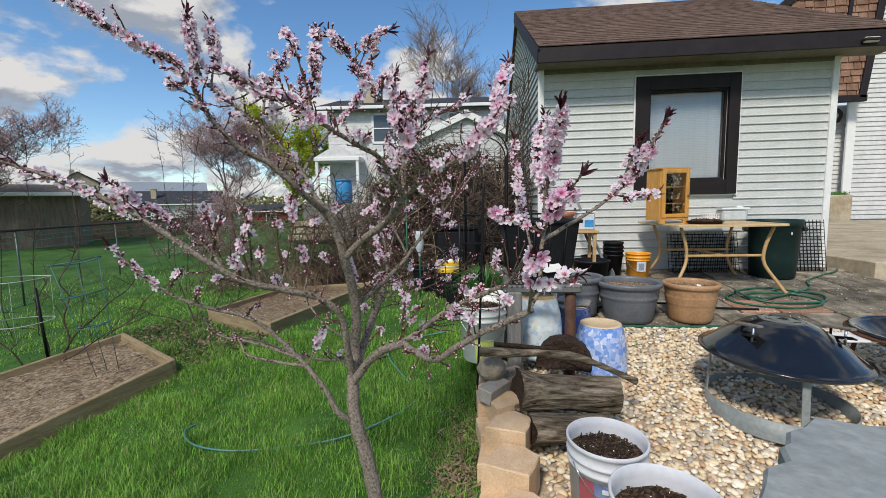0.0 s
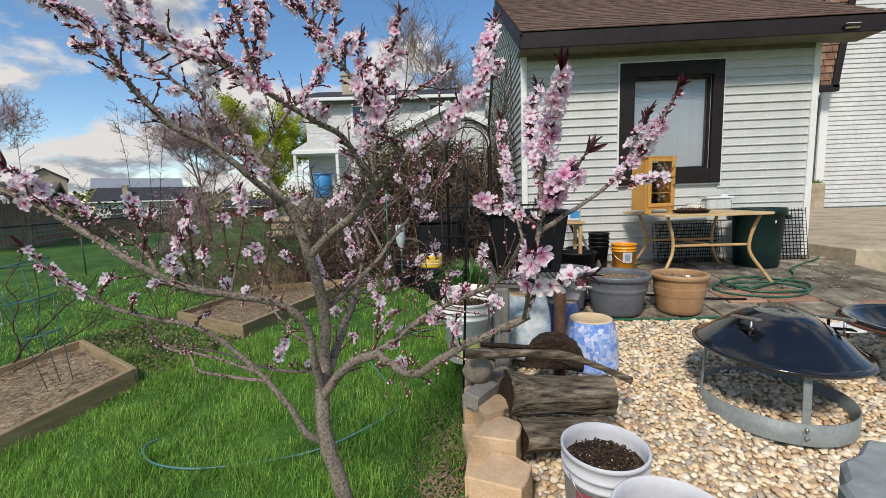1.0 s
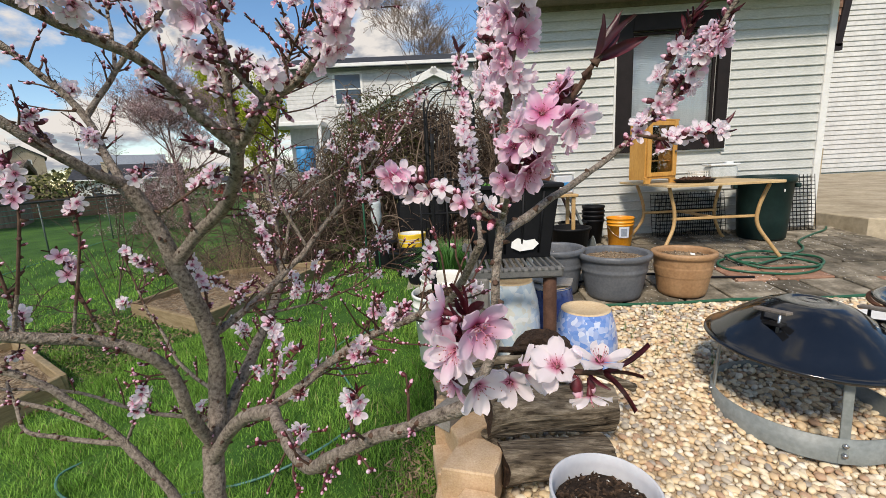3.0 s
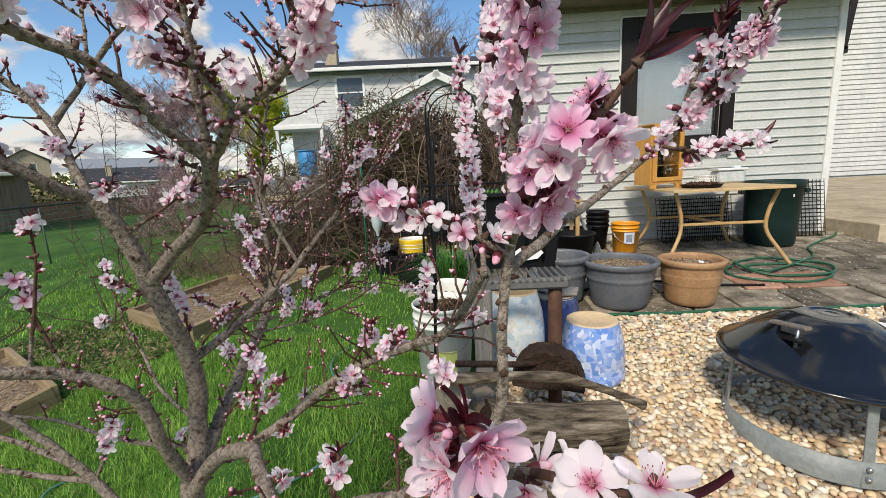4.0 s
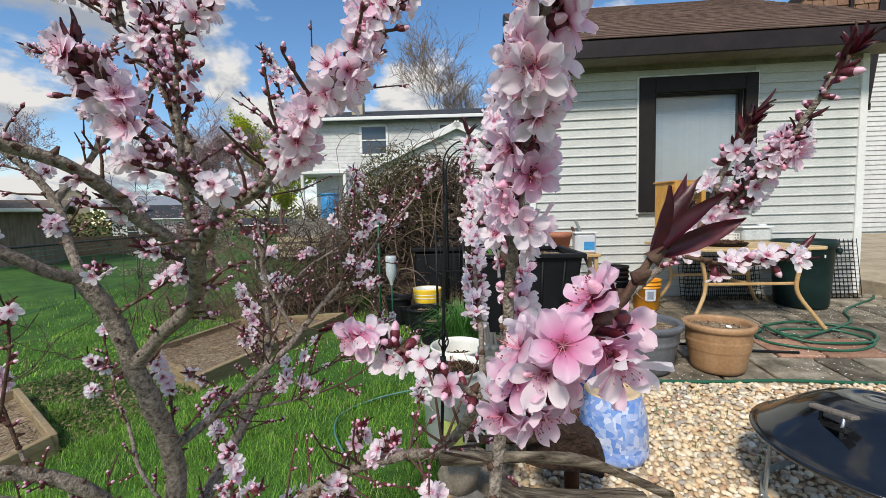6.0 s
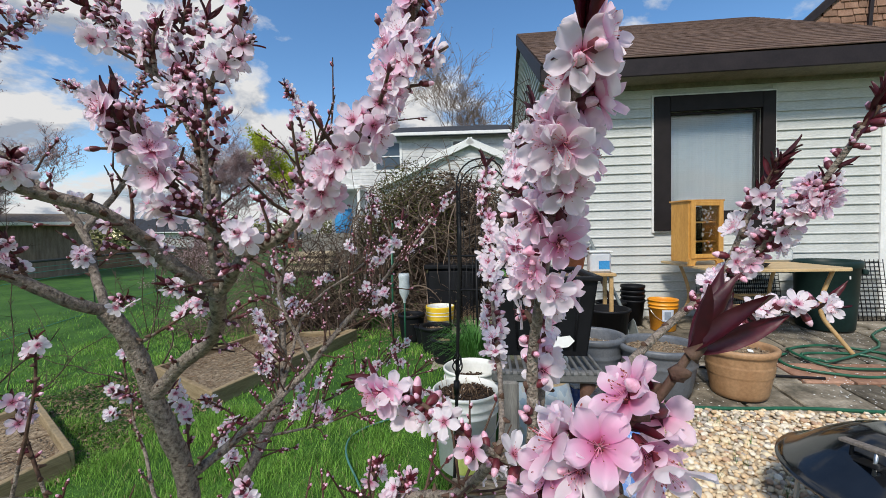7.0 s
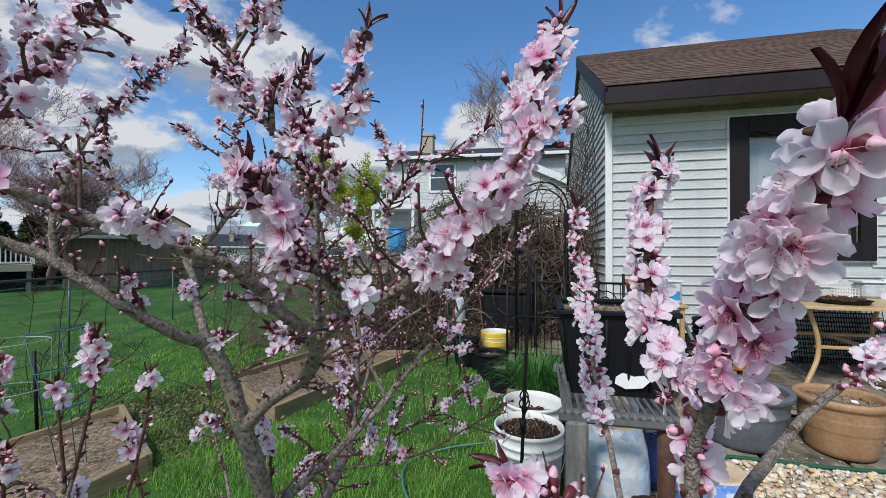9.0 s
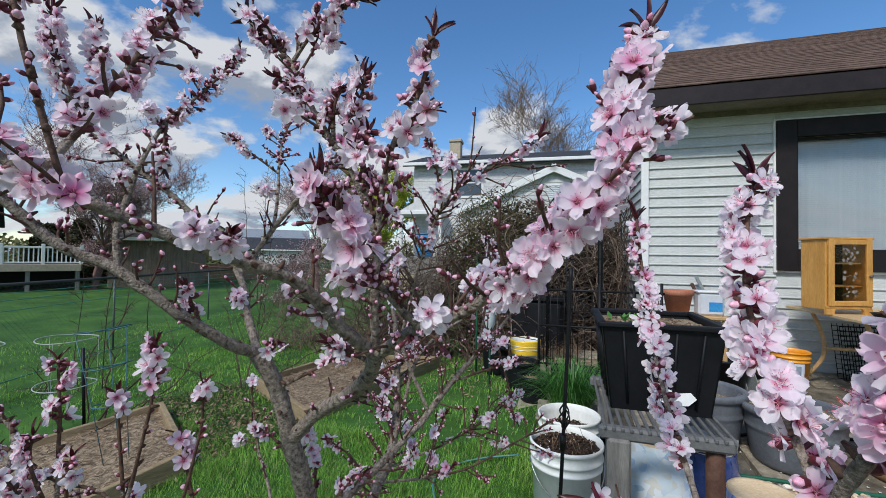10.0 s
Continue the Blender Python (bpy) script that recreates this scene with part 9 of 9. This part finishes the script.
def spurs():
    """Short side twigs all along the limbs, with closed buds and a few open flowers."""
    g = Geo()
    for name, line in list(SHOOT.items()):
        r0, r1 = SIZES[name]
        if r0 > 0.018 or name in ("sprig", "twigF", "twigD", "twigD2", "twigLT", "stemS", "colMid", "colBack", "colL1", "colL2", "limbL4", "limbL4b", "limbL4c", "limbRB", "twigRT", "twigRU"):
            continue
        n = len(line)
        thin = name in ("stemR", "limbK", "limbH", "limbH2", "limbM", "limbU", "limbB")
        for _ in range(int(n * (0.65 if thin else 0.35))):
            s = 0.12 + 0.8 * trng.random()
            i = min(n - 2, int(s * (n - 1)))
            p = line[i]
            t = (line[i + 1] - line[i]).normalized()
            o = t.orthogonal().normalized()
            o.rotate(Matrix.Rotation(trng.uniform(0, 6.283), 3, t))
            d = (o + t * trng.uniform(0.1, 0.9) + Vector((0, 0, 0.35))).normalized()
            ln = trng.uniform(0.02, 0.085) * (1.7 if thin else 1.0 if r0 > 0.006 else 0.6)
            q = p + d * ln * 0.5 + Vector((trng.uniform(-1, 1), trng.uniform(-1, 1), trng.uniform(-1, 1))) * ln * 0.1
            e = p + d * ln
            g.tube([TREE_INV @ v for v in (p, q, e)], [0.0022, 0.0017, 0.0011], 5, caps=False)
            for _ in range(trng.randint(2, 6)):
                k = trng.uniform(0.4, 1.0)
                b = p.lerp(q, k * 2) if k < 0.5 else q.lerp(e, k * 2 - 1)
                dd = (d + Vector((trng.uniform(-1, 1), trng.uniform(-1, 1), trng.uniform(-1, 1))) * 0.9).normalized()
                BUDS.append((b + dd * 0.002, dd, trng.uniform(0.0026, 0.0052)))
            if trng.random() < (0.16 if thin else 0.08):
                for _ in range(trng.randint(4, 8)):
                    dd = (d * 0.4 + Vector((trng.uniform(-1, 1), trng.uniform(-1, 0.6), trng.uniform(-0.6, 1)))).normalized()
                    FLOWERS.append((q.lerp(e, trng.uniform(0.2, 1.05)) + dd * 0.007, dd, trng.uniform(0, 6.283), trng.uniform(0.012, 0.0165), trng.choice([0, 1, 1, 2]), min(0.99, max(0, trng.gauss(0.22, 0.2))), False))
                    if trng.random() < 0.4:
                        LEAVES.append((e, (d + dd * 0.6).normalized(), trng.uniform(0, 6.283), trng.uniform(0.008, 0.016)))
    part("spur", g, "twig", tree, kind="stuff")


def petal_geo(cup, seed, nu=7, nv=5):
    """One flower of radius 1 that opens along z: five petals, stamens and a calyx."""
    rng = random.Random(seed)
    g, reach = Geo(), []
    for k in range(5):
        a0 = k * 2 * math.pi / 5 + rng.uniform(-0.12, 0.12)
        ln, wd, tip = rng.uniform(0.92, 1.08), rng.uniform(0.32, 0.385), rng.uniform(-0.1, 0.12)
        cp = cup + rng.uniform(-0.15, 0.15)
        vs = []
        for i in range(nu):
            u = i / (nu - 1)
            half = wd * ((0.14 + 0.86 * math.sin(u / 0.62 * math.pi / 2)) if u < 0.62 else math.sqrt(max(0.03, 1 - ((u - 0.62) / 0.40) ** 2)))
            rr = 0.07 + (ln - 0.07) * u
            for j in range(nv):
                v = 2 * j / (nv - 1) - 1
                x = rr - 0.05 * v * v * (u > 0.8) - 0.035 * max(0.0, 1 - 4 * abs(v)) * (u > 0.95) + 0.012 * math.sin(7 * v + k) * (u > 0.7)
                y = half * v
                z = cp * (u ** 1.3) * 0.75 + 0.16 * v * v * u - 0.18 * max(0, u - 0.55) + tip * u * u + 0.035 * math.sin(5.0 * v + 3.0 * u + 2.1 * k) * u + 0.02 * k
                vs.append((x * math.cos(a0) - y * math.sin(a0), x * math.sin(a0) + y * math.cos(a0), z))
                reach.append(u)
        g.add(vs, [(i * nv + j, (i + 1) * nv + j, (i + 1) * nv + j + 1, i * nv + j + 1) for i in range(nu - 1) for j in range(nv - 1)], 0, True)
    for k in range(11):
        a, o = rng.uniform(0, 6.283), rng.uniform(0.10, 0.42)
        h = rng.uniform(0.28, 0.5)
        p = Vector((o * math.cos(a), o * math.sin(a), h))
        g.tube([(0.02 * math.cos(a), 0.02 * math.sin(a), 0.02), p * 0.6, p], [0.011, 0.009, 0.007], 3, 3, caps=False)
        g.tube([p, p + Vector((0, 0, 0.045))], [0.020, 0.014], 4, 2)
    g.lathe([(0.001, -0.42), (0.045, -0.40), (0.10, -0.22), (0.14, -0.04), (0.16, 0.03), (0.10, 0.05), (0.001, 0.045)], n=7, k=1)
    for k in range(5):
        a = k * 1.2566 + 0.6
        c, s = math.cos(a), math.sin(a)
        g.add([(0.10 * c - 0.07 * s, 0.10 * s + 0.07 * c, -0.04), (0.10 * c + 0.07 * s, 0.10 * s - 0.07 * c, -0.04), (0.34 * c, 0.34 * s, 0.02 + cup * 0.1)], [(0, 1, 2)], 1)
    while len(reach) < len(g.v):
        reach.append(0.0)
    return g, reach


ANTHER = mat("anther", (0.30, 0.07, 0.05), rough=0.7)
CUPS = (0.10, 0.30, 0.70, 0.20, 0.45)
SORTS = [petal_geo(c, 40 + i) for i, c in enumerate(CUPS)]
FINE = [petal_geo(c, 40 + i, 11, 9) for i, c in enumerate(CUPS)]


def attr(me, name, values):
    a = me.attributes.new(name, "FLOAT", "POINT")
    a.data.foreach_set("value", values)


def flowers():
    single = [f for f in FLOWERS if f[6]][:300]
    chosen = set(map(id, single))
    me = {}
    for i, (g, reach) in enumerate(FINE):
        for k, bl in enumerate((0.12, 0.42, 0.85)):
            q = g.mesh("blossom", ["petal", "calyx", ANTHER, "stamen"])
            attr(q, "reach", reach)
            attr(q, "blush", [bl] * len(reach))
            me[i, k] = q
    mats = ["petal", "calyx", ANTHER, "stamen"]
    big, R, Bl = Geo(), [], []
    for f in FLOWERS:
        p, d, spin, sz, sort, blush, near = f
        sort = (sort + (2 if spin > 4.5 else 0)) % 5
        m = TREE_INV @ frame_at(p, d, spin, sz)
        if id(f) in chosen:
            ob = new("blossom", me[sort, 0 if blush < 0.28 else 1 if blush < 0.6 else 2])
            ob.parent = tree
            ob.matrix_basis = m
        else:
            g, reach = SORTS[sort]
            o = len(big.v)
            big.v.extend(tuple(m @ Vector(v)) for v in g.v)
            big.f.extend(tuple(i + o for i in q) for q in g.f)
            big.m.extend(g.m)
            big.s.extend(g.s)
            R.extend(reach)
            Bl.extend([blush] * len(reach))
    if big.v:
        ms = big.mesh("blossoms", mats)
        attr(ms, "reach", R)
        attr(ms, "blush", Bl)
        part("blossoms", ms, None, tree, kind="stuff")


def buds_and_leaves():
    g = Geo()
    for p, d, s in BUDS:
        m = TREE_INV @ frame_at(p, d, trng.uniform(0, 6), s)
        g.lathe([(0.001, -0.8), (0.36, -0.55), (0.60, 0.1), (0.66, 0.7), (0.50, 1.1)], n=6, k=1, m=m)
        g.lathe([(0.46, 0.8), (0.55, 1.15), (0.42, 1.65), (0.16, 2.0), (0.001, 2.06)], n=6, k=0, m=m)
    part("bud", g, ["bud", "calyx"], tree, kind="stuff")
    g = Geo()
    for p, d, spin, ln in LEAVES:
        m = TREE_INV @ frame_at(p, d, spin, ln)
        vs, fs = [], []
        for i in range(6):
            u = i / 5
            w = (0.125 if ln < 0.025 else 0.11) * math.sin(math.pi * min(1, 0.06 + u * 0.94)) ** 0.85
            x = 0.25 * u * u
            vs += [(x - 0.04, -w, u), (x + 0.05, 0, u), (x - 0.04, w, u)]
        for i in range(5):
            for j in range(2):
                fs.append((i * 3 + j, i * 3 + j + 1, i * 3 + j + 4, i * 3 + j + 3))
        g.add([m @ Vector(v) for v in vs], fs, 0, True)
    part("young_leaves", g, "budleaf", tree, "folded dark red young leaves", "stuff")


spurs()
flowers()
buds_and_leaves()

# ---- place everything ----
annex()
house_right()
surroundings()
raised_bed(BEDS[0], 0.13, "raised bed of weathered boards with dry soil", 3)
raised_bed(BEDS[1], 0.13, "raised bed of weathered boards with dry soil", 4)
near_corner()
bench()
wood_and_stone()
fire_pit((1.60, 2.22, gz(0, 2.26) - 0.02), (0.0, 0.0, 0.365, 1.5, 1.5), "round fire pit with glossy black domed lid on gravel")
second_pit()
hoses()
patio_things()
bed_side()
wall_vines()
shrubs()
far_yard()
tomato_cage((-2.80, 2.58, gz(0, 2.58) + 0.07), 0.3, "cagewire", "blue-green wire tomato cage standing in the bed", ((0.72, 0.15), (0.48, 0.13), (0.24, 0.10)), -11)
tomato_cage((-3.80, 2.89, gz(0, 2.89) + 0.02), 1.1, "palewire", "pale galvanised wire tomato cage leaning by the bed", ((0.53, 0.19), (0.17, 0.19)), 1)
tomato_cage((-4.3, 2.55, gz(0, 2.55) + 0.02), 2.0, "palewire", "pale galvanised wire tomato cage in the bed", ((0.56, 0.18), (0.22, 0.17)), 3)
grass()
pavers()
patio_grit()
pebbles()
